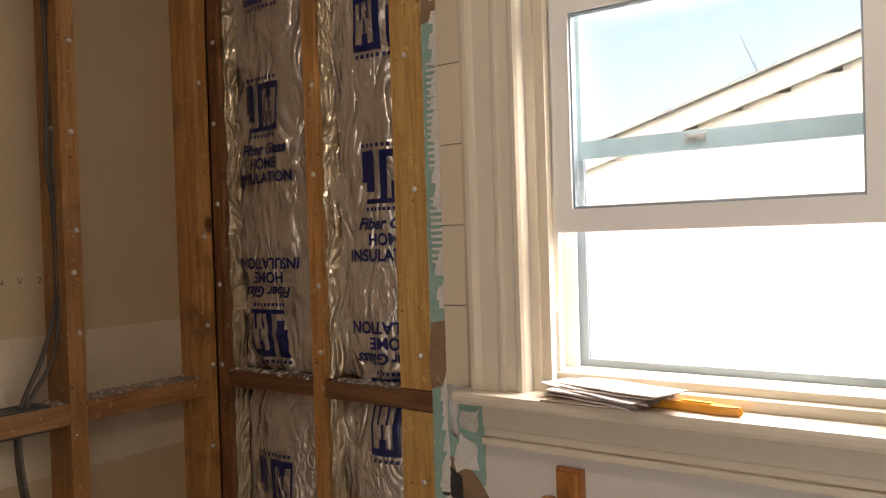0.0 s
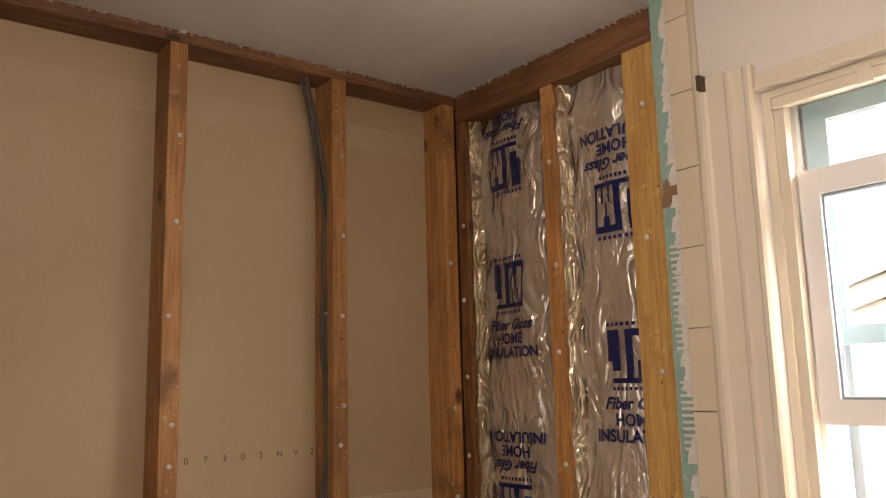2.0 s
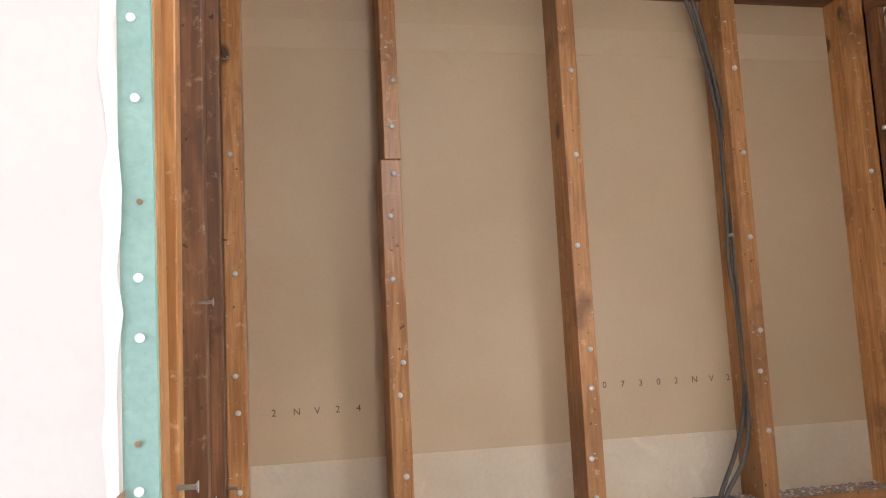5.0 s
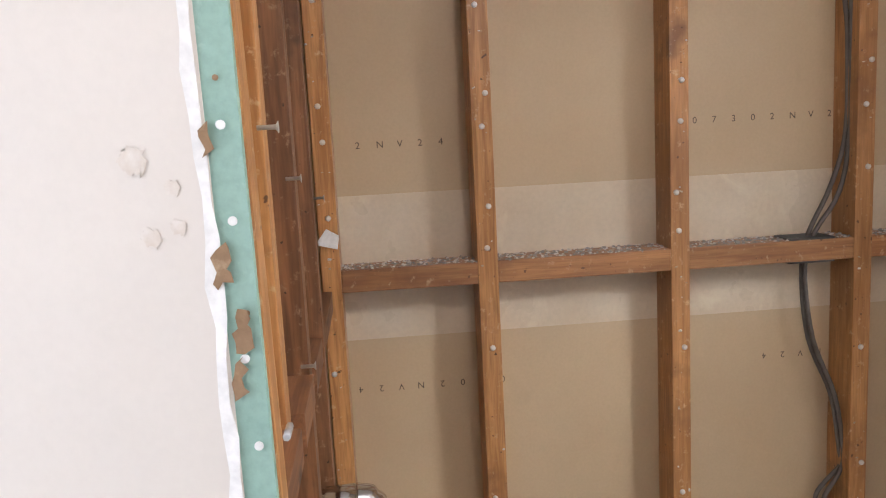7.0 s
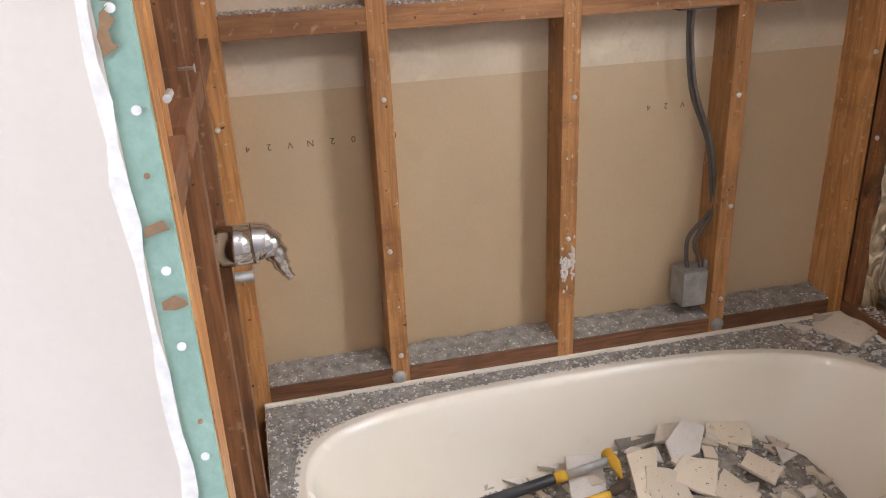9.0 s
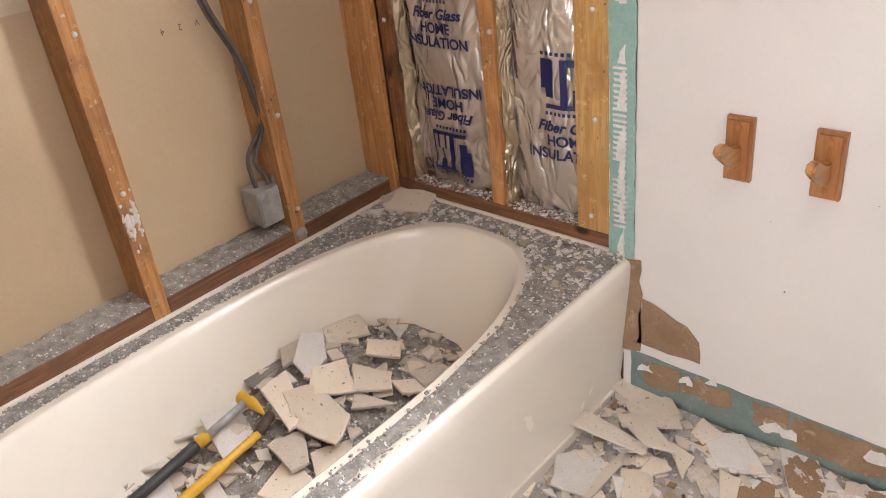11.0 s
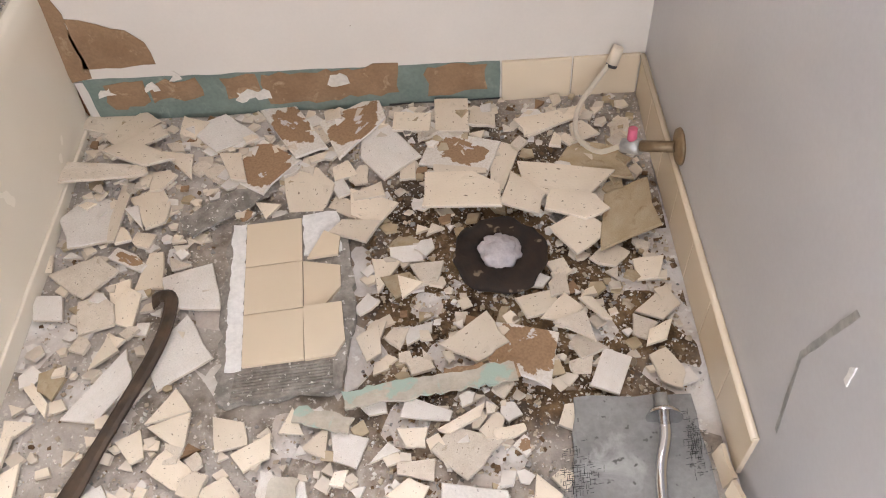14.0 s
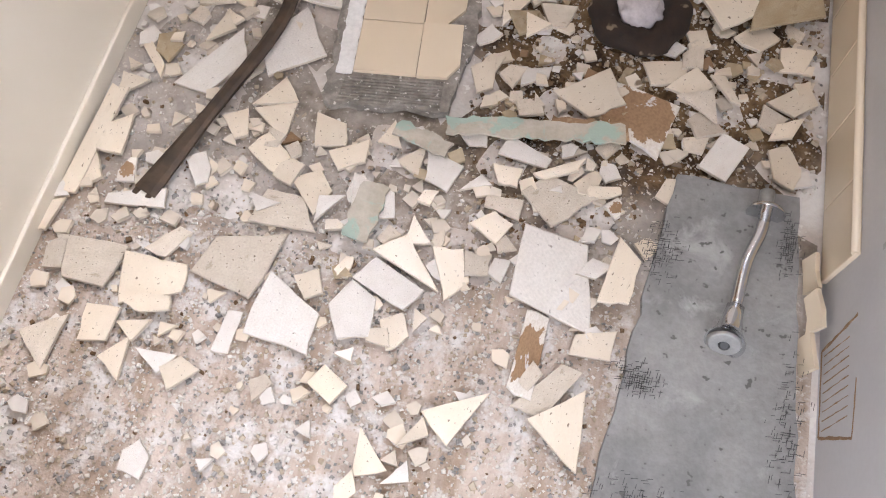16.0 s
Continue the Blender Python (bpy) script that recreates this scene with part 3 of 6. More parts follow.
part("bracket", boxes(((0.806, -0.055, 2.225), (0.814, -0.033, 2.255)), ((0.8, -0.04, 2.232), (0.806, -0.033, 2.25)), bevel=0.001), BLACK_IRON, window, "small rusted curtain bracket")

# ---- tile column and torn board edge on the north wall ----
for k in range(8):
    z = 1.312 + 0.156 * k
    if z < H - 0.02:
        part("tile", boxes(((0.722, -0.021, z), (0.775, -0.0128, max(z, min(z + 0.1545, H - 0.001)))), bevel=0.0012), TILE, wall_north)
part("tile_edge", tube(bmesh.new(), [(0.779, -0.014, 1.312), (0.779, -0.014, H)], 0.0085, 12), TILE, wall_north, "rounded glazed tile edging")
rng = random.Random(11)


def strip(axis, at, thick, pts, amp, step, mat, parent, name):
    return part(name, sheet(bmesh.new(), ragged(rng, pts, amp, step), axis, at, thick), mat, parent)


strip("y", -0.0127, -0.0015, [(0.681, 0.17), (0.745, 0.17), (0.742, 1.2), (0.72, 1.22), (0.72, H), (0.681, H)], 0.002, 0.02, GREEN, wall_north, "green_paper")
part("board_edge", boxes(((0.6805, -0.0127, 0.17), (0.72, 0.0, H))), GYPSUM, wall_north)
for z0, z1, x0, x1 in ((0.17, 0.43, 0.73, 0.765), (1.3, 1.44, 0.69, 0.72), (2.02, 2.09, 0.69, 0.716)):
    strip("y", -0.0143, -0.001, [(x0 - 0.01, z0), (x1, z0 + 0.01), (x1 - 0.004, z1), (x0 - 0.006, z1 - 0.01)], 0.006, 0.03, TORN, wall_north, "torn_paper")
strip("y", -0.0143, -0.001, [(0.757, 0.2), (0.915, 0.205), (0.91, 0.26), (0.88, 0.295), (0.83, 0.31), (0.765, 0.33)], 0.004, 0.025, TORN, wall_north, "torn_paper")
# adhesive smears with comb ridges
smear = bmesh.new()
for _ in range(95):
    z = rng.uniform(0.35, H - 0.05)
    if 1.3 < z < 1.45:
        continue
    x = 0.703 + rng.uniform(-0.008, 0.004)
    sheet(smear, ragged(rng, [(x, z), (0.72, z), (0.72, z + rng.uniform(0.02, 0.08)), (x + 0.006, z + 0.025)], 0.003, 0.012), "y", -0.0143, -0.0012 - rng.uniform(0, 0.0015))
for z0, z1 in ((0.5, 0.62), (0.66, 0.86), (1.55, 1.68), (1.74, 1.95)):
    z = z0
    while z < z1:
        sheet(smear, [(0.69 + rng.uniform(0, 0.008), z), (0.724, z), (0.724, z + 0.006), (0.692, z + 0.005)], "y", -0.0143, -0.0035)
        z += 0.0125
part("adhesive", smear, MORTAR, wall_north, "combed white adhesive remains")
# broken corner below the stool
strip("y", -0.0127, -0.0013, [(0.74, 1.1), (0.8, 1.12), (0.806, 1.285), (0.742, 1.285)], 0.004, 0.02, GREEN, wall_north, "green_paper")
strip("y", -0.014, -0.001, [(0.72, 1.0), (0.8, 1.03), (0.835, 1.06), (0.8, 1.115), (0.76, 1.16), (0.72, 1.17)], 0.005, 0.02, TORN, wall_north, "torn_paper")
strip("y", -0.0152, -0.0018, [(0.735, 1.14), (0.79, 1.15), (0.785, 1.2), (0.745, 1.22)], 0.007, 0.015, MORTAR, wall_north, "adhesive")
strip("y", -0.0152, -0.0016, [(0.745, 1.23), (0.785, 1.22), (0.795, 1.27), (0.75, 1.26)], 0.006, 0.015, FILLER, wall_north, "adhesive")
# black sheet painting the darkness inside the broken board; nothing is cut out
strip("y", -0.0152, -0.0006, [(0.7, 1.09), (0.752, 1.085), (0.748, 1.13), (0.715, 1.15)], 0.004, 0.015, BLACK_GRIP_SHADE, wall_north, "hole")
# the bare band along the floor
strip("y", -0.0127, -0.0012, [(0.74, FLOOR + 0.003), (1.652, FLOOR + 0.003), (1.652, 0.157), (0.74, 0.172)], 0.002, 0.03, GREEN_MUTED, wall_north, "green_paper")
for x0, x1, z0, z1 in ((0.78, 0.87, 0.09, 0.162), (0.875, 0.99, 0.1, 0.16), (1.04, 1.12, 0.1, 0.163), (1.13, 1.43, 0.075, 0.166), (1.49, 1.62, 0.075, 0.155)):
    strip("y", -0.0139, -0.0012, [(x0, z0), (x1, z0 + 0.01), (x1, z1), (x0, z1 - 0.006)], 0.0085, 0.022, TORN, wall_north, "torn_paper")
for x0, x1, z0 in ((0.76, 0.8, 0.12), (0.87, 0.9, 0.13), (1.06, 1.14, 0.09), (1.27, 1.32, 0.12), (0.93, 0.96, 0.155)):
    strip("y", -0.0151, -0.0012, [(x0, z0), (x1, z0 + 0.005), (x1 - 0.01, z0 + 0.03), (x0 + 0.01, z0 + 0.025)], 0.007, 0.01, MORTAR, wall_north, "torn_paper")
# a black strip on the board paints the shade beneath it
part("gap", boxes(((1.4, -0.0145, FLOOR), (1.652, -0.0128, 0.055))), BLACK_GRIP_SHADE, wall_north, "black strip standing in for shade below the board")

# baseboard tiles, north and east
baseboard = thing("baseboard", "glazed beige baseboard tiles with bullnose tops", "baseboard", kind="structure")
for x0, x1 in ((1.655, 1.807), (1.81, 1.954)):
    part("tile", boxes(((x0, -0.021, 0.036), (x1, -0.0128, 0.157)), bevel=0.002), TILE, baseboard)
for k in range(7):
    y1 = -0.022 - 0.1275 * k
    part("tile", boxes(((1.9555, y1 - 0.126, 0.036), (EAST - 0.0005, y1, 0.157)), bevel=0.002), TILE, baseboard)

part("cap", tube(bmesh.new(), [(EAST - 0.0075, -0.022, 0.155), (EAST - 0.0075, -0.912, 0.155)], 0.0062, 10), TILE, baseboard, "rounded glazed cap")

# ---- outside ----
ground = part("ground", boxes(((-150, -150, -3.2), (150, 150, -3.0))), GRASS)
tagged(ground, "dull winter lawn outside", "ground", kind="structure")
house = thing("neighbour_house", "white clapboard gabled house next door", "house", at=(0, 0, -0.08))
bm = bmesh.new()
sheet(bm, [(-2.6, -3.0), (6.5, -3.0), (6.5, 2.0), (1.95, 3.4), (-2.6, 2.0)], "y", 6.06, 2.0)
part("wall", bm, SIDING, house)
for k in range(46):
    z = -2.0 + 0.115 * k
    half = 4.55 if z < 2.1 else 4.55 * (3.33 - z) / 1.3
    half += 0.12
    if half > 0.2:
        part("board", boxes(((1.95 - half, 6.03, z), (1.95 + half, 6.06, z + 0.112))), SIDING, house)
for s in (-1, 1):
    bm = bmesh.new()
    p = [(1.95, 3.63), (1.95 + s * 5.0, 2.13), (1.95 + s * 5.0, 1.93), (1.95, 3.43)]
    sheet(bm, p, "y", 5.96, 0.06)
    part("rake_board", bm, SIDING, house)
    bm = bmesh.new()
    sheet(bm, [(1.95, 3.66), (1.95 + s * 5.1, 2.12), (1.95 + s * 5.1, 2.1), (1.95, 3.64)], "y", 5.9, 2.4)
    part("roof", bm, SHINGLE, house)
shed = thing("garden_shed", "pale pointed shed roof below the window", "shed")
bm = bmesh.new()
apex = bm.verts.new((0.28, 3.4, 0.97))
foot = [bm.verts.new((0.28 + dx, 3.4 + dy, 0.55)) for dx, dy in ((-0.75, -0.6), (0.75, -0.6), (0.75, 0.6), (-0.75, 0.6))]
for k in range(4):
    bm.faces.new((foot[k], foot[(k + 1) % 4], apex))
bm.faces.new(foot)
part("roof", bm, SHINGLE, shed)
part("wall", boxes(((-0.4, 2.9, -3.0), (0.96, 3.9, 0.55))), SIDING, shed)
tree = thing("bare_tree", "bare winter tree behind the neighbouring roof", "tree", at=(-0.75, 10.5, -3.0))
trng = random.Random(5)
bm = tube(bmesh.new(), [(0, 0, 0), (0.05, 0, 3.5), (0.1, 0, 6.0)], [0.16, 0.09, 0.02], 8)
part("trunk", bm, BARK, tree)
bm = bmesh.new()
for _ in range(70):
    z = trng.uniform(3.6, 5.9)
    a = trng.uniform(0, 6.28)
    r = trng.uniform(0.6, 1.7)
    e = (math.cos(a) * r, math.sin(a) * r, z + trng.uniform(0.5, 1.6))
    m = (e[0] * 0.5 + trng.uniform(-0.1, 0.1), e[1] * 0.5, (z + e[2]) / 2 - 0.1)
    tube(bm, [(0.05, 0, z), m, e], [0.014, 0.008, 0.003], 5)
    for _ in range(4):
        tube(bm, [m, (m[0] + trng.uniform(-0.6, 0.6), m[1] + trng.uniform(-0.6, 0.6), m[2] + trng.uniform(0.2, 0.9))], [0.005, 0.002], 4)
part("branches", bm, BARK, tree)


# ---- insulation ----
def facing_y(x, z, x0, x1, z0, z1):
    u, w = (x - x0) / (x1 - x0), (z - z0) / (z1 - z0)
    edge = min(u, 1 - u, 0.35) / 0.35
    puff = 0.026 * edge**0.6 + 0.012 * min(w, 1 - w, 0.06) / 0.06
    ripple = 0.007 * noise.noise((x * 9, z * 2.5, 1.7)) + 0.0042 * noise.noise((x * 26 + z * 9, z * 8 - x * 6, 7.7)) + 0.003 * abs(noise.noise((x * 19 - z * 13, z * 17 + x * 8, 2.2))) + (1 - edge) * 0.02 * noise.noise((x * 30, z * 11, 4.2))
    low = 0.02 * max(0, 0.14 - w) / 0.14 * noise.noise((x * 22, z * 30, 9))
    return 0.066 - puff + ripple + low


def batt(x0, x1, z0, z1, label):
    ob = thing("insulation_batt", label, "insulation", "insulation batts between the studs")
    bm = bmesh.new()
    nx, nz = 26, max(8, int((z1 - z0) / 0.014))
    grid = []
    for j in range(nz + 1):
        z = z0 + (z1 - z0) * j / nz
        grid.append([bm.verts.new((x0 + (x1 - x0) * i / nx, facing_y(x0 + (x1 - x0) * i / nx, z, x0, x1, z0, z1), z)) for i in range(nx + 1)])
    for a, b in zip(grid, grid[1:]):
        for i in range(nx):
            bm.faces.new((a[i], a[i + 1], b[i + 1], b[i])).smooth = True
    part("facing", bm, FOIL, ob, "wrinkled clear film over brown kraft facing")
    part("fill", boxes(((x0, 0.078, z0), (x1, 0.0995, z1))), MORTAR, ob)
    # stapled flanges along both studs
    for x, s in ((x0, 1), (x1, -1)):
        bm = bmesh.new()
        line = []
        for j in range(nz + 1):
            z = z0 + (z1 - z0) * j / nz
            wav = 0.007 * noise.noise((x * 7, z * 14, 3)) + 0.004 * noise.noise((x * 7, z * 45, 8))
            line.append([bm.verts.new((x + s * d + wav * (0.3 + d * 20), y + wav, z)) for d, y in ((0.001, 0.012), (0.009, 0.017), (0.016, 0.042))])
        for a, b in zip(line, line[1:]):
            for i in range(2):
                bm.faces.new((a[i], a[i + 1], b[i + 1], b[i])).smooth = True
        part("flange", bm, SILVER, ob, "shiny stapled film flange")
    return ob


def printed(ob, text, size, x, z, flip, span, shear=0.0):
    cu = bpy.data.curves.new("words", "FONT")
    cu.body, cu.size, cu.align_x, cu.shear, cu.offset = text, size, "CENTER", shear, size * 0.03
    tmp = bpy.data.objects.new("words", cu)
    me = bpy.data.meshes.new_from_object(tmp)
    bpy.data.objects.remove(tmp)
    bm = bmesh.new()
    bm.from_mesh(me)
    lay_print(ob, bm, x, z, flip, span, "lettering")


def lay_print(ob, bm, x, z, flip, span, name):
    s = -1 if flip else 1
    bmesh.ops.subdivide_edges(bm, edges=[e for e in bm.edges if e.calc_length() > 0.02], cuts=3)
    bmesh.ops.triangulate(bm, faces=bm.faces)
    x0, x1, z0, z1 = span
    keep = []
    for v in bm.verts:
        px, pz = x + s * v.co.x, z + s * v.co.y
        if not x0 + 0.006 < px < x1 - 0.001:
            keep.append(v)
        v.co = (px, facing_y(min(max(px, x0), x1), pz, x0, x1, z0, z1) - 0.0055, pz)
    bmesh.ops.delete(bm, geom=keep, context="VERTS")
    if not bm.faces:
        bm.free()
        return
    me = bpy.data.meshes.new(name)
    bm.to_mesh(me)
    bm.free()
    me.materials.append(NAVY)
    o = new(name, me)
    o.parent = ob


def emblem(ob, x, z, w, flip, span):
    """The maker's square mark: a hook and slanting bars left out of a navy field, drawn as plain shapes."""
    bm = bmesh.new()
    h = w * 0.92
    n = 22
    for i in range(n):
        for j in range(n):
            u, v = (i + 0.5) / n - 0.5, (j + 0.5) / n - 0.5
            hook = -0.22 < u < -0.08 and v > -0.28 or -0.5 < u < -0.08 and -0.4 < v < -0.28 or u < -0.4 and v < -0.1
            bars = v < 0.36 and v > -0.4 and any(abs(u - (m + lean * v)) < 0.045 for m, lean in ((0.07, 0.0), (0.19, -0.18), (0.31, 0.18), (0.43, 0.0)))
            if not hook and not bars:
                q = [((i + di) / n - 0.5, (j + dj) / n - 0.5) for di, dj in ((0, 0), (1, 0), (1, 1), (0, 1))]
                bm.faces.new([bm.verts.new((p * w, r * h, 0)) for p, r in q])
    bmesh.ops.remove_doubles(bm, verts=bm.verts, dist=1e-5)
    for row, wide in ((0.6, 0.5), (-0.6, 0.42)):
        for k in range(9):
            u = -wide + 2 * wide * k / 9
            bm.faces.new([bm.verts.new((p * w, r * h, 0)) for p, r in ((u, row - 0.035), (u + wide * 0.13, row - 0.035), (u + wide * 0.13, row + 0.035), (u, row + 0.035))])
    lay_print(ob, bm, x, z, flip, span, "emblem")


def print_block(ob, x, z, flip, span, short=""):
    s = -1 if flip else 1
    emblem(ob, x, z, 0.125, flip, span)
    printed(ob, "Fiber Glass", 0.036, x + s * 0.004, z - s * 0.112, flip, span, 0.35)
    printed(ob, "HOME", 0.036, x, z - s * 0.147, flip, span)
    printed(ob, "INSULATION", 0.036, x, z - s * 0.181, flip, span)


A_TOP, A_LOW = (0.046, 0.331, 1.292, 2.388), (0.046, 0.331, 0.464, 1.246)
B_TOP, B_LOW = (0.374, 0.6, 1.292, 2.388), (0.374, 0.6, 0.464, 1.246)
spans = {}
for span in (A_TOP, A_LOW, B_TOP, B_LOW):
    spans[span] = batt(*span[:2], *span[2:], "film-faced fiberglass batt printed in navy, between studs")
for span, x, z, flip in ((A_TOP, 0.165, 2.235, True), (A_TOP, 0.16, 1.927, False), (A_TOP, 0.165, 1.382, True), (A_LOW, 0.17, 1.02, False), (A_LOW, 0.19, 0.56, True),
                         (B_TOP, 0.53, 2.065, True), (B_TOP, 0.54, 1.735, False), (B_TOP, 0.54, 1.24, True), (B_LOW, 0.55, 1.19, True), (B_LOW, 0.545, 0.79, False)):
    print_block(spans[span], x, z, flip, span)

# ---- stamped numbers on the drywall backs ----


def stamped(text, y, z, flip=False, pitch=0.0435):
    for k, ch in enumerate(text):
        if ch == " ":
            continue
        cu = bpy.data.curves.new("stamp", "FONT")
        cu.body, cu.size = ch, 0.02
        tmp = bpy.data.objects.new("stamp", cu)
        me = bpy.data.meshes.new_from_object(tmp)
        bpy.data.objects.remove(tmp)
        me.materials.append(INK)
        o = new("stamp", me)
        o.parent = wall_west
        o.matrix_basis = pose(-0.0885, y + k * pitch * (-1 if flip else 1), z, 90, 180 if flip else 0, 90)


stamped("07302NV2", -0.705, 1.528)
stamped("2NV24", -1.43, 1.512)
stamped("0 02NV24", -1.447 + 0.0445 * 7, 1.0, True, 0.0445)
stamped("NV24", -0.405, 1.005, True)

# ---- bathtub ----
tub = thing("bathtub", "almond enamelled bathtub, its rim crusted with plaster dust", "bathtub")
TX, TY, TZ = 0.737, -1.49, 0.42


def ring_of(t, inset):
    """The basin's outline at t (0 rim to 1 bottom), pulled in by inset."""
    out = []
    for k in range(72):
        a = 2 * math.pi * k / 72
        c, s = math.cos(a), math.sin(a)
        p = 2.6 if s > 0 else 3.6
        x = 0.362 + (0.292 - inset[0]) * math.copysign(abs(c) ** (2 / p), c)
        y = -0.755 + (0.668 - (inset[1] if s > 0 else inset[2])) * math.copysign(abs(s) ** (2 / p), s)
        out.append((x, y))
    return out


bm = bmesh.new()
levels = [(0.0, (0.0, 0.0, 0.0), TZ), (0.02, (0.006, 0.007, 0.006), TZ - 0.004), (0.05, (0.014, 0.018, 0.014), TZ - 0.018), (0.4, (0.04, 0.1, 0.03), TZ - 0.11), (0.75, (0.07, 0.19, 0.05), TZ - 0.2), (0.9, (0.095, 0.24, 0.075), TZ - 0.235), (1.0, (0.14, 0.3, 0.12), TZ - 0.25)]
rings = [[bm.verts.new((x, y, z)) for x, y in ring_of(t, inset)] for t, inset, z in levels]
for a, b in zip(rings, rings[1:]):
    for k in range(72):
        bm.faces.new((a[k], a[(k + 1) % 72], b[(k + 1) % 72], b[k])).smooth = True
bm.faces.new(rings[-1])


def rim_edge(k):
    a = 2 * math.pi * k / 72
    c, s = math.cos(a), math.sin(a)
    cx, cy = 0.355, -0.755
    t = min((TX - 0.012 - cx if c > 0 else cx - 0.003) / max(abs(c), 1e-6), (-0.004 - cy if s > 0 else cy - TY) / max(abs(s), 1e-6))
    return cx + c * t, cy + s * t


def nearest_corner(pts, x, y):
    k = min(range(len(pts)), key=lambda i: math.hypot(pts[i][0] - x, pts[i][1] - y))
    pts[k] = (x, y)


edge = [rim_edge(k) for k in range(72)]
for x, y in ((TX - 0.012, -0.004), (0.003, -0.004), (0.003, TY), (TX - 0.012, TY)):
    nearest_corner(edge, x, y)
top = [bm.verts.new((x, y, TZ + 0.001)) for x, y in edge]
for k in range(72):
    bm.faces.new((top[k], top[(k + 1) % 72], rings[0][(k + 1) % 72], rings[0][k]))
# rolled front edge and apron
prof = [(TX - 0.012, TZ + 0.001), (TX - 0.004, TZ - 0.002), (TX, TZ - 0.012), (TX - 0.002, TZ - 0.06), (TX - 0.03, 0.075), (TX - 0.026, 0.06), (TX - 0.026, FLOOR)]
front = [[bm.verts.new((x, y, z)) for x, z in prof] for y in (TY, -0.004)]
for k in range(len(prof) - 1):
    bm.faces.new((front[0][k], front[0][k + 1], front[1][k + 1], front[1][k])).smooth = True
tub_body = part("shell", bm, ENAMEL, tub, "glossy almond enamel shell")
part("apron_lip", boxes(((TX - 0.0265, TY, FLOOR), (TX - 0.018, -0.006, 0.062)), bevel=0.003), ENAMEL, tub)
part("flange", boxes(((0.002, TY, TZ - 0.002), (0.012, -0.004, TZ + 0.012)), ((0.012, -0.014, TZ - 0.002), (TX - 0.02, -0.005, TZ + 0.012)), bevel=0.002), ENAMEL, tub, "raised tiling flange")


# ---- dust and crumbs ----
def crumbs(name, count, place, size, mats, label, seed, flat=0.5):
    """Loose chips strewn by place(rng), which gives x, y and z of the support."""
    r = random.Random(seed)
    verts, faces, index = [], [], []
    for _ in range(count):
        p = place(r)
        if p is None:
            continue
        s = size * r.uniform(0.35, 1.0) ** 1.5 * 1.3
        a = r.uniform(0, 6.28)
        e = Euler((r.uniform(-0.5, 0.5), r.uniform(-0.5, 0.5), a)).to_matrix()
        b = len(verts)
        dims = (s * r.uniform(0.5, 1), s * r.uniform(0.3, 0.9), s * flat * r.uniform(0.25, 0.8))
        for cx, cy, cz in ((-1, -1, -1), (1, -0.8, -1), (0.7, 1, -1), (-0.9, 0.8, -1), (-0.8, -0.7, 1), (0.8, -0.6, 1), (0.5, 0.8, 1), (-0.6, 0.6, 1)):
            q = e @ Vector((cx * dims[0] * r.uniform(0.7, 1) / 2, cy * dims[1] / 2, cz * dims[2] / 2))
            verts.append((p[0] + q.x, p[1] + q.y, p[2] + dims[2] / 2 + q.z))
        mi = r.choices(range(len(mats)), [w for _, w in mats])[0]
        for f in ((3, 2, 1, 0), (4, 5, 6, 7), (0, 1, 5, 4), (1, 2, 6, 5), (2, 3, 7, 6), (3, 0, 4, 7)):
            faces.append(tuple(b + i for i in f))
            index.append(mi)
    me = bpy.data.meshes.new(name)
    me.from_pydata(verts, [], faces)
    for m, _ in mats:
        me.materials.append(m)
    me.polygons.foreach_set("material_index", index)
    me.update()
    return tagged(new(name, me), label, "debris", kind="stuff")


CH_GREY = surface("grey_chip", (0.38, 0.36, 0.335), (0.25, 0.24, 0.225), 0.9, 20, 120, 0.3)
CH_WHITE = surface("white_chip", (0.72, 0.69, 0.64), (0.62, 0.58, 0.52), 0.9, 20, 120, 0.3)
CH_TAN = surface("tan_chip", (0.5, 0.42, 0.32), (0.42, 0.34, 0.24), 0.9, 20, 120, 0.3)
CH_BROWN = surface("brown_chip", (0.2, 0.125, 0.065), (0.13, 0.075, 0.035), 0.9, 20, 120, 0.3)
GREY_MIX = ((CH_GREY, 7), (CH_WHITE, 4), (CH_TAN, 2))
basin_rim = ring_of(0, (-0.012, -0.012, -0.012))


def in_basin(x, y, grow=0.0):
    p = 2.6 if y > -0.755 else 3.6
    return (abs(x - 0.362) / (0.292 + grow)) ** p + (abs(y + 0.755) / (0.668 + grow)) ** p < 1


# dust cake on the rim
dust = bmesh.new()
inner_line = [(x, y) for x, y in basin_rim]


def cake(k0, k1, near, far):
    a, b = [], []
    for k in range(k0, k1 + 1):
        i = k % 72
        (ix, iy), (ox, oy) = inner_line[i], edge[i]
        w = noise.noise((ix * 20, iy * 20, 2)) * 0.12
        a.append((ix + (ox - ix) * (near + w), iy + (oy - iy) * (near + w)))
        b.append((ix + (ox - ix) * far, iy + (oy - iy) * far))
    va = [dust.verts.new((x, y, TZ + 0.0015)) for x, y in a]
    vm = [dust.verts.new((x * 0.5 + u * 0.5, y * 0.5 + w * 0.5, TZ + 0.0065)) for (x, y), (u, w) in zip(a, b)]
    vb = [dust.verts.new((x, y, TZ + 0.004)) for x, y in b]
    for p, q in ((va, vm), (vm, vb)):
        for i in range(len(p) - 1):
            dust.faces.new((p[i], p[i + 1], q[i + 1], q[i])).smooth = True


cake(2, 34, 0.08, 0.97)
cake(38, 70, 0.15, 0.97)
cake(34, 38, 0.15, 0.97)
cake(70, 74, 0.1, 0.7)
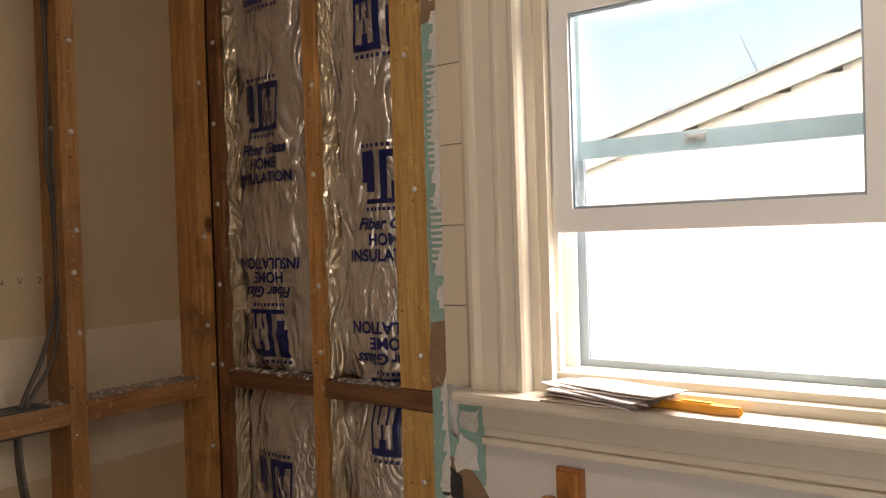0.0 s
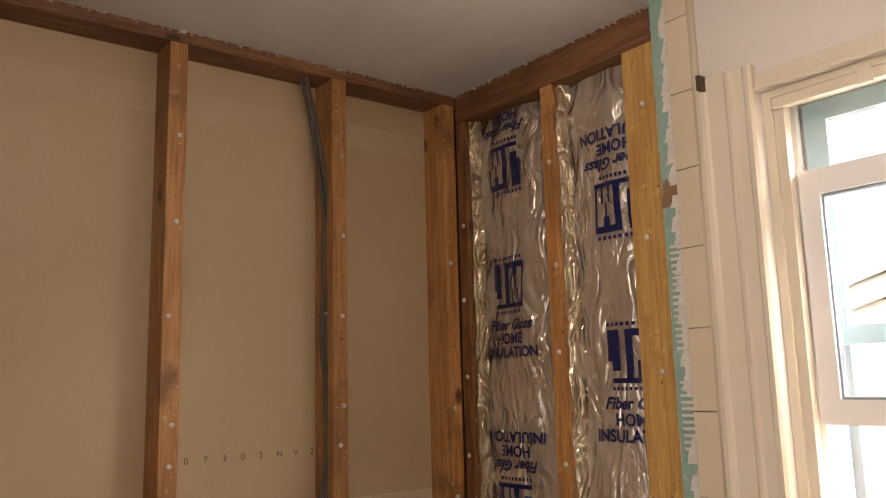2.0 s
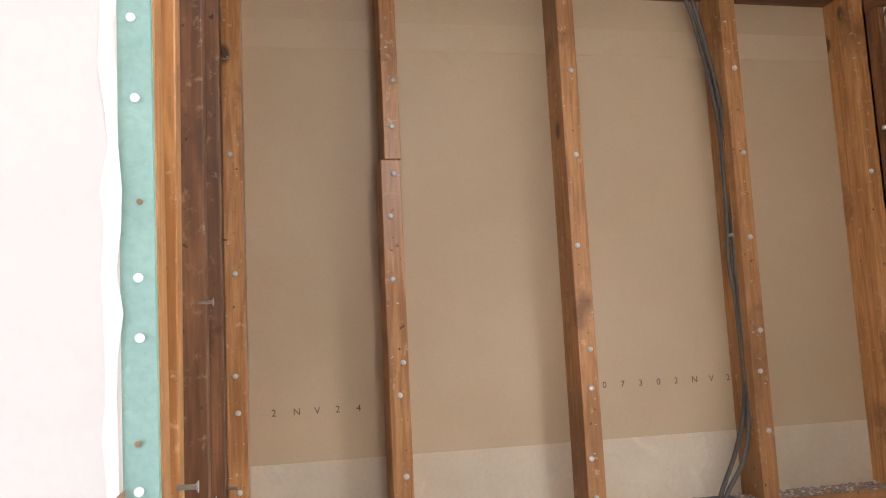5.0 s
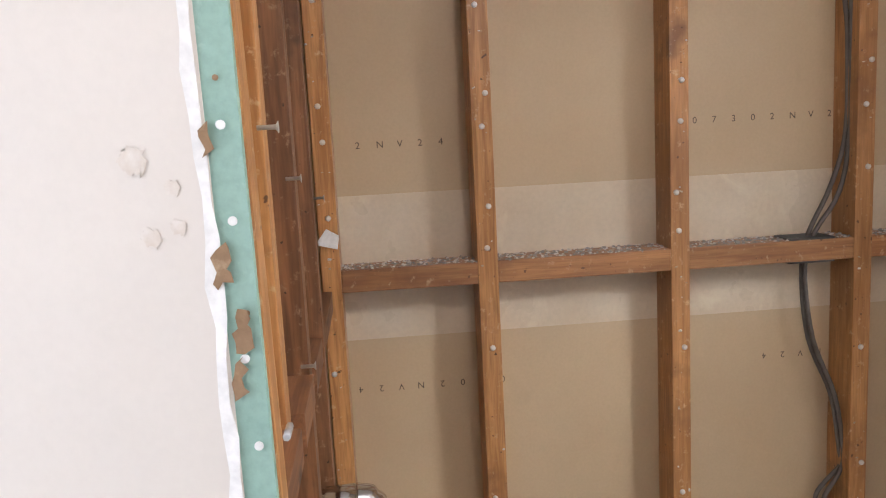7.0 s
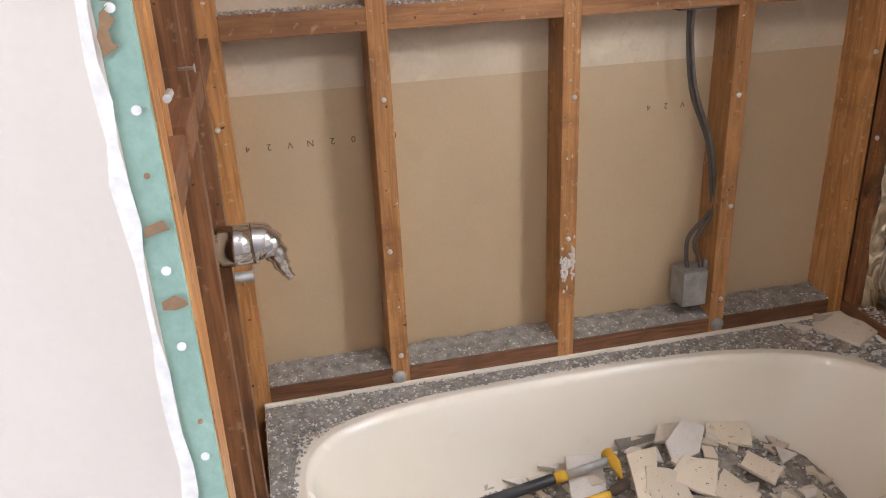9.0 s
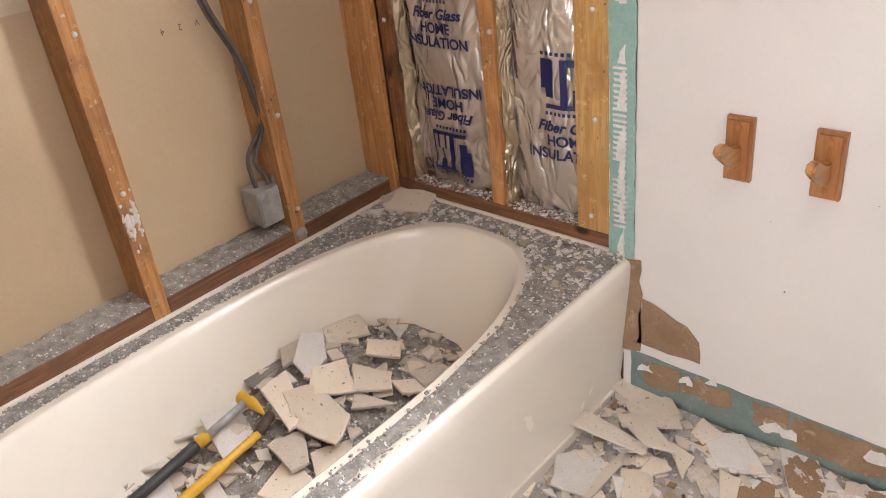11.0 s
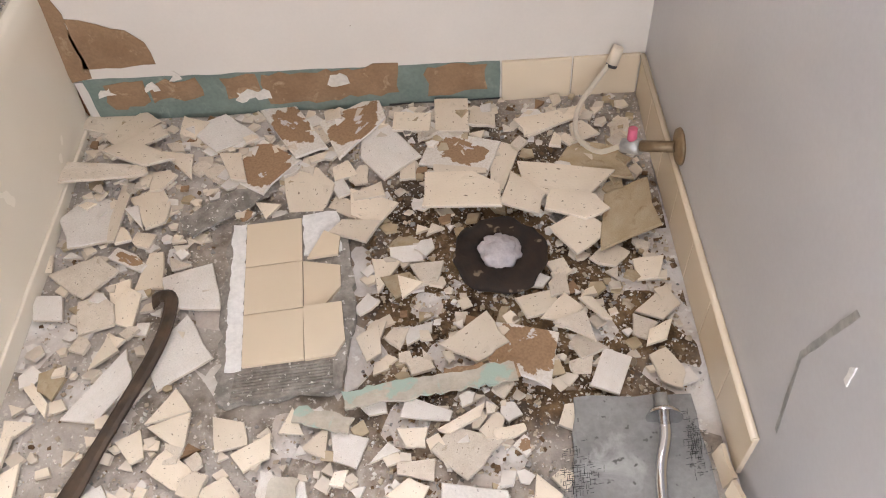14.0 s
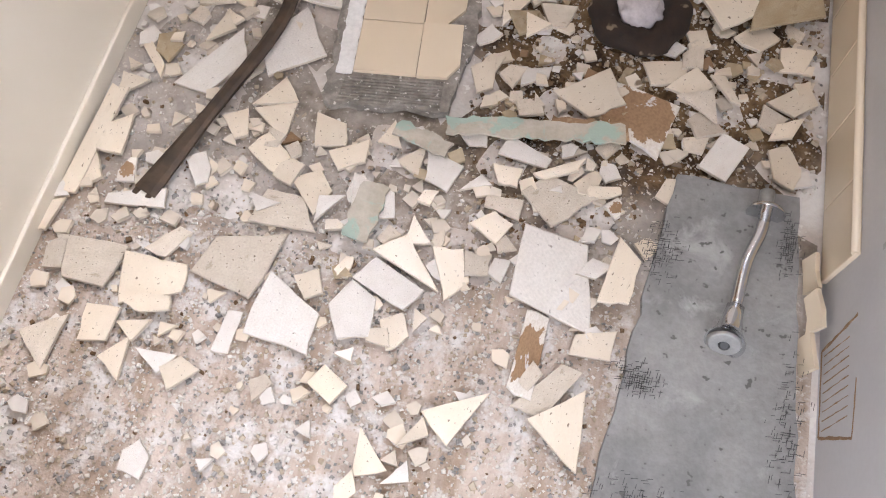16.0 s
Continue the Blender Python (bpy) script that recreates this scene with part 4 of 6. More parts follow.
rim_dust = part("rim_dust", dust, DUST)
tagged(rim_dust, "caked grey plaster dust on the tub rim", "dust", kind="stuff")


def on_rim(r):
    for _ in range(30):
        x, y = r.uniform(0.01, TX - 0.015), r.uniform(TY, -0.01)
        if not in_basin(x, y, 0.012) and (x < 0.6 or y > -0.3 or r.random() < 0.4):
            return x, y, TZ + 0.004
    return None


crumbs("rim_crumbs", 6000, on_rim, 0.0095, GREY_MIX, "plaster crumbs on the tub rim", 21)


def on_far_rim(r):
    x, y = r.uniform(0.02, TX - 0.03), r.uniform(-0.2, -0.015)
    return (x, y, TZ + 0.006) if not in_basin(x, y, 0.02) else None


crumbs("rim_flakes", 900, on_far_rim, 0.021, ((CH_WHITE, 6), (CH_TAN, 5), (CH_GREY, 3)), "white and tan plaster flakes on the rim", 25, 0.22)


def on_blocks(r):
    y0, y1 = r.choice(((-1.474, -1.193), (-1.154, -0.789), (-0.749, -0.387), (-0.347, -0.043)))
    return r.uniform(-0.085, -0.004), r.uniform(y0, y1), 1.271


def on_ledger(r):
    y0, y1 = r.choice(((-1.474, -1.193), (-1.154, -0.789), (-0.749, -0.387), (-0.347, -0.043)))
    return r.uniform(-0.085, 0.0), r.uniform(y0, y1), 0.467 + 0.012 * r.random()


def on_north(r):
    x = r.choice((r.uniform(0.05, 0.33), r.uniform(0.38, 0.585)))
    low = r.random() < 0.65
    return x, r.uniform(0.0, 0.045), 0.46 if low else 1.287


crumbs("blocking_crumbs", 2200, on_blocks, 0.0095, GREY_MIX, "plaster crumbs on the blocking", 22)
for y0, y1 in ((-1.474, -1.196), (-1.154, -0.789), (-0.749, -0.387), (-0.347, -0.043)):
    bm = bmesh.new()
    line = []
    for k in range(25):
        y = y0 + (y1 - y0) * k / 24
        line.append([bm.verts.new((x, y, 0.469 + h * (1 + 0.5 * noise.noise((x * 30, y * 25, 4))))) for x, h in ((-0.085, 0.012), (-0.05, 0.01), (-0.015, 0.007), (-0.001, 0.0005))])
    for p, q in zip(line, line[1:]):
        for k in range(3):
            bm.faces.new((p[k], p[k + 1], q[k + 1], q[k])).smooth = True
    tagged(part("ledger_dust", bm, DUST), "grey plaster dust drifted on the ledger", "dust", kind="stuff")
crumbs("ledger_crumbs", 2600, on_ledger, 0.006, GREY_MIX, "plaster crumbs heaped on the ledger", 23)
crumbs("sill_plate_crumbs", 1500, on_north, 0.013, GREY_MIX, "plaster crumbs below the insulation", 24)


# ---- tile shards ----
OUTLINES = {
    "square": [(-0.5, -0.5), (0.5, -0.5), (0.5, 0.5), (-0.5, 0.5)],
    "cut": [(-0.5, -0.5), (0.5, -0.5), (0.5, 0.1), (0.1, 0.5), (-0.5, 0.5)],
    "tri": [(-0.5, -0.5), (0.5, -0.5), (-0.5, 0.5)],
    "iso": [(-0.5, -0.5), (0.5, -0.5), (0, 0.5)],
    "trap": [(-0.5, -0.5), (0.5, -0.5), (0.25, 0.5), (-0.25, 0.5)],
    "lean": [(-0.5, -0.5), (0.2, -0.5), (0.5, 0.5), (-0.2, 0.5)],
    "skew": [(-0.5, -0.5), (0.5, -0.3), (0.3, 0.5), (-0.3, 0.35)],
    "kite": [(0, -0.5), (0.5, 0.1), (0.05, 0.5), (-0.5, 0.05)],
    "five": [(-0.3, -0.5), (0.35, -0.5), (0.5, 0.15), (0, 0.5), (-0.5, 0.1)],
}
for kind in ("lean", "skew"):
    OUTLINES[kind + "_b"] = [(-x, y) for x, y in OUTLINES[kind]][::-1]


def shard_mesh(seed, kind, mats):
    """A broken tile about one unit across: a square, one of the broken outlines, or a splinter."""
    r = random.Random(seed)
    if kind in OUTLINES:
        pts = list(OUTLINES[kind])
    elif kind == "chipped":
        c = r.uniform(0.2, 0.6)
        pts = [(-0.5, -0.5), (0.5, -0.5), (0.5, 0.5 - c), (0.5 - r.uniform(0.2, 0.6), 0.5), (-0.5, 0.5)]
    else:
        n = r.choice((3, 4, 4, 5))
        a0 = r.uniform(0, 6.28)
        pts = [(math.cos(a0 + 6.283 * (k + r.uniform(-0.25, 0.25)) / n) * r.uniform(0.4, 0.65), math.sin(a0 + 6.283 * (k + r.uniform(-0.25, 0.25)) / n) * r.uniform(0.35, 0.6)) for k in range(n)]
    if kind != "square":
        out = []
        for p, q in zip(pts, pts[1:] + pts[:1]):
            out.append((p[0] + r.uniform(-0.03, 0.03), p[1] + r.uniform(-0.03, 0.03)))
            for t in (0.33, 0.66):
                if r.random() < 0.6:
                    t += r.uniform(-0.12, 0.12)
                    out.append((p[0] + (q[0] - p[0]) * t + r.uniform(-0.025, 0.025), p[1] + (q[1] - p[1]) * t + r.uniform(-0.025, 0.025)))
        pts = out
    bm = bmesh.new()
    low = [bm.verts.new((x, y, 0)) for x, y in pts]
    mid = [bm.verts.new((x, y, 0.8)) for x, y in pts]
    top = [bm.verts.new((x * 0.97, y * 0.97, 1.0)) for x, y in pts]
    n = len(pts)
    f = bm.faces.new(top)
    f.material_index = 0
    bm.faces.new(low[::-1]).material_index = 1
    for k in range(n):
        bm.faces.new((low[k], low[(k + 1) % n], mid[(k + 1) % n], mid[k])).material_index = 1
        bm.faces.new((mid[k], mid[(k + 1) % n], top[(k + 1) % n], top[k])).material_index = 0
    return mesh_of("tile_shard", bm, mats)


FACES = {"glaze": (SHARD, BISQUE), "back": (BISQUE, BISQUE), "white": (BISQUE_WHITE, BISQUE), "ochre": (OCHRE, OCHRE), "brown": (PAPERED, BISQUE_WHITE), "grey": (DUST, BISQUE)}
LIB = {(k, s): [shard_mesh(100 * i + 7 * j + n, s, FACES[k]) for n in range(5)] for i, k in enumerate(FACES) for j, s in enumerate((*OUTLINES, "chipped", "broken"))}
SAY = {"glaze": "glazed beige tile shard", "back": "tan unglazed back of a broken tile", "white": "white-backed broken tile piece", "ochre": "ochre-stained tile fragment", "brown": "tile piece with torn brown paper", "grey": "tile piece smeared with grey mortar"}
placed = []


def shard(x, y, size, turn, look_of, shape, z=None, group="tile shards on the floor", tip=(0, 0), ratio=1.0, length=None, width=None):
    if z is None:
        z = FLOOR + 0.004
        for px, py, ps, pz in placed:
            if math.hypot(px - x, py - y) < (ps + size) * 0.36:
                z = max(z, pz + 0.0075)
        z = min(z, FLOOR + 0.05)
    placed.append((x, y, size, z))
    ob = new("tile_shard", LIB[look_of, shape][rng.randrange(5)])
    ob.matrix_basis = pose(x, y, z, tip[0], tip[1], turn) @ Matrix.Diagonal((length or size, width or size * ratio, 0.007, 1))
    return tagged(ob, SAY[look_of] + (" lying in the rubble" if size < 0.06 else ", nearly whole" if shape == "square" else ", broken off"), "tile shard", group)


# ---- cables and box on the west wall ----
CABLE_A = [(-0.04, -0.455, 2.445), (-0.04, -0.428, 2.351), (-0.04, -0.394, 2.15), (-0.04, -0.39, 1.981), (-0.04, -0.396, 1.791), (-0.04, -0.388, 1.698), (-0.04, -0.387, 1.499), (-0.04, -0.419, 1.38), (-0.04, -0.468, 1.279), (-0.04, -0.482, 1.199), (-0.04, -0.464, 1.045), (-0.04, -0.409, 0.911), (-0.04, -0.386, 0.776), (-0.04, -0.381, 0.746), (-0.04, -0.436, 0.686), (-0.04, -0.441, 0.635), (-0.04, -0.43, 0.567)]
CABLE_B = [(-0.03, -0.444, 2.443), (-0.03, -0.42, 2.348), (-0.03, -0.387, 2.148), (-0.03, -0.382, 1.98), (-0.03, -0.387, 1.79), (-0.03, -0.385, 1.697), (-0.03, -0.384, 1.499), (-0.03, -0.405, 1.368), (-0.03, -0.461, 1.279), (-0.03, -0.48, 1.2), (-0.03, -0.459, 1.048), (-0.03, -0.406, 0.914), (-0.03, -0.383, 0.78), (-0.03, -0.392, 0.73), (-0.03, -0.428, 0.668), (-0.03, -0.408, 0.615), (-0.03, -0.407, 0.57)]
cable_bundle = thing("electrical_cable", "two grey cables stapled down beside a stud", "cable")
for name, line in (("cable", CABLE_A), ("cable", CABLE_B)):
    part(name, tube(bmesh.new(), curved(line, 5), 0.0052, 8), CABLE, cable_bundle)
part("staple", boxes(((-0.046, -0.395, 1.855), (-0.024, -0.388, 1.862)), bevel=0.001), STEEL, cable_bundle)
# thin black sheets paint the shade of a notch on the uncut blocking
part("slot", boxes(((-0.07, -0.53, 1.2225), (-0.0015, -0.43, 1.2262)), ((-0.07, -0.53, 1.272), (-0.0015, -0.43, 1.276))), BLACK_GRIP_SHADE, cable_bundle, "black strips painting a notch's shade where the cables pass")
outlet = thing("junction_box", "galvanised junction box nailed to a stud", "junction box")
part("box_shell", boxes(((-0.07, -0.462, 0.508), (-0.004, -0.398, 0.6)), bevel=0.003), STEEL, outlet)
part("cover", boxes(((-0.004, -0.458, 0.512), (-0.001, -0.402, 0.596)), bevel=0.001), STEEL, outlet)
part("bracket", boxes(((-0.03, -0.398, 0.53), (-0.026, -0.388, 0.62)), bevel=0.001), STEEL, outlet)

# splintered spot with plaster on one stud
clump = bmesh.new()
crng = random.Random(8)
for _ in range(70):
    z = crng.gauss(0.672, 0.026)
    y = -0.769 + crng.uniform(-0.019, 0.015)
    chip = bmesh.ops.create_icosphere(clump, subdivisions=1, radius=crng.uniform(0.0025, 0.0065))["verts"]
    bmesh.ops.scale(clump, vec=(0.6, crng.uniform(0.4, 1.0), crng.uniform(0.8, 1.9)), verts=chip)
    bmesh.ops.translate(clump, vec=(0.001, y, z), verts=chip)
tagged(part("plaster_clump", clump, CH_WHITE), "white plaster and splinters stuck on a stud", "plaster", kind="stuff")
for y, z in ((-1.18, 0.445), (-0.365, 0.452)):
    w = part("washer", tube(bmesh.new(), [(0.0015, y, z), (0.006, y, z), (0.012, y, z)], [0.017, 0.017, 0.006], 12), STEEL)
    tagged(w, "galvanised washer and screw on the ledger", "washer", "washers on the ledger")
chip = bmesh.new()
prism(chip, [(0.0, 0.0), (0.045, 0.004), (0.04, 0.03), (0.012, 0.036)], 0, 0.008)
o = part("plaster_chip", chip, GYPSUM)
o.matrix_basis = pose(0.004, -1.52, 1.33, 90, 20, 90)
tagged(o, "white plaster chip hanging at the corner stud", "plaster")

# ---- mixing valve on the plumbing wall ----
valve = thing("shower_valve", "chrome single-lever shower mixing valve", "valve")
part("body", tube(bmesh.new(), [(0.45, -1.56, 0.99), (0.45, -1.535, 0.99), (0.45, -1.534, 0.99), (0.45, -1.5, 0.99), (0.45, -1.499, 0.99), (0.45, -1.455, 0.991)], [0.022, 0.022, 0.028, 0.028, 0.031, 0.031], 20), CHROME, valve)
part("lever", tube(bmesh.new(), curved([(0.45, -1.454, 0.991), (0.45, -1.438, 0.99), (0.45, -1.422, 0.974), (0.45, -1.412, 0.945), (0.45, -1.402, 0.928)], 5), [0.031] * 3 + [0.029] * 3 + [0.025] * 3 + [0.018] * 3 + [0.013] * 3 + [0.009] * 3 + [0.007] * 3, 16), CHROME, valve, "curved chrome lever")
part("cartridge_pipe", tube(bmesh.new(), [(0.45, -1.55, 0.98), (0.45, -1.55, 0.5)], 0.008, 10), BRASS, valve)
part("spout_stub", tube(bmesh.new(), [(0.36, -1.53, 0.9), (0.36, -1.46, 0.9)], [0.009, 0.009], 10), STEEL, valve)

# ---- torn edge and old marks on the closet wall ----
rng = random.Random(31)
strip("x", XS, 0.0012, [(-1.5325, FLOOR + 0.01), (-1.5225, FLOOR + 0.01), (-1.5225, H - 0.01), (-1.5325, H - 0.01)], 0.0035, 0.03, GYPSUM, wall_south, "torn_paper")
for y, z, w, h in ((-1.5205, 1.435, 0.012, 0.035), (-1.51, 1.385, 0.016, 0.035), (-1.516, 1.35, 0.01, 0.035), (-1.523, 1.53, 0.008, 0.025), (-1.51, 1.22, 0.016, 0.012), (-1.508, 1.16, 0.02, 0.01)):
    strip("x", XS + 0.0012, 0.0008, [(y - w / 2, z), (y + w / 2, z + 0.005), (y + w * 0.3, z + h), (y - w * 0.4, z + h * 0.8)], 0.0034, 0.006, TORN, wall_south, "torn_paper")
for k in range(26):
    z = 0.9 + 0.058 * k + rng.uniform(-0.02, 0.02)
    y = -1.5095 + rng.uniform(-0.003, 0.003)
    dot = tube(bmesh.new(), [(XS - 0.001, y, z), (XS + 0.0006, y, z)], 0.0035 if k % 3 else 0.0022, 10)
    part("filled_screw", dot, GYPSUM if k % 3 else TORN, wall_south)
for y, z, s in ((-1.575, 1.53, 0.007), (-1.568, 1.475, 0.005), (-1.548, 1.482, 0.004), (-1.55, 1.51, 0.004)):
    strip("x", XS, 0.0006 + s * 0.03, [(y - s, z - s), (y + s * 0.6, z - s * 1.5), (y + s * 1.4, z), (y + s, z + s * 1.2), (y - s * 0.5, z + s * 1.6), (y - s * 1.5, z + s * 0.4)], s * 0.3, s * 0.22, FILLER, wall_south, "filler_patch")
part("nail", tube(bmesh.new(), [(XS - 0.02, -1.486, 1.32), (XS + 0.006, -1.486, 1.32)], 0.003, 6), STEEL, wall_south)
for x, z in ((0.985, 2.06), (0.985, 2.0), (0.985, 1.55), (0.76, 1.7), (0.76, 1.5), (0.76, 1.3), (0.38, 1.45)):
    part("nail", tube(bmesh.new(), [(x, -1.49, z), (x, -1.476, z), (x, -1.474, z)], [0.002, 0.002, 0.005], 6), STEEL, wall_south)


# the wall end is sheared towards the tub below, to fit the camera's view
for o in wall_south.children:
    if max(v.co.x for v in o.data.vertices) > 0.95 and not o.name.startswith(("top_plate", "blocking")):
        for v in o.data.vertices:
            v.co.y += 0.005 + 0.012 * (1.55 - v.co.z)


# ---- oak towel pegs ----
def peg(x, z, group="oak towel pegs under the window"):
    ob = thing("towel_peg", "varnished oak towel peg with a curved arm", "towel peg", group, at=(x, -0.0127, z))
    bm = boxes(((-0.026, -0.017, -0.064), (0.026, 0.0, 0.064)))
    bmesh.ops.bevel(bm, geom=[e for e in bm.edges if all(v.co.y < -0.01 for v in e.verts)], offset=0.006, segments=2, affect="EDGES")
    part("back_plate", bm, OAK, ob)
    bm = bmesh.new()
    out = [(0.0, -0.05), (-0.03, -0.046), (-0.062, -0.012), (-0.078, -0.004), (-0.086, 0.008), (-0.078, 0.02), (-0.06, 0.018), (-0.03, -0.008), (0.0, -0.01)]
    sheet(bm, [(1.15 * y - 0.012, z2 + 0.02) for y, z2 in out], "x", -0.008, 0.016)
    bmesh.ops.bevel(bm, geom=list(bm.edges), offset=0.003, segments=2, affect="EDGES")
    o = part("peg", bm, OAK_PEG, ob, "paler curved wooden arm")
    for s in (-0.046, 0.046):
        part("plug", tube(bmesh.new(), [(0, -0.016, s), (0, -0.0185, s)], 0.006, 10), OAK, ob)
    return ob


peg(0.965, 0.739)
peg(1.127, 0.739)
peg(0.985, 1.12)

# ---- things on the window stool ----
papers = thing("paper_stack", "folded brown sanding papers piled on the stool", "paper", at=(1.06, -0.038, 1.3125), turn=-14)
prng = random.Random(14)
for k in range(7):
    w, d = prng.uniform(0.085, 0.115), prng.uniform(0.036, 0.05)
    bm = bmesh.new()
    nx = 8
    low, top = [], []
    for i in range(nx + 1):
        u = -1 + 2 * i / nx
        lift = 0.002 + k * 0.0042 + 0.003 * math.sin(u * 2 + k) * abs(u)
        for lst, dz in ((low, 0), (top, 0.0022)):
            lst.append([bm.verts.new((u * w, s * d + 0.002 * prng.random(), lift + dz)) for s in (-1, 1)])
    for i in range(nx):
        bm.faces.new((top[i][0], top[i + 1][0], top[i + 1][1], top[i][1]))
        bm.faces.new((low[i][1], low[i + 1][1], low[i + 1][0], low[i][0]))
        for s in (0, 1):
            bm.faces.new((low[i][s], low[i + 1][s], top[i + 1][s], top[i][s]))
    o = part("sheet", bm, PAPER if k in (0, 2, 6) else PAPER_WHITE, papers)
    o.matrix_basis = pose(prng.uniform(-0.012, 0.012) + (0.02 if k > 4 else 0), prng.uniform(-0.006, 0.006) + (0.012 if k > 4 else 0), 0, 0, 0, prng.uniform(-9, 9))
knife = thing("utility_knife", "orange plastic utility knife on the window stool", "knife", at=(1.215, -0.035, 1.3125), turn=-6)
bm = bmesh.new()
prism(bm, [(-0.075, -0.008), (0.05, -0.011), (0.075, -0.004), (0.078, 0.004), (0.045, 0.009), (-0.03, 0.008), (-0.075, 0.009)], 0.0, 0.014)
bmesh.ops.bevel(bm, geom=list(bm.edges), offset=0.002, segments=2, affect="EDGES")
part("handle", bm, ORANGE, knife)
part("slider", boxes(((-0.02, -0.004, 0.014), (0.03, 0.004, 0.017)), bevel=0.001), YELLOW, knife)

# ---- floor rubble ----
rng = random.Random(77)
# the larger pieces: place, length, width, turn, face and broken outline
RUBBLE = []
RUBBLE += [
    (0.772, -0.019, 0.125, 0.154, 115, "glaze", "kite"), (0.828, -0.066, 0.068, 0.11, 135, "glaze", "square"), (0.847, -0.114, 0.057, 0.135, 310, "glaze", "lean"), (0.862, -0.155, 0.062, 0.175, 260, "glaze", "kite"),
    (0.796, -0.198, 0.06, 0.183, 270, "back", "trap"), (0.782, -0.305, 0.13, 0.149, 10, "white", "five"), (0.84, -0.294, 0.024, 0.178, 180, "glaze", "cut"), (0.911, -0.282, 0.11, 0.07, 300, "glaze", "cut"),
    (0.878, -0.318, 0.027, 0.072, 200, "white", "tri"), (0.956, -0.157, 0.11, 0.045, 315, "glaze", "iso"), (1.029, -0.085, 0.142, 0.107, 25, "white", "lean_b"), (0.959, -0.065, 0.068, 0.064, 165, "glaze", "skew_b"),
    (1.189, -0.085, 0.107, 0.187, 200, "brown", "lean_b"), (1.133, -0.185, 0.155, 0.165, 190, "brown", "kite"), (1.07, -0.188, 0.047, 0.117, 200, "glaze", "skew_b"), (1.327, -0.081, 0.124, 0.184, 310, "brown", "skew_b"),
    (1.391, -0.164, 0.138, 0.103, 125, "white", "cut"), (1.239, -0.259, 0.137, 0.106, 280, "glaze", "five"),
]
RUBBLE += [
    (1.307, -0.216, 0.069, 0.06, 65, "glaze", "kite"), (1.26, -0.17, 0.027, 0.061, 105, "glaze", "lean_b"), (1.314, -0.311, 0.059, 0.072, 70, "glaze", "lean"), (1.362, -0.319, 0.109, 0.085, 165, "glaze", "skew_b"),
    (1.452, -0.086, 0.058, 0.083, 85, "glaze", "square"), (1.54, -0.072, 0.075, 0.099, 0, "glaze", "square"), (1.605, -0.088, 0.081, 0.07, 305, "glaze", "kite"), (1.554, -0.183, 0.107, 0.15, 70, "brown", "square"),
    (1.553, -0.24, 0.026, 0.113, 260, "glaze", "trap"), (1.64, -0.226, 0.043, 0.139, 160, "glaze", "cut"), (1.763, -0.1, 0.056, 0.161, 290, "glaze", "trap"), (1.817, -0.138, 0.061, 0.052, 20, "glaze", "trap"),
    (1.836, -0.217, 0.155, 0.107, 350, "ochre", "skew_b"), (1.754, -0.279, 0.197, 0.106, 160, "glaze", "skew"), (1.676, -0.321, 0.086, 0.102, 235, "glaze", "skew"), (1.557, -0.296, 0.159, 0.098, 355, "glaze", "cut"),
    (1.784, -0.352, 0.079, 0.129, 250, "glaze", "five"), (1.774, -0.42, 0.12, 0.116, 350, "glaze", "kite"),
]
RUBBLE += [
    (1.88, -0.38, 0.223, 0.128, 55, "ochre", "kite"), (1.863, -0.298, 0.054, 0.042, 195, "ochre", "skew"), (1.442, -0.222, 0.053, 0.033, 90, "glaze", "cut"), (1.361, -0.284, 0.039, 0.064, 105, "glaze", "trap"),
    (1.337, -0.379, 0.059, 0.101, 75, "glaze", "skew_b"), (1.437, -0.436, 0.064, 0.039, 185, "white", "cut"), (1.392, -0.487, 0.06, 0.081, 170, "glaze", "iso"), (1.429, -0.51, 0.055, 0.066, 290, "ochre", "skew"),
    (1.44, -0.527, 0.055, 0.046, 160, "glaze", "iso"), (1.48, -0.485, 0.066, 0.052, 185, "back", "trap"), (1.679, -0.513, 0.045, 0.062, 250, "white", "skew_b"), (1.732, -0.491, 0.056, 0.041, 300, "glaze", "skew_b"),
    (1.683, -0.569, 0.084, 0.061, 185, "glaze", "skew"), (1.729, -0.589, 0.068, 0.061, 235, "glaze", "skew_b"), (1.751, -0.617, 0.085, 0.047, 330, "back", "iso"), (1.783, -0.595, 0.021, 0.074, 215, "glaze", "skew_b"),
    (1.898, -0.501, 0.061, 0.064, 170, "glaze", "skew"), (1.905, -0.586, 0.092, 0.047, 220, "glaze", "trap"),
]
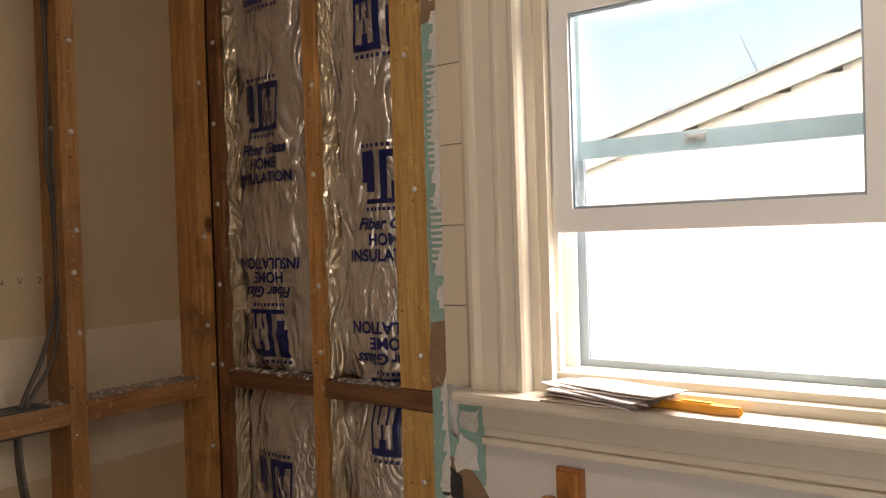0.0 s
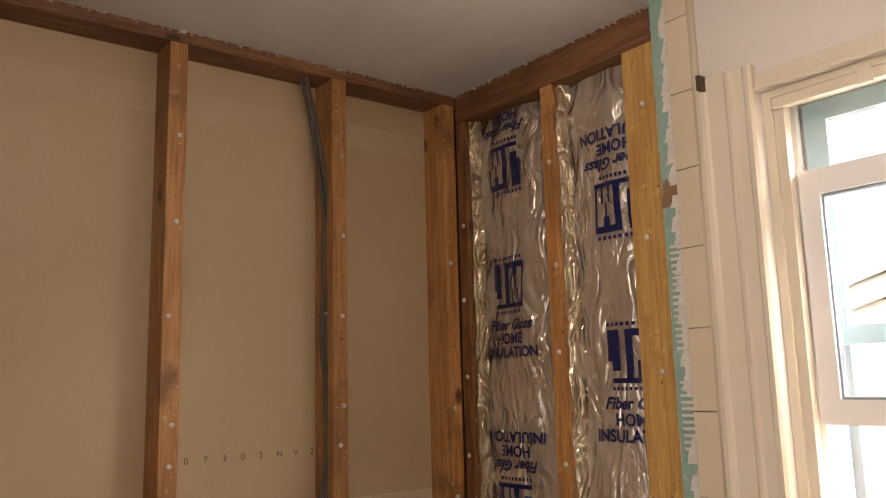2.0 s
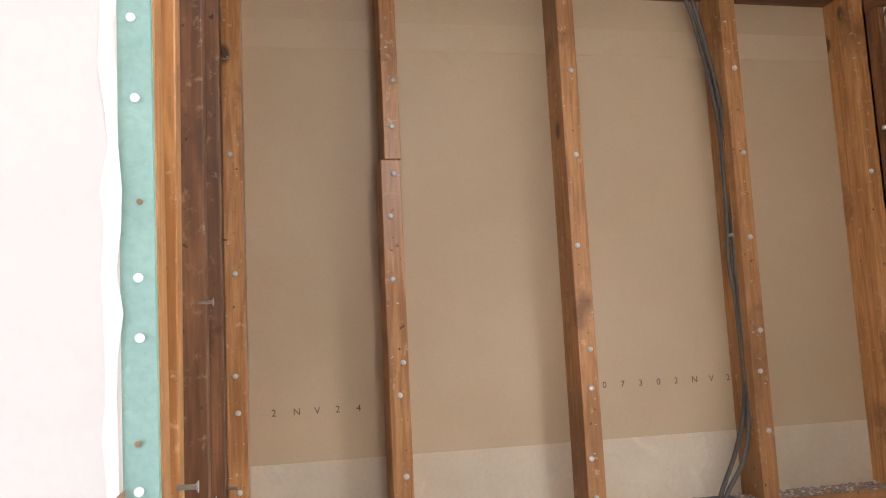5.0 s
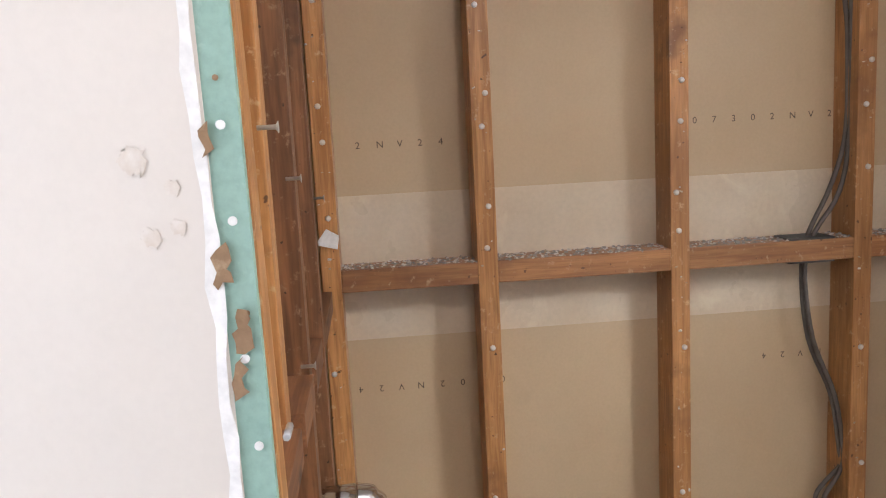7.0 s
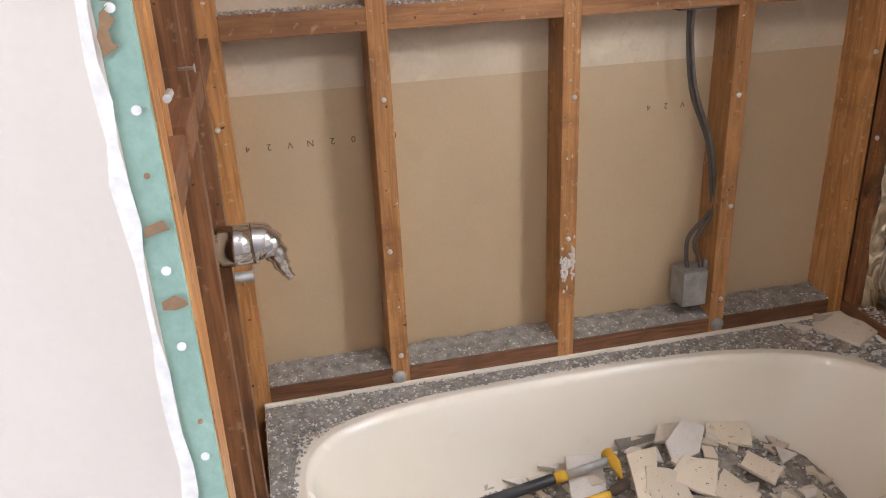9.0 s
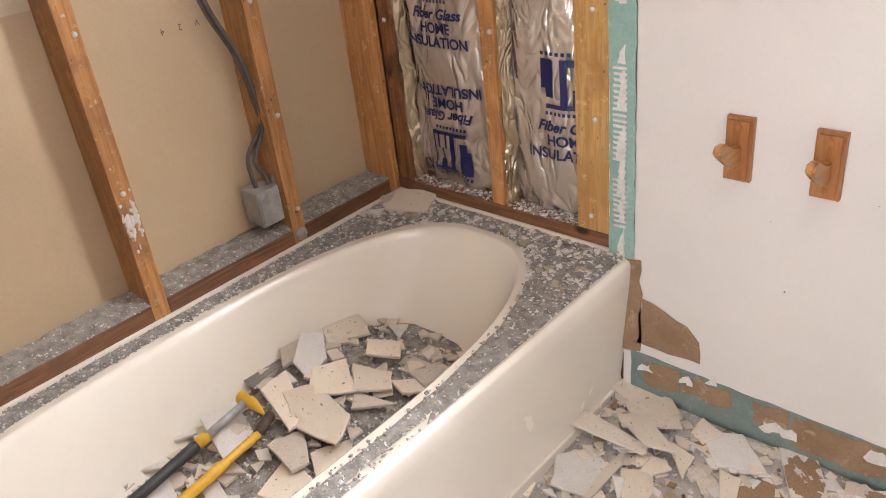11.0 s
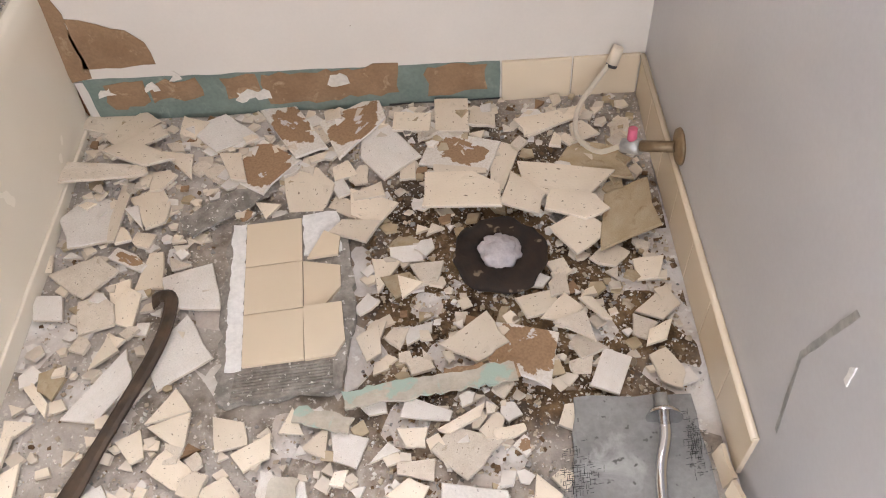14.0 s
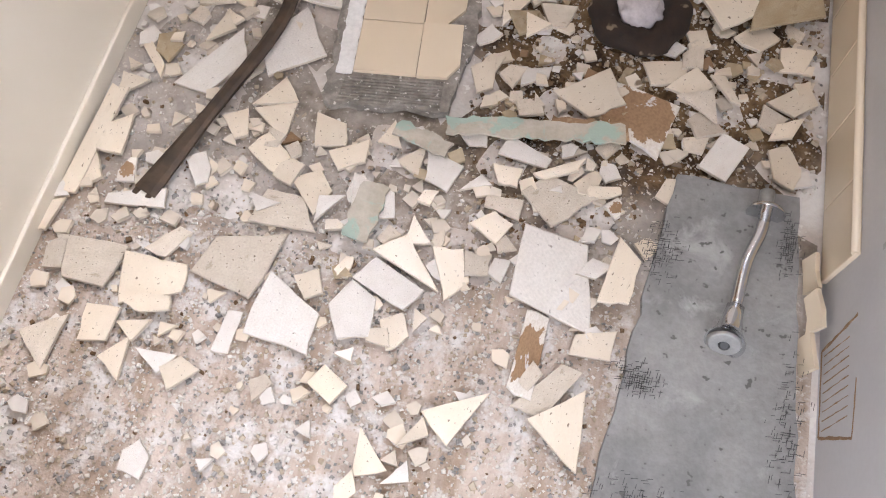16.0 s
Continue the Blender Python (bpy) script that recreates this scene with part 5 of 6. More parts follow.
RUBBLE += [
    (1.863, -0.632, 0.049, 0.043, 155, "back", "trap"), (1.89, -0.648, 0.034, 0.076, 135, "glaze", "kite"), (1.894, -0.721, 0.05, 0.081, 200, "glaze", "five"), (1.794, -0.718, 0.081, 0.051, 65, "white", "square"),
    (1.651, -0.668, 0.163, 0.143, 120, "brown", "kite"), (1.566, -0.644, 0.109, 0.088, 225, "glaze", "skew_b"), (1.461, -0.619, 0.032, 0.064, 295, "white", "skew_b"), (1.374, -0.638, 0.048, 0.07, 195, "glaze", "skew"),
    (0.712, -0.416, 0.054, 0.06, 50, "glaze", "kite"), (0.805, -0.446, 0.102, 0.114, 310, "back", "skew"), (0.883, -0.411, 0.09, 0.03, 330, "brown", "cut"), (0.938, -0.442, 0.056, 0.089, 0, "glaze", "trap"),
    (0.749, -0.52, 0.082, 0.058, 175, "white", "lean_b"), (0.847, -0.538, 0.071, 0.082, 15, "back", "cut"), (0.905, -0.53, 0.063, 0.095, 350, "glaze", "skew_b"), (1.024, -0.492, 0.124, 0.121, 95, "white", "skew"),
    (1.02, -0.639, 0.12, 0.13, 135, "white", "skew_b"), (0.903, -0.71, 0.155, 0.07, 230, "white", "skew"),
]
RUBBLE += [
    (0.873, -0.627, 0.043, 0.064, 130, "glaze", "tri"), (0.895, -0.599, 0.023, 0.042, 55, "glaze", "iso"), (0.783, -0.712, 0.103, 0.022, 315, "glaze", "skew_b"), (0.706, -0.593, 0.022, 0.192, 180, "white", "skew_b"),
    (0.692, -0.602, 0.013, 0.08, 0, "white", "cut"), (0.979, -0.82, 0.044, 0.053, 210, "glaze", "trap"), (1.049, -0.783, 0.092, 0.063, 325, "glaze", "iso"), (1.024, -0.757, 0.059, 0.073, 125, "glaze", "iso"),
    (1.14, -0.803, 0.066, 0.069, 270, "glaze", "skew"), (1.063, -0.871, 0.046, 0.099, 235, "glaze", "cut"), (1.143, -0.914, 0.084, 0.06, 320, "glaze", "skew_b"), (0.944, -0.915, 0.059, 0.034, 305, "white", "cut"),
    (1.185, -0.84, 0.075, 0.048, 200, "glaze", "skew"), (1.103, -0.961, 0.11, 0.075, 10, "back", "skew_b"), (0.935, -1.117, 0.087, 0.103, 280, "glaze", "trap"), (0.942, -1.161, 0.033, 0.076, 100, "glaze", "five"),
    (0.875, -1.205, 0.079, 0.074, 230, "glaze", "kite"), (0.936, -1.208, 0.057, 0.035, 195, "glaze", "iso"),
]
RUBBLE += [
    (0.918, -1.255, 0.071, 0.042, 95, "glaze", "iso"), (0.983, -1.231, 0.04, 0.054, 55, "white", "tri"), (1.025, -1.254, 0.056, 0.046, 55, "glaze", "skew_b"), (0.821, -1.111, 0.123, 0.093, 190, "back", "skew_b"),
    (0.94, -1.053, 0.036, 0.077, 325, "back", "skew"), (1.057, -1.062, 0.114, 0.138, 90, "back", "skew_b"), (1.158, -1.136, 0.108, 0.133, 250, "white", "skew"), (1.183, -1.077, 0.053, 0.058, 255, "glaze", "kite"),
    (1.08, -1.178, 0.036, 0.067, 185, "white", "lean"), (1.258, -1.101, 0.075, 0.096, 15, "white", "five"), (1.308, -1.137, 0.031, 0.045, 95, "glaze", "skew"), (1.305, -1.05, 0.069, 0.094, 55, "white", "lean_b"),
    (1.325, -1.024, 0.062, 0.108, 220, "glaze", "tri"), (1.397, -1.008, 0.092, 0.055, 300, "glaze", "skew_b"), (1.432, -0.993, 0.042, 0.047, 270, "back", "skew"), (1.559, -0.988, 0.148, 0.213, 40, "white", "kite"),
    (1.614, -0.961, 0.06, 0.036, 200, "white", "kite"), (1.656, -0.967, 0.121, 0.054, 255, "glaze", "skew"),
]
RUBBLE += [
    (1.632, -1.082, 0.049, 0.077, 100, "glaze", "skew_b"), (1.539, -1.114, 0.056, 0.131, 350, "brown", "lean_b"), (1.578, -1.165, 0.048, 0.119, 325, "back", "skew"), (1.594, -1.215, 0.127, 0.077, 90, "glaze", "iso"),
    (1.458, -1.221, 0.065, 0.097, 315, "glaze", "iso"), (1.391, -1.266, 0.028, 0.051, 120, "glaze", "tri"), (1.333, -1.306, 0.05, 0.069, 25, "glaze", "iso"), (1.254, -1.225, 0.038, 0.05, 60, "glaze", "square"),
    (1.298, -1.237, 0.019, 0.02, 40, "white", "square"), (1.535, -0.849, 0.092, 0.101, 60, "back", "skew_b"), (1.455, -0.879, 0.038, 0.063, 85, "back", "trap"), (1.342, -0.838, 0.065, 0.066, 175, "white", "skew_b"),
    (1.405, -0.856, 0.046, 0.027, 230, "white", "tri"), (1.296, -0.819, 0.047, 0.058, 335, "glaze", "iso"), (1.243, -0.912, 0.075, 0.093, 265, "white", "skew"), (1.324, -0.951, 0.04, 0.054, 20, "glaze", "iso"),
    (1.445, -0.919, 0.056, 0.054, 320, "glaze", "skew"), (1.45, -0.824, 0.051, 0.041, 190, "glaze", "skew_b"),
]
RUBBLE += [
    (1.534, -0.801, 0.093, 0.022, 205, "glaze", "skew"), (1.611, -0.823, 0.021, 0.055, 280, "glaze", "cut"), (1.717, -0.799, 0.06, 0.043, 80, "glaze", "skew_b"), (0.742, -0.896, 0.045, 0.221, 0, "glaze", "lean"),
    (0.778, -0.887, 0.084, 0.06, 105, "glaze", "skew_b"), (0.71, -1.011, 0.03, 0.054, 125, "white", "iso"), (0.714, -1.05, 0.047, 0.072, 180, "glaze", "skew"), (0.756, -0.771, 0.065, 0.04, 45, "glaze", "iso"),
    (0.857, -0.99, 0.037, 0.104, 100, "white", "trap"), (0.79, -1.248, 0.096, 0.062, 85, "back", "iso"), (1.473, -0.777, 0.039, 0.086, 255, "white", "trap"), (1.69, -0.908, 0.044, 0.041, 0, "glaze", "kite"),
]


def heap(x, y):
    """Height of the loose rubble bed: deeper towards the outer wall, thin where the floor was swept."""
    return FLOOR + max(0.0, min(0.03, 0.036 + y * 0.09)) + 0.003


for x, y, long, wide, turn, face, shape in RUBBLE:
    size = math.sqrt(long * wide)
    base = heap(x, y) + 0.006
    z = base
    for px, py, ps, pz in placed:
        if math.hypot(px - x, py - y) < (ps + size) * 0.38:
            z = max(z, pz + 0.0055)
    z = min(z, base + 0.022)
    tip = 60 * min(0.07, size) / size
    shard(x, y, size, turn, face, shape, z, tip=(rng.uniform(-tip, tip) * 0.08, rng.uniform(-tip, tip) * 0.08), length=long, width=wide)


def keep_clear(x, y, s):
    if 1.05 < x < 1.36 and -0.79 < y < -0.32:
        return True
    if math.hypot(x - 1.62, y + 0.46) < 0.1 + s * 0.3:
        return True
    return x > 1.64 and y < -0.74 or x > 1.94 - s * 0.4 or x < 0.72 + s * 0.45 or y > -0.022 - s * 0.5


count = 0
while count < 165:
    x, y = rng.uniform(0.72, 1.94), -0.03 - 1.4 * rng.random() ** 1.15
    size = rng.choice((0.03, 0.036, 0.044, 0.052, 0.062))
    if keep_clear(x, y, size) or (y < -1.0 and rng.random() < 0.75):
        continue
    near = min((math.hypot(px - x, py - y) - (ps + size) * 0.3 for px, py, ps, _ in placed), default=1)
    if near < (-0.016 if y > -0.4 else -0.008):
        continue
    east = x > 1.38 and y > -0.72
    face = rng.choices(("glaze", "back", "white", "ochre", "brown", "grey"), (5, 6, 3, 3 if east else 0.2, 0.1, 0.3))[0]
    shard(x, y, size, rng.uniform(0, 360), face, rng.choice(("broken", "broken", "chipped")), heap(x, y) + rng.uniform(0, 0.012), tip=(rng.uniform(-8, 8), rng.uniform(-8, 8)), ratio=rng.uniform(0.6, 1.0))
    count += 1

# the many smaller pieces wedged between them
SMALL = [(SHARD, 5), (BISQUE, 6), (BISQUE_WHITE, 3), (OCHRE, 2), (TORN, 0.7)]


def splinters(name, total, low, high, seed, label, place=None, mats=SMALL):
    r = random.Random(seed)
    verts, faces, index = [], [], []
    made = 0
    while made < total:
        x, y = r.uniform(0.73, 1.94), -0.03 - 1.35 * r.random() ** 1.3
        s = r.uniform(low, high)
        if place:
            x, y, bed_z = place(r)
        elif keep_clear(x, y, s) or (y < -1.0 and r.random() < 0.5):
            continue
        else:
            bed_z = heap(x, y)
        n = r.choice((3, 4, 4, 5))
        a0 = r.uniform(0, 6.28)
        tilt = Euler((r.uniform(-0.2, 0.2), r.uniform(-0.2, 0.2), 0)).to_matrix()
        ring = [(math.cos(a0 + 6.283 * k / n + r.uniform(-0.3, 0.3)) * s * r.uniform(0.4, 0.65), math.sin(a0 + 6.283 * k / n + r.uniform(-0.3, 0.3)) * s * r.uniform(0.35, 0.6)) for k in range(n)]
        b, z = len(verts), bed_z + r.uniform(-0.001, 0.006)
        for h in (0, 0.0065):
            for px, py in ring:
                q = tilt @ Vector((px, py, h))
                verts.append((x + q.x, y + q.y, z + q.z))
        weights = [w * (2.5 if m is OCHRE and x > 1.4 and y > -0.75 else 0.1 if m in (OCHRE, TORN) and y < -0.85 else 1) for m, w in mats]
        mi = r.choices(range(len(mats)), weights)[0]
        faces += [tuple(b + n + k for k in range(n)), tuple(b + n - 1 - k for k in range(n))]
        faces += [(b + k, b + (k + 1) % n, b + n + (k + 1) % n, b + n + k) for k in range(n)]
        index += [mi] * (n + 2)
        made += 1
    me = bpy.data.meshes.new(name)
    me.from_pydata(verts, [], faces)
    for m, _ in mats:
        me.materials.append(m)
    me.polygons.foreach_set("material_index", index)
    me.update()
    return tagged(new(name, me), label, "debris", kind="stuff")


splinters("small_shards", 760, 0.012, 0.036, 91, "small broken tile pieces packed between the shards")

bed = bmesh.new()
cells = []
for j in range(50):
    row = []
    for i in range(42):
        x, y = 0.712 + 1.243 * i / 41, -0.0145 - 1.5 * j / 49
        row.append(bed.verts.new((x, y, heap(x, y) - 0.002 + 0.006 * noise.noise((x * 14, y * 14, 0.5)) * (1.0 if y > -1.0 else 0.3))))
    cells.append(row)
for a, b in zip(cells, cells[1:]):
    for i in range(41):
        bed.faces.new((a[i], a[i + 1], b[i + 1], b[i])).smooth = True


def rubble_bed():
    mat, nt, bsdf = nodes_of("rubble_dust")
    vec = coords(nt)
    broad, mid, grain = noise_of(nt, vec, 3.2, 5, 0.6, 0.4), noise_of(nt, vec, 19, 5, 0.65), noise_of(nt, vec, 120, 3)
    col = mixed(nt, ramp(nt, mid, 0.36, 0.62), (0.17, 0.14, 0.11), (0.4, 0.345, 0.29))
    col = mixed(nt, ramp(nt, broad, 0.44, 0.64), col, (0.5, 0.455, 0.41))
    # bare plywood with scraper streaks where it was swept
    grainy = noise_of(nt, coords(nt, (1, 0.12, 1)), 26, 4, 0.6)
    ply = mixed(nt, ramp(nt, grainy, 0.38, 0.62), (0.36, 0.27, 0.2), (0.56, 0.47, 0.4))
    ply = mixed(nt, ramp(nt, mid, 0.5, 0.62), ply, (0.66, 0.63, 0.6))
    place = nt.nodes.new("ShaderNodeSeparateXYZ")
    nt.links.new(vec, place.inputs[0])
    swept = math_of(nt, "ADD", place.outputs[1], math_of(nt, "MULTIPLY", broad, 0.5))
    col = mixed(nt, ramp(nt, swept, -0.62, -0.85), col, ply)
    # old wet stain that spread from the drain
    far = nt.nodes.new("ShaderNodeVectorMath")
    far.operation = "DISTANCE"
    far.inputs[1].default_value = (1.66, -0.5, 0.03)
    nt.links.new(vec, far.inputs[0])
    reach = math_of(nt, "ADD", far.outputs["Value"], math_of(nt, "MULTIPLY", broad, 0.35))
    wet = mixed(nt, ramp(nt, mid, 0.38, 0.6), (0.045, 0.024, 0.01), (0.2, 0.125, 0.06))
    col = mixed(nt, ramp(nt, reach, 0.62, 0.46), col, wet)
    col = mixed(nt, ramp(nt, grain, 0.6, 0.68), col, (0.6, 0.55, 0.48))
    nt.links.new(col, bsdf.inputs["Base Color"])
    bsdf.inputs["Roughness"].default_value = 0.95
    bump(nt, bsdf, grain, 0.8, 0.004)
    return mat


tagged(part("rubble_bed", bed, rubble_bed()), "crushed mortar and dust bedding the floor rubble", "rubble", kind="stuff")


def on_floor(r):
    x, y = r.uniform(0.72, 1.95), -0.02 - 1.5 * r.random()
    if 1.05 < x < 1.36 and -0.77 < y < -0.33 or (x > 1.68 and y < -0.77):
        return None
    return x, y, heap(x, y) - 0.001


def on_stain(r):
    a, d = r.uniform(0, 6.28), 0.48 * r.random() ** 0.7
    x, y = 1.62 + d * math.cos(a), -0.52 + d * math.sin(a)
    if not (0.75 < x < 1.95 and -1.0 < y < -0.02) or 1.05 < x < 1.36 and y < -0.33 or (x > 1.68 and y < -0.77):
        return None
    return x, y, heap(x, y) - 0.001


crumbs("floor_crumbs", 4200, on_floor, 0.012, ((CH_WHITE, 5), (CH_TAN, 6), (CH_BROWN, 1), (CH_GREY, 4)), "small tile and mortar crumbs over the floor", 41)
crumbs("floor_grit", 13000, on_floor, 0.0055, ((CH_WHITE, 7), (CH_TAN, 5), (CH_BROWN, 1), (CH_GREY, 4)), "fine plaster grit over the floor", 42)


def on_swept(r):
    x, y = r.uniform(0.72, 1.66), -0.95 - 0.6 * r.random()
    return x, y, heap(x, y) - 0.001


crumbs("swept_grit", 5200, on_swept, 0.009, ((CH_WHITE, 8), (CH_TAN, 2), (CH_GREY, 3)), "white plaster grit over the bare plywood", 44)
crumbs("stained_crumbs", 2600, on_stain, 0.014, ((CH_BROWN, 7), (CH_TAN, 4), (CH_WHITE, 1)), "brown stained crumbs round the drain", 43)

# slab of wall tiles still on its mortar
slab = thing("tile_slab", "slab of six beige tiles still on grey mortar", "tile slab", at=(1.149, -0.683, FLOOR + 0.006), turn=5.5)
bm = bmesh.new()
prism(bm, ragged(random.Random(2), [(-0.045, -0.065), (0.175, -0.062), (0.205, 0.1), (0.2, 0.345), (0.16, 0.36), (-0.035, 0.345)], 0.006, 0.02), 0.0, 0.018)
part("mortar_bed", bm, DUST, slab, "ridged grey mortar bed")
bm = bmesh.new()
prism(bm, ragged(random.Random(6), [(-0.032, -0.004), (-0.001, -0.004), (-0.001, 0.34), (-0.028, 0.34)], 0.003, 0.012), 0.0182, 0.0205)
prism(bm, ragged(random.Random(7), [(0.113, 0.24), (0.19, 0.24), (0.182, 0.345), (0.113, 0.345)], 0.004, 0.015), 0.0182, 0.0205)
part("plaster", bm, GYPSUM, slab)
for k in range(3):
    part("tile", boxes(((0.0, 0.1115 * k, 0.018), (0.1105, 0.1115 * k + 0.11, 0.0255)), bevel=0.0012), TILE, slab)
bm = bmesh.new()
prism(bm, [(0.112, 0.0), (0.165, 0.002), (0.185, 0.03), (0.183, 0.11), (0.112, 0.11)], 0.018, 0.0255)
part("tile", bm, TILE, slab).matrix_basis = pose(0, 0, 0, 4.5, 0, 0)  # tilted to fit the camera's view, so it mirrors the window
bm = bmesh.new()
prism(bm, [(0.112, 0.1115), (0.15, 0.1115), (0.182, 0.15), (0.183, 0.2), (0.112, 0.221)], 0.018, 0.0245)
part("tile", bm, TILE, slab)
bm = bmesh.new()
prism(bm, [(0.12, 0.225), (0.18, 0.226), (0.186, 0.27), (0.155, 0.29)], 0.0206, 0.0275)
part("tile", bm, TILE, slab)
for k in range(9):
    part("ridge", tube(bmesh.new(), [(-0.02 + 0.001 * k, -0.058 + 0.0062 * k, 0.018), (0.16, -0.056 + 0.0062 * k, 0.018)], 0.0022, 6), DUST, slab)
# strip of mortar with mesh, lying crosswise
for x, y, turn, w, d, mat in ((1.07, -0.29, 36, 0.2, 0.055, DUST), (1.48, -0.735, 8, 0.3, 0.035, MESHY), (1.57, -0.715, 6, 0.13, 0.035, TORN), (1.3, -0.79, -16, 0.1, 0.03, MESHY), (1.24, -0.94, 84, 0.1, 0.045, MESHY)):
    bm = bmesh.new()
    prism(bm, ragged(rng, [(-w / 2, -d / 2), (w / 2, -d / 2), (w / 2, d / 2), (-w / 2, d / 2)], 0.004, 0.012), 0, 0.006)
    o = part("mortar_strip", bm, mat)
    o.matrix_basis = pose(x, y, 0.042, 2, 0, turn)
    tagged(o, "torn strip of mortar and mesh in the rubble", "mortar", "mortar strips in the rubble")

# drain flange
drain = thing("closet_flange", "blackened closet flange stuffed with a rag", "drain", at=(1.62, -0.457, FLOOR + 0.012))
bm = bmesh.new()
segs, tubeseg = 48, 12
loops = []
for i in range(segs):
    a = 2 * math.pi * i / segs
    wob = 1 + 0.16 * noise.noise((math.cos(a) * 2, math.sin(a) * 2, 3))
    loops.append([bm.verts.new(((0.064 + 0.027 * math.cos(b)) * wob * math.cos(a), (0.064 + 0.027 * math.cos(b)) * wob * math.sin(a), 0.012 + 0.017 * math.sin(b) + 0.008 * noise.noise((i * 0.7, k * 0.9, 1)))) for k, b in enumerate(2 * math.pi * q / tubeseg for q in range(tubeseg))])
for i in range(segs):
    for k in range(tubeseg):
        bm.faces.new((loops[i][k], loops[(i + 1) % segs][k], loops[(i + 1) % segs][(k + 1) % tubeseg], loops[i][(k + 1) % tubeseg])).smooth = True
part("ring", bm, WAX, drain, "dark wax and iron ring")
bm = bmesh.new()
bmesh.ops.create_icosphere(bm, subdivisions=4, radius=0.041)
for v in bm.verts:
    n = v.co.normalized()
    v.co = Vector((v.co.x, v.co.y, v.co.z * 0.62)) * (1 + 0.24 * noise.noise(n * 2.6) + 0.09 * noise.noise(n * 7)) + Vector((0, 0, 0.016))
for f in bm.faces:
    f.smooth = True
part("rag", bm, RAG, drain, "crumpled grey-white rag")

# cement board along the east wall, with the old shower head on it
rng = random.Random(9)
cement = bmesh.new()
prism(cement, ragged(rng, [(1.722, -0.768), (1.916, -0.772), (1.935, -1.25), (1.945, -1.6), (1.62, -1.6), (1.662, -1.27)], 0.0035, 0.03), FLOOR + 0.004, FLOOR + 0.02)
tagged(part("cement_board", cement, CEMENT), "grey cement backer board offcut lying on the floor", "cement board")
for cx, cy, w, h in ((1.71, -0.91, 0.035, 0.06), (1.7, -1.12, 0.04, 0.03), (1.92, -1.15, 0.03, 0.12), (1.905, -0.86, 0.02, 0.05), (1.72, -1.3, 0.09, 0.04)):
    bm = bmesh.new()
    for _ in range(150):
        x, y = cx + rng.gauss(0, w * 0.4), cy + rng.gauss(0, h * 0.45)
        g = rng.uniform(0.002, 0.006)
        dx, dy = (g, g * 0.15) if rng.random() < 0.5 else (g * 0.15, g)
        x, y = round(x / 0.0035) * 0.0035, round(y / 0.0035) * 0.0035
        tube(bm, [(x - dx, y - dy, FLOOR + 0.0204), (x + dx, y + dy, FLOOR + 0.0206)], 0.00045, 3)
    o = part("broken_mesh", bm, BLACK_GRIP_SHADE)
    tagged(o, "frayed mesh strands on the broken cement board", "mesh", kind="stuff")
shower = thing("shower_fixture", "chrome shower arm and head lying on cement board", "shower head")
Z = FLOOR + 0.031
part("arm", tube(bmesh.new(), curved([(1.862, -0.795, Z), (1.857, -0.85, Z + 0.004), (1.838, -0.91, Z + 0.004), (1.828, -0.985, Z + 0.002)], 6), 0.0095, 14), CHROME, shower)
part("escutcheon", tube(bmesh.new(), [(1.8605, -0.822, Z + 0.006), (1.8615, -0.812, Z + 0.006), (1.862, -0.808, Z + 0.006)], [0.03, 0.024, 0.012], 22), CHROME, shower)
part("thread", tube(bmesh.new(), [(1.8615, -0.808, Z), (1.863, -0.778, Z)], 0.0115, 12), STEEL, shower)
part("head", tube(bmesh.new(), [(1.829, -0.982, Z), (1.826, -1.0, Z), (1.822, -1.022, Z + 0.002), (1.818, -1.04, Z + 0.004), (1.816, -1.046, Z + 0.007)], [0.013, 0.0145, 0.019, 0.029, 0.03], 22), CHROME, shower)
part("spray_face", tube(bmesh.new(), [(1.8158, -1.0465, Z + 0.0072), (1.8152, -1.05, Z + 0.0085)], [0.027, 0.022], 22), STEEL, shower, "dull grey spray plate")
# solid black stub; the opening's darkness is put into its colour
part("nozzle", tube(bmesh.new(), [(1.8153, -1.0495, Z + 0.0085), (1.8148, -1.052, Z + 0.0115)], [0.009, 0.006], 16), BLACK_GRIP_SHADE, shower, "black stub standing in for the shaded nozzle opening")

# crowbar
bar = thing("crowbar", "rusty dark iron crowbar lying on the rubble", "crowbar")
line = curved([(0.962, -0.533, 0.052), (0.985, -0.529, 0.066), (1.005, -0.548, 0.068), (0.992, -0.643, 0.058), (0.928, -0.817, 0.046), (0.868, -0.978, 0.036)], 6)
bm = bmesh.new()
prev = None
for i, p in enumerate(line):
    d = (Vector(line[min(i + 1, len(line) - 1)]) - Vector(line[max(i - 1, 0)])).normalized()
    side = Vector((-d.y, d.x, 0)).normalized()
    u = i / (len(line) - 1)
    wd = 0.012 + (0.01 * max(0, (u - 0.8) / 0.2)) + 0.004 * max(0, 0.12 - u) / 0.12
    th = 0.007 - 0.003 * max(0, (u - 0.8) / 0.2)
    ring = [bm.verts.new(Vector(p) + side * a * wd + Vector((0, 0, b * th))) for a, b in ((-1, -0.5), (-0.5, -1), (0.5, -1), (1, -0.5), (1, 0.5), (0.5, 1), (-0.5, 1), (-1, 0.5))]
    if prev:
        for k in range(8):
            bm.faces.new((prev[k], prev[(k + 1) % 8], ring[(k + 1) % 8], ring[k]))
    else:
        bm.faces.new(ring[::-1])
    prev = ring
bm.faces.new(prev)
part("shaft", bm, BLACK_IRON, bar)
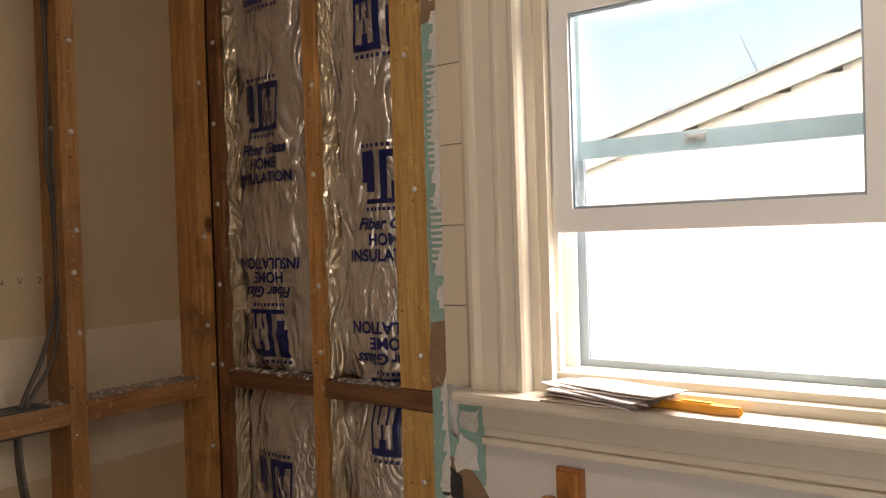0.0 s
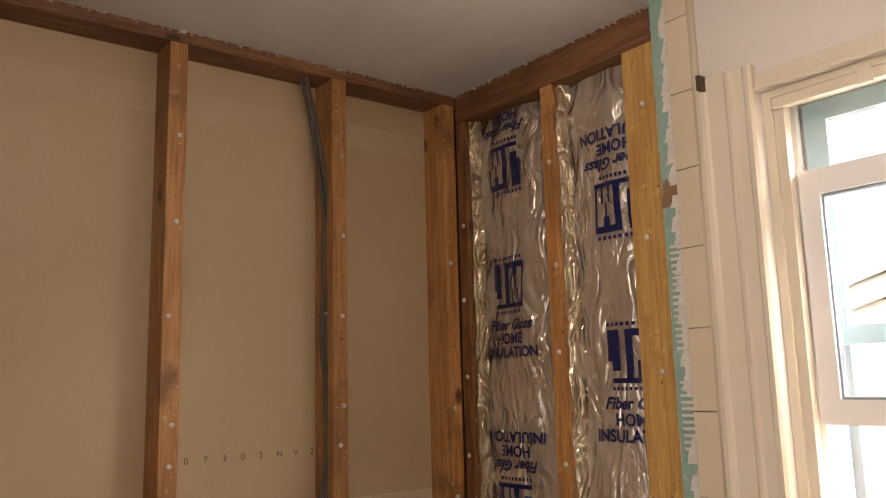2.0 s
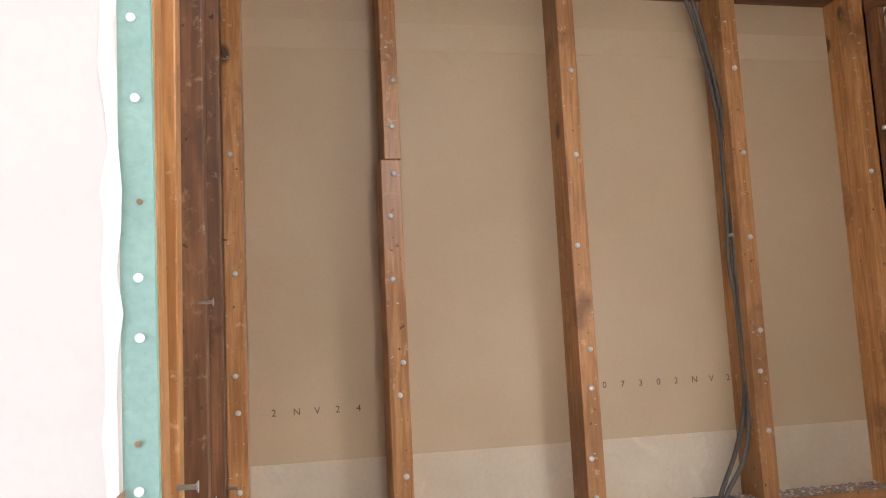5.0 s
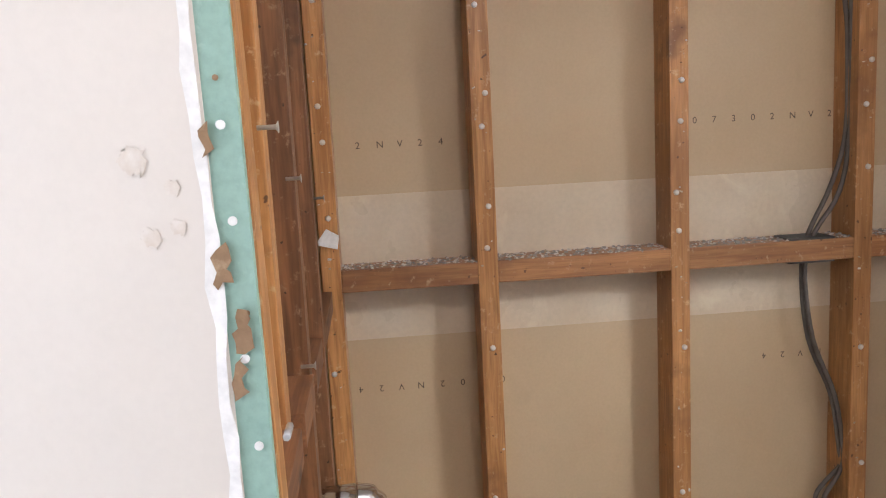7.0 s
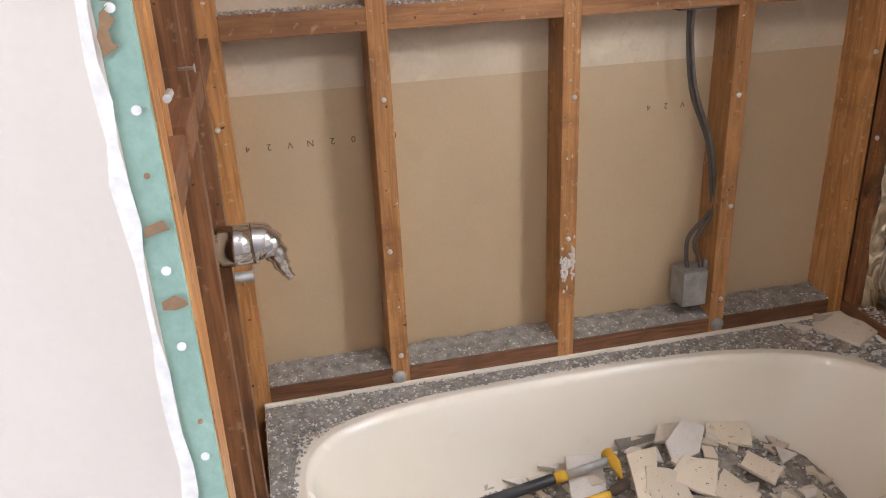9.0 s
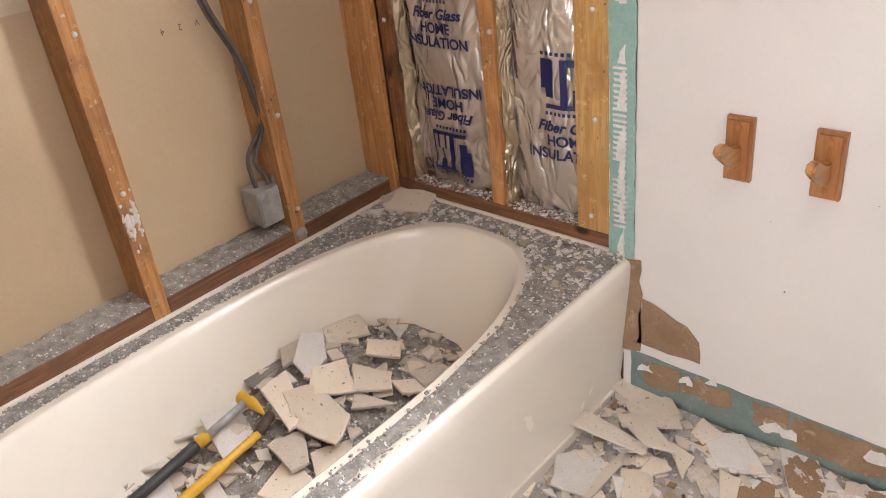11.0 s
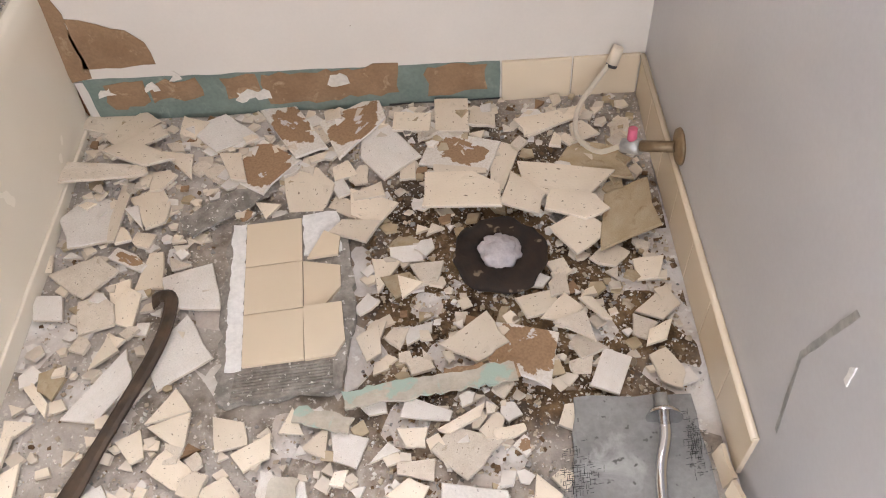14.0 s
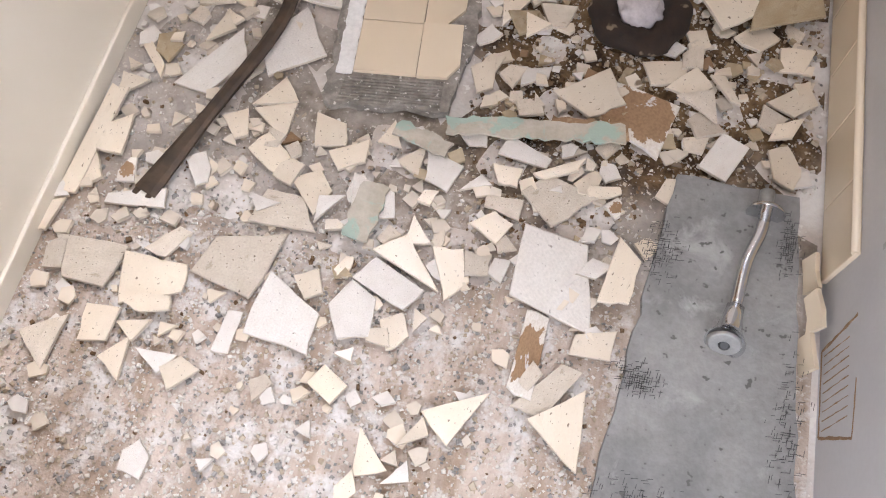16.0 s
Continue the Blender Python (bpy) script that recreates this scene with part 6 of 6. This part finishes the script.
for s in (-1, 1):
    o = part("claw", boxes(((-0.006, -0.035, -0.003), (0.006, 0.0, 0.004)), bevel=0.0015), BLACK_IRON, bar)
    o.matrix_basis = pose(0.868 + s * 0.011, -0.974 + s * -0.005, 0.034, 8, 0, -22 + s * 5)

# ---- plumbing on the east wall ----
stop_valve = thing("toilet_stop_valve", "tarnished toilet stop valve with a clear supply tube", "valve")
part("escutcheon", tube(bmesh.new(), [(EAST, -0.34, 0.19), (EAST - 0.006, -0.34, 0.19), (EAST - 0.012, -0.34, 0.19)], [0.036, 0.034, 0.014], 20), BRASS, stop_valve)
part("stub", tube(bmesh.new(), [(EAST - 0.01, -0.34, 0.19), (1.885, -0.3, 0.16)], 0.011, 12), BRASS, stop_valve)
part("valve_body", tube(bmesh.new(), [(1.9, -0.31, 0.165), (1.87, -0.29, 0.153)], [0.016, 0.014], 12), STEEL, stop_valve)
part("knob", tube(bmesh.new(), [(1.885, -0.295, 0.172), (1.885, -0.29, 0.196)], [0.01, 0.009], 8), PINK, stop_valve, "faded pink valve knob")
part("supply_tube", tube(bmesh.new(), curved([(1.87, -0.288, 0.15), (1.83, -0.26, 0.11), (1.8, -0.19, 0.09), (1.81, -0.12, 0.1), (1.85, -0.07, 0.125), (1.892, -0.04, 0.165)], 6), 0.0055, 10), PEX, stop_valve)
part("tube_nut", tube(bmesh.new(), [(1.888, -0.044, 0.155), (1.9, -0.034, 0.19)], [0.013, 0.012], 10), TRIM, stop_valve, "white plastic tube nut")
part("nut_collar", tube(bmesh.new(), [(1.886, -0.046, 0.148), (1.889, -0.043, 0.157)], 0.0125, 10), BLACK_GRIP_SHADE, stop_valve)

hose = thing("supply_hose", "capped sink supply hose wrapped in blue tape", "hose")
tip, mid, end = Vector((1.711, -1.275, 0.822)), Vector((1.731, -1.284, 0.816)), Vector((1.762, -1.301, 0.803))
d = (mid - tip).normalized()
face = Vector((-0.62, 0.12, 0.78)).normalized()  # the open end is bent up into the room
part("nut", tube(bmesh.new(), [tip + face * 0.005, tip + face * 0.003, tip - face * 0.009, tip - face * 0.012], [0.0082, 0.0092, 0.0092, 0.007], 6), CHROME, hose)
part("washer", tube(bmesh.new(), [tip + face * 0.0048, tip + face * 0.0058], [0.0078, 0.0078], 18), BLACK_GRIP_SHADE, hose)
part("seat", tube(bmesh.new(), [tip + face * 0.0056, tip + face * 0.0063], [0.005, 0.005], 14), STEEL, hose)
part("nipple", tube(bmesh.new(), [tip + face * 0.006, tip + face * 0.0068], 0.0022, 12), BLACK_GRIP_SHADE, hose)
part("collar", tube(bmesh.new(), [tip + d * 0.004, tip + d * 0.012, tip + d * 0.0135], [0.0055, 0.0055, 0.0062], 14), CHROME, hose)
part("sleeve", tube(bmesh.new(), [tip + d * 0.011, tip + d * 0.024], 0.0058, 14), TRIM, hose, "white plastic sleeve")
part("wrap", tube(bmesh.new(), curved([tip + d * 0.022, mid + (end - mid) * 0.35, end], 6), [0.0058] * 11 + [0.0062, 0.005], 14), TEAL, hose, "dark teal tape wrap")
part("tube", tube(bmesh.new(), curved([(1.742, -1.287, 0.815), (1.775, -1.283, 0.829), (1.82, -1.275, 0.848), (1.88, -1.268, 0.862), (EAST, -1.262, 0.866)], 6), 0.0042, 12), PEX, hose)
bm = bmesh.new()
flap = []
for i in range(9):
    u = i / 8
    p = Vector((1.733, -1.283, 0.823)).lerp(Vector((1.815, -1.262, 0.862)), u)
    wide = 0.002 + 0.011 * math.sin(math.pi * min(1, u * 0.75 + 0.05))
    lift = Vector((0, 0.004 * math.sin(u * 5), 0.003 * math.sin(u * 9)))
    flap.append([bm.verts.new(p + lift + k) for k in (Vector((0, -0.004, -wide)), Vector((0, -0.008, 0)), Vector((0, 0.004, wide)), Vector((0.0005, 0.0055, wide)), Vector((0.0005, -0.0065, 0)), Vector((0.0005, -0.0025, -wide)))])
for p, q in zip(flap, flap[1:]):
    for k in range(6):
        bm.faces.new((p[k], p[(k + 1) % 6], q[(k + 1) % 6], q[k]))
bm.faces.new(flap[0][::-1])
bm.faces.new(flap[-1])
part("tape", bm, BLUE_TAPE, hose, "loose twisted flap of bright blue tape")

sink_valve = thing("sink_stop_valve", "chrome angle stop valve and drain trap", "valve")
part("handle", boxes(((1.77, -1.352, 0.66), (1.775, -1.34, 0.702)), bevel=0.002), CHROME, sink_valve)
part("stem", tube(bmesh.new(), [(1.775, -1.346, 0.681), (1.79, -1.347, 0.681)], 0.006, 12), STEEL, sink_valve)
part("body", tube(bmesh.new(), [(1.787, -1.347, 0.681), (1.791, -1.347, 0.681), (1.814, -1.348, 0.681)], [0.008, 0.0105, 0.0093], 14), STEEL, sink_valve)
part("packing_nut", tube(bmesh.new(), [(1.798, -1.3475, 0.681), (1.805, -1.3475, 0.681)], 0.0122, 6), BRASS, sink_valve)
part("stub", tube(bmesh.new(), [(1.814, -1.348, 0.681), (EAST, -1.352, 0.681)], 0.0085, 12), BRASS, sink_valve)
part("trap", tube(bmesh.new(), curved([(1.69, -1.398, 0.645), (1.725, -1.399, 0.643), (1.76, -1.399, 0.641), (1.8, -1.397, 0.645), (EAST, -1.397, 0.655)], 6), 0.0145, 18), CHROME, sink_valve, "round chrome drain trap")
part("trap_nut", tube(bmesh.new(), [(1.768, -1.399, 0.641), (1.772, -1.399, 0.641), (1.81, -1.397, 0.645), (1.814, -1.397, 0.645)], [0.018, 0.0205, 0.0205, 0.018], 16), CHROME, sink_valve)
part("trap_cap", tube(bmesh.new(), [(1.69, -1.398, 0.63), (1.69, -1.398, 0.66)], [0.0165, 0.0165], 18), CHROME, sink_valve)

# marks on the grey wall
for y0, z0, y1, z1, w, mat in ((-0.93, 0.22, -0.9, 0.37, 0.004, TORN), (-0.9, 0.37, -0.945, 0.53, 0.005, TORN)):
    bm = bmesh.new()
    sheet(bm, ragged(rng, [(y0 - w, z0), (y0 + w, z0), (y1 + w, z1), (y1 - w, z1)], 0.0012, 0.02), "x", EAST, -0.0006)
    part("scuff", bm, STEEL, wall_east, "grey scuff line")
bm = bmesh.new()
sheet(bm, ragged(rng, [(-0.99, 0.45), (-0.98, 0.45), (-0.978, 0.475), (-0.985, 0.485)], 0.002, 0.01), "x", EAST, -0.002)
part("chip", bm, GYPSUM, wall_east, "chipped white spot")
for y, z in ((-0.9, 0.06), (-0.97, 0.08), (-1.03, 0.055)):
    bm = bmesh.new()
    prism(bm, ragged(rng, [(-0.02, -0.03), (0.016, -0.026), (0.014, 0.03), (-0.014, 0.024)], 0.006, 0.02), 0, 0.008)
    o = part("broken_tile", bm, (TILE,))
    o.matrix_basis = pose(1.945, y, z - 0.02, 0, -70, 8)
    tagged(o, "broken baseboard tile leaning on the wall", "tile", "broken baseboard tiles")

# comb mark of old adhesive with a rusty outline
mark = bmesh.new()
for y0, z0, y1, z1, w in ((-1.02, 0.03, -1.0, 0.15, 0.0022), (-1.02, 0.03, -1.15, 0.03, 0.0018), (-1.15, 0.03, -1.17, 0.14, 0.0022), (-1.17, 0.14, -1.09, 0.15, 0.0012)):
    n = Vector((-(z1 - z0), y1 - y0)).normalized() * w
    sheet(mark, ragged(rng, [(y0 - n.x, z0 - n.y), (y1 - n.x, z1 - n.y), (y1 + n.x, z1 + n.y), (y0 + n.x, z0 + n.y)], 0.0012, 0.012), "x", EAST, -0.0006)
for k in range(9):
    y = -1.03 - 0.014 * k
    sheet(mark, ragged(rng, [(y - 0.0006, 0.04), (y + 0.0006, 0.04), (y + 0.006, 0.125), (y + 0.0048, 0.125)], 0.0007, 0.012), "x", EAST, -0.0005)
part("adhesive_mark", mark, TORN, wall_east, "rust-brown comb mark of old adhesive")

# ---- rubble in the bathtub ----
rng = random.Random(52)


def pile(x, y):
    return 0.19 + 0.1 * math.exp(-((x - 0.32) ** 2 / 0.06 + (y + 0.55) ** 2 / 0.09))


TUB_A = [
    (0.111, -0.638, 0.184, 0.131, 310, "grey", "kite"), (0.198, -0.434, 0.152, 0.126, 160, "glaze", "skew_b"), (0.243, -0.576, 0.076, 0.149, 225, "white", "five"), (0.172, -0.583, 0.05, 0.116, 230, "back", "skew"),
    (0.348, -0.604, 0.128, 0.136, 90, "glaze", "kite"), (0.296, -0.7, 0.07, 0.204, 250, "glaze", "skew"), (0.387, -0.692, 0.209, 0.101, 170, "glaze", "five"), (0.415, -0.779, 0.08, 0.1, 250, "back", "trap"),
    (0.23, -0.808, 0.13, 0.14, 90, "white", "lean"), (0.13, -0.858, 0.064, 0.076, 205, "white", "kite"), (0.499, -0.748, 0.09, 0.143, 230, "glaze", "skew"), (0.459, -0.831, 0.107, 0.11, 275, "glaze", "skew"),
    (0.412, -0.547, 0.102, 0.108, 305, "glaze", "skew"), (0.454, -0.58, 0.097, 0.049, 45, "back", "tri"),
]
TUB_A += [
    (0.483, -0.502, 0.078, 0.058, 235, "glaze", "skew_b"), (0.368, -0.462, 0.083, 0.082, 310, "glaze", "lean"), (0.455, -0.441, 0.078, 0.138, 80, "back", "trap"), (0.487, -0.434, 0.047, 0.09, 0, "glaze", "trap"),
    (0.234, -0.995, 0.091, 0.1, 300, "white", "kite"), (0.361, -0.933, 0.053, 0.091, 65, "white", "lean_b"), (0.151, -1.145, 0.043, 0.098, 290, "glaze", "kite"), (0.082, -1.222, 0.058, 0.048, 255, "glaze", "tri"),
    (0.097, -1.143, 0.05, 0.05, 260, "glaze", "iso"), (0.123, -1.198, 0.056, 0.045, 245, "back", "tri"), (0.133, -1.014, 0.051, 0.053, 250, "white", "iso"), (0.164, -0.964, 0.057, 0.029, 245, "white", "tri"),
    (0.339, -0.998, 0.046, 0.068, 170, "glaze", "iso"), (0.443, -0.908, 0.06, 0.051, 250, "white", "tri"),
]
for k, (x, y, long, wide, turn, face, shape) in enumerate(TUB_A):
    shard(x, y, math.sqrt(long * wide), turn, face, shape, pile(x, y) + 0.01 + 0.0035 * (k % 4), "tile shards in the bathtub", (rng.uniform(-9, 9), rng.uniform(-9, 9)), length=long, width=wide)
splinters("tub_shards", 170, 0.02, 0.06, 93, "broken tile pieces heaped in the bathtub", lambda r: (lambda x, y: (x, y, pile(x, y)))(r.uniform(0.13, 0.55), -0.3 - 0.9 * r.random() ** 1.2), SMALL[:3])
mound = bmesh.new()
cells = []
for j in range(40):
    row = []
    for i in range(20):
        x, y = 0.1 + 0.5 * i / 19, -1.33 + 1.05 * j / 39
        drop = 0.0 if in_basin(x, y, -0.1) else 0.02
        row.append(mound.verts.new((x, y, pile(x, y) - 0.004 - drop + 0.006 * noise.noise((x * 18, y * 18, 6)))))
    cells.append(row)
for a, b in zip(cells, cells[1:]):
    for i in range(19):
        mound.faces.new((a[i], a[i + 1], b[i + 1], b[i])).smooth = True
tagged(part("tub_rubble", mound, DUST), "grey mortar crumbs filling the tub bottom", "rubble", kind="stuff")


def in_tub(r):
    x, y = r.uniform(0.11, 0.59), r.uniform(-1.3, -0.3)
    return (x, y, pile(x, y) - 0.002) if in_basin(x, y, -0.08) else None


crumbs("tub_crumbs", 2600, in_tub, 0.014, ((CH_WHITE, 4), (CH_GREY, 5), (CH_TAN, 3)), "mortar crumbs among shards in the tub", 61)

# hammer and pry bar lying on the heap
hammer = thing("hammer", "claw hammer with black and yellow grip in the tub", "hammer")
p0, p1 = Vector((0.24, -0.752, 0.293)), Vector((0.262, -1.13, 0.25))
d = (p1 - p0).normalized()
part("grip", tube(bmesh.new(), [p0 + d * 0.13, p0 + d * 0.15, p0 + d * 0.26, p1], [0.01, 0.013, 0.0115, 0.014], 12), BLACK_GRIP_SHADE, hammer, "black rubber grip")
part("neck", tube(bmesh.new(), [p0 + d * 0.112, p0 + d * 0.14], 0.0125, 12), YELLOW, hammer, "yellow collar")
part("shaft", tube(bmesh.new(), [p0, p0 + d * 0.115], 0.009, 12), STEEL, hammer)
s = Vector((-d.y, d.x, 0))
part("head", tube(bmesh.new(), [p0 - s * 0.024, p0 - s * 0.021, p0 - s * 0.01, p0 + s * 0.012, p0 + s * 0.03 + Vector((0, 0, -0.006)), p0 + s * 0.05 + Vector((0, 0, -0.02))], [0.014, 0.016, 0.012, 0.013, 0.009, 0.003], 12), YELLOW, hammer, "yellow painted hammer head")
pry = thing("pry_hammer", "yellow-handled demolition hammer across the tiles in the tub", "hammer")
part("handle", tube(bmesh.new(), curved([(0.337, -0.8, 0.285), (0.343, -0.867, 0.281), (0.346, -0.98, 0.268), (0.345, -1.13, 0.25)], 6), [0.009] * 8 + [0.0115] * 11, 12), YELLOW, pry, "scuffed yellow handle")
part("head", tube(bmesh.new(), curved([(0.337, -0.815, 0.284), (0.331, -0.785, 0.288), (0.318, -0.757, 0.288), (0.303, -0.735, 0.278)], 5), [0.008] * 4 + [0.012] * 8 + [0.008, 0.006, 0.004, 0.002], 10), BLACK_IRON, pry, "worn dark steel claw")

# tiles left on the rim corner
for x, y, size, turn, face, shape in ((0.1, -0.03, 0.115, 26, "glaze", "square"), (0.03, -0.05, 0.07, 10, "back", "broken"), (0.05, -0.12, 0.06, 40, "white", "broken"), (0.075, -0.07, 0.07, 80, "white", "broken"), (0.11, -0.085, 0.03, 0, "white", "broken")):
    shard(x, y - 0.03, size, turn, face, shape, TZ + 0.007 + (0.006 if size > 0.1 else 0), "tile pieces on the tub rim", (2, 2))

# ---- plaster flecks, specks and ragged ceiling edge ----
def on_stud_faces(r):
    y = r.choice((-1.497, -1.174, -0.769, -0.367, -0.03)) + r.uniform(-0.016, 0.016)
    return r.uniform(-0.001, 0.001), y, r.uniform(0.5, 2.4)


crumbs("stud_flecks", 190, on_stud_faces, 0.008, ((CH_WHITE, 5), (CH_TAN, 4), (CH_BROWN, 3)), "plaster flecks stuck on the stud faces", 71)


def under_ceiling(r):
    if r.random() < 0.6:
        return 0.001 + r.uniform(0, 0.012), r.uniform(-1.5, 0.0), H - 0.007
    return r.uniform(0.0, 0.7), -r.uniform(0, 0.012), H - 0.007


crumbs("ceiling_edge_plaster", 300, under_ceiling, 0.009, ((CH_WHITE, 8), (CH_TAN, 1)), "ragged plaster along the cut ceiling edge", 72)


def on_white_wall(r):
    return r.uniform(0.95, 1.9), -0.0135, r.uniform(0.25, 1.1)


crumbs("wall_specks", 16, on_white_wall, 0.006, ((CH_BROWN, 3), (CH_GREY, 2)), "dark specks on the white wall", 73)
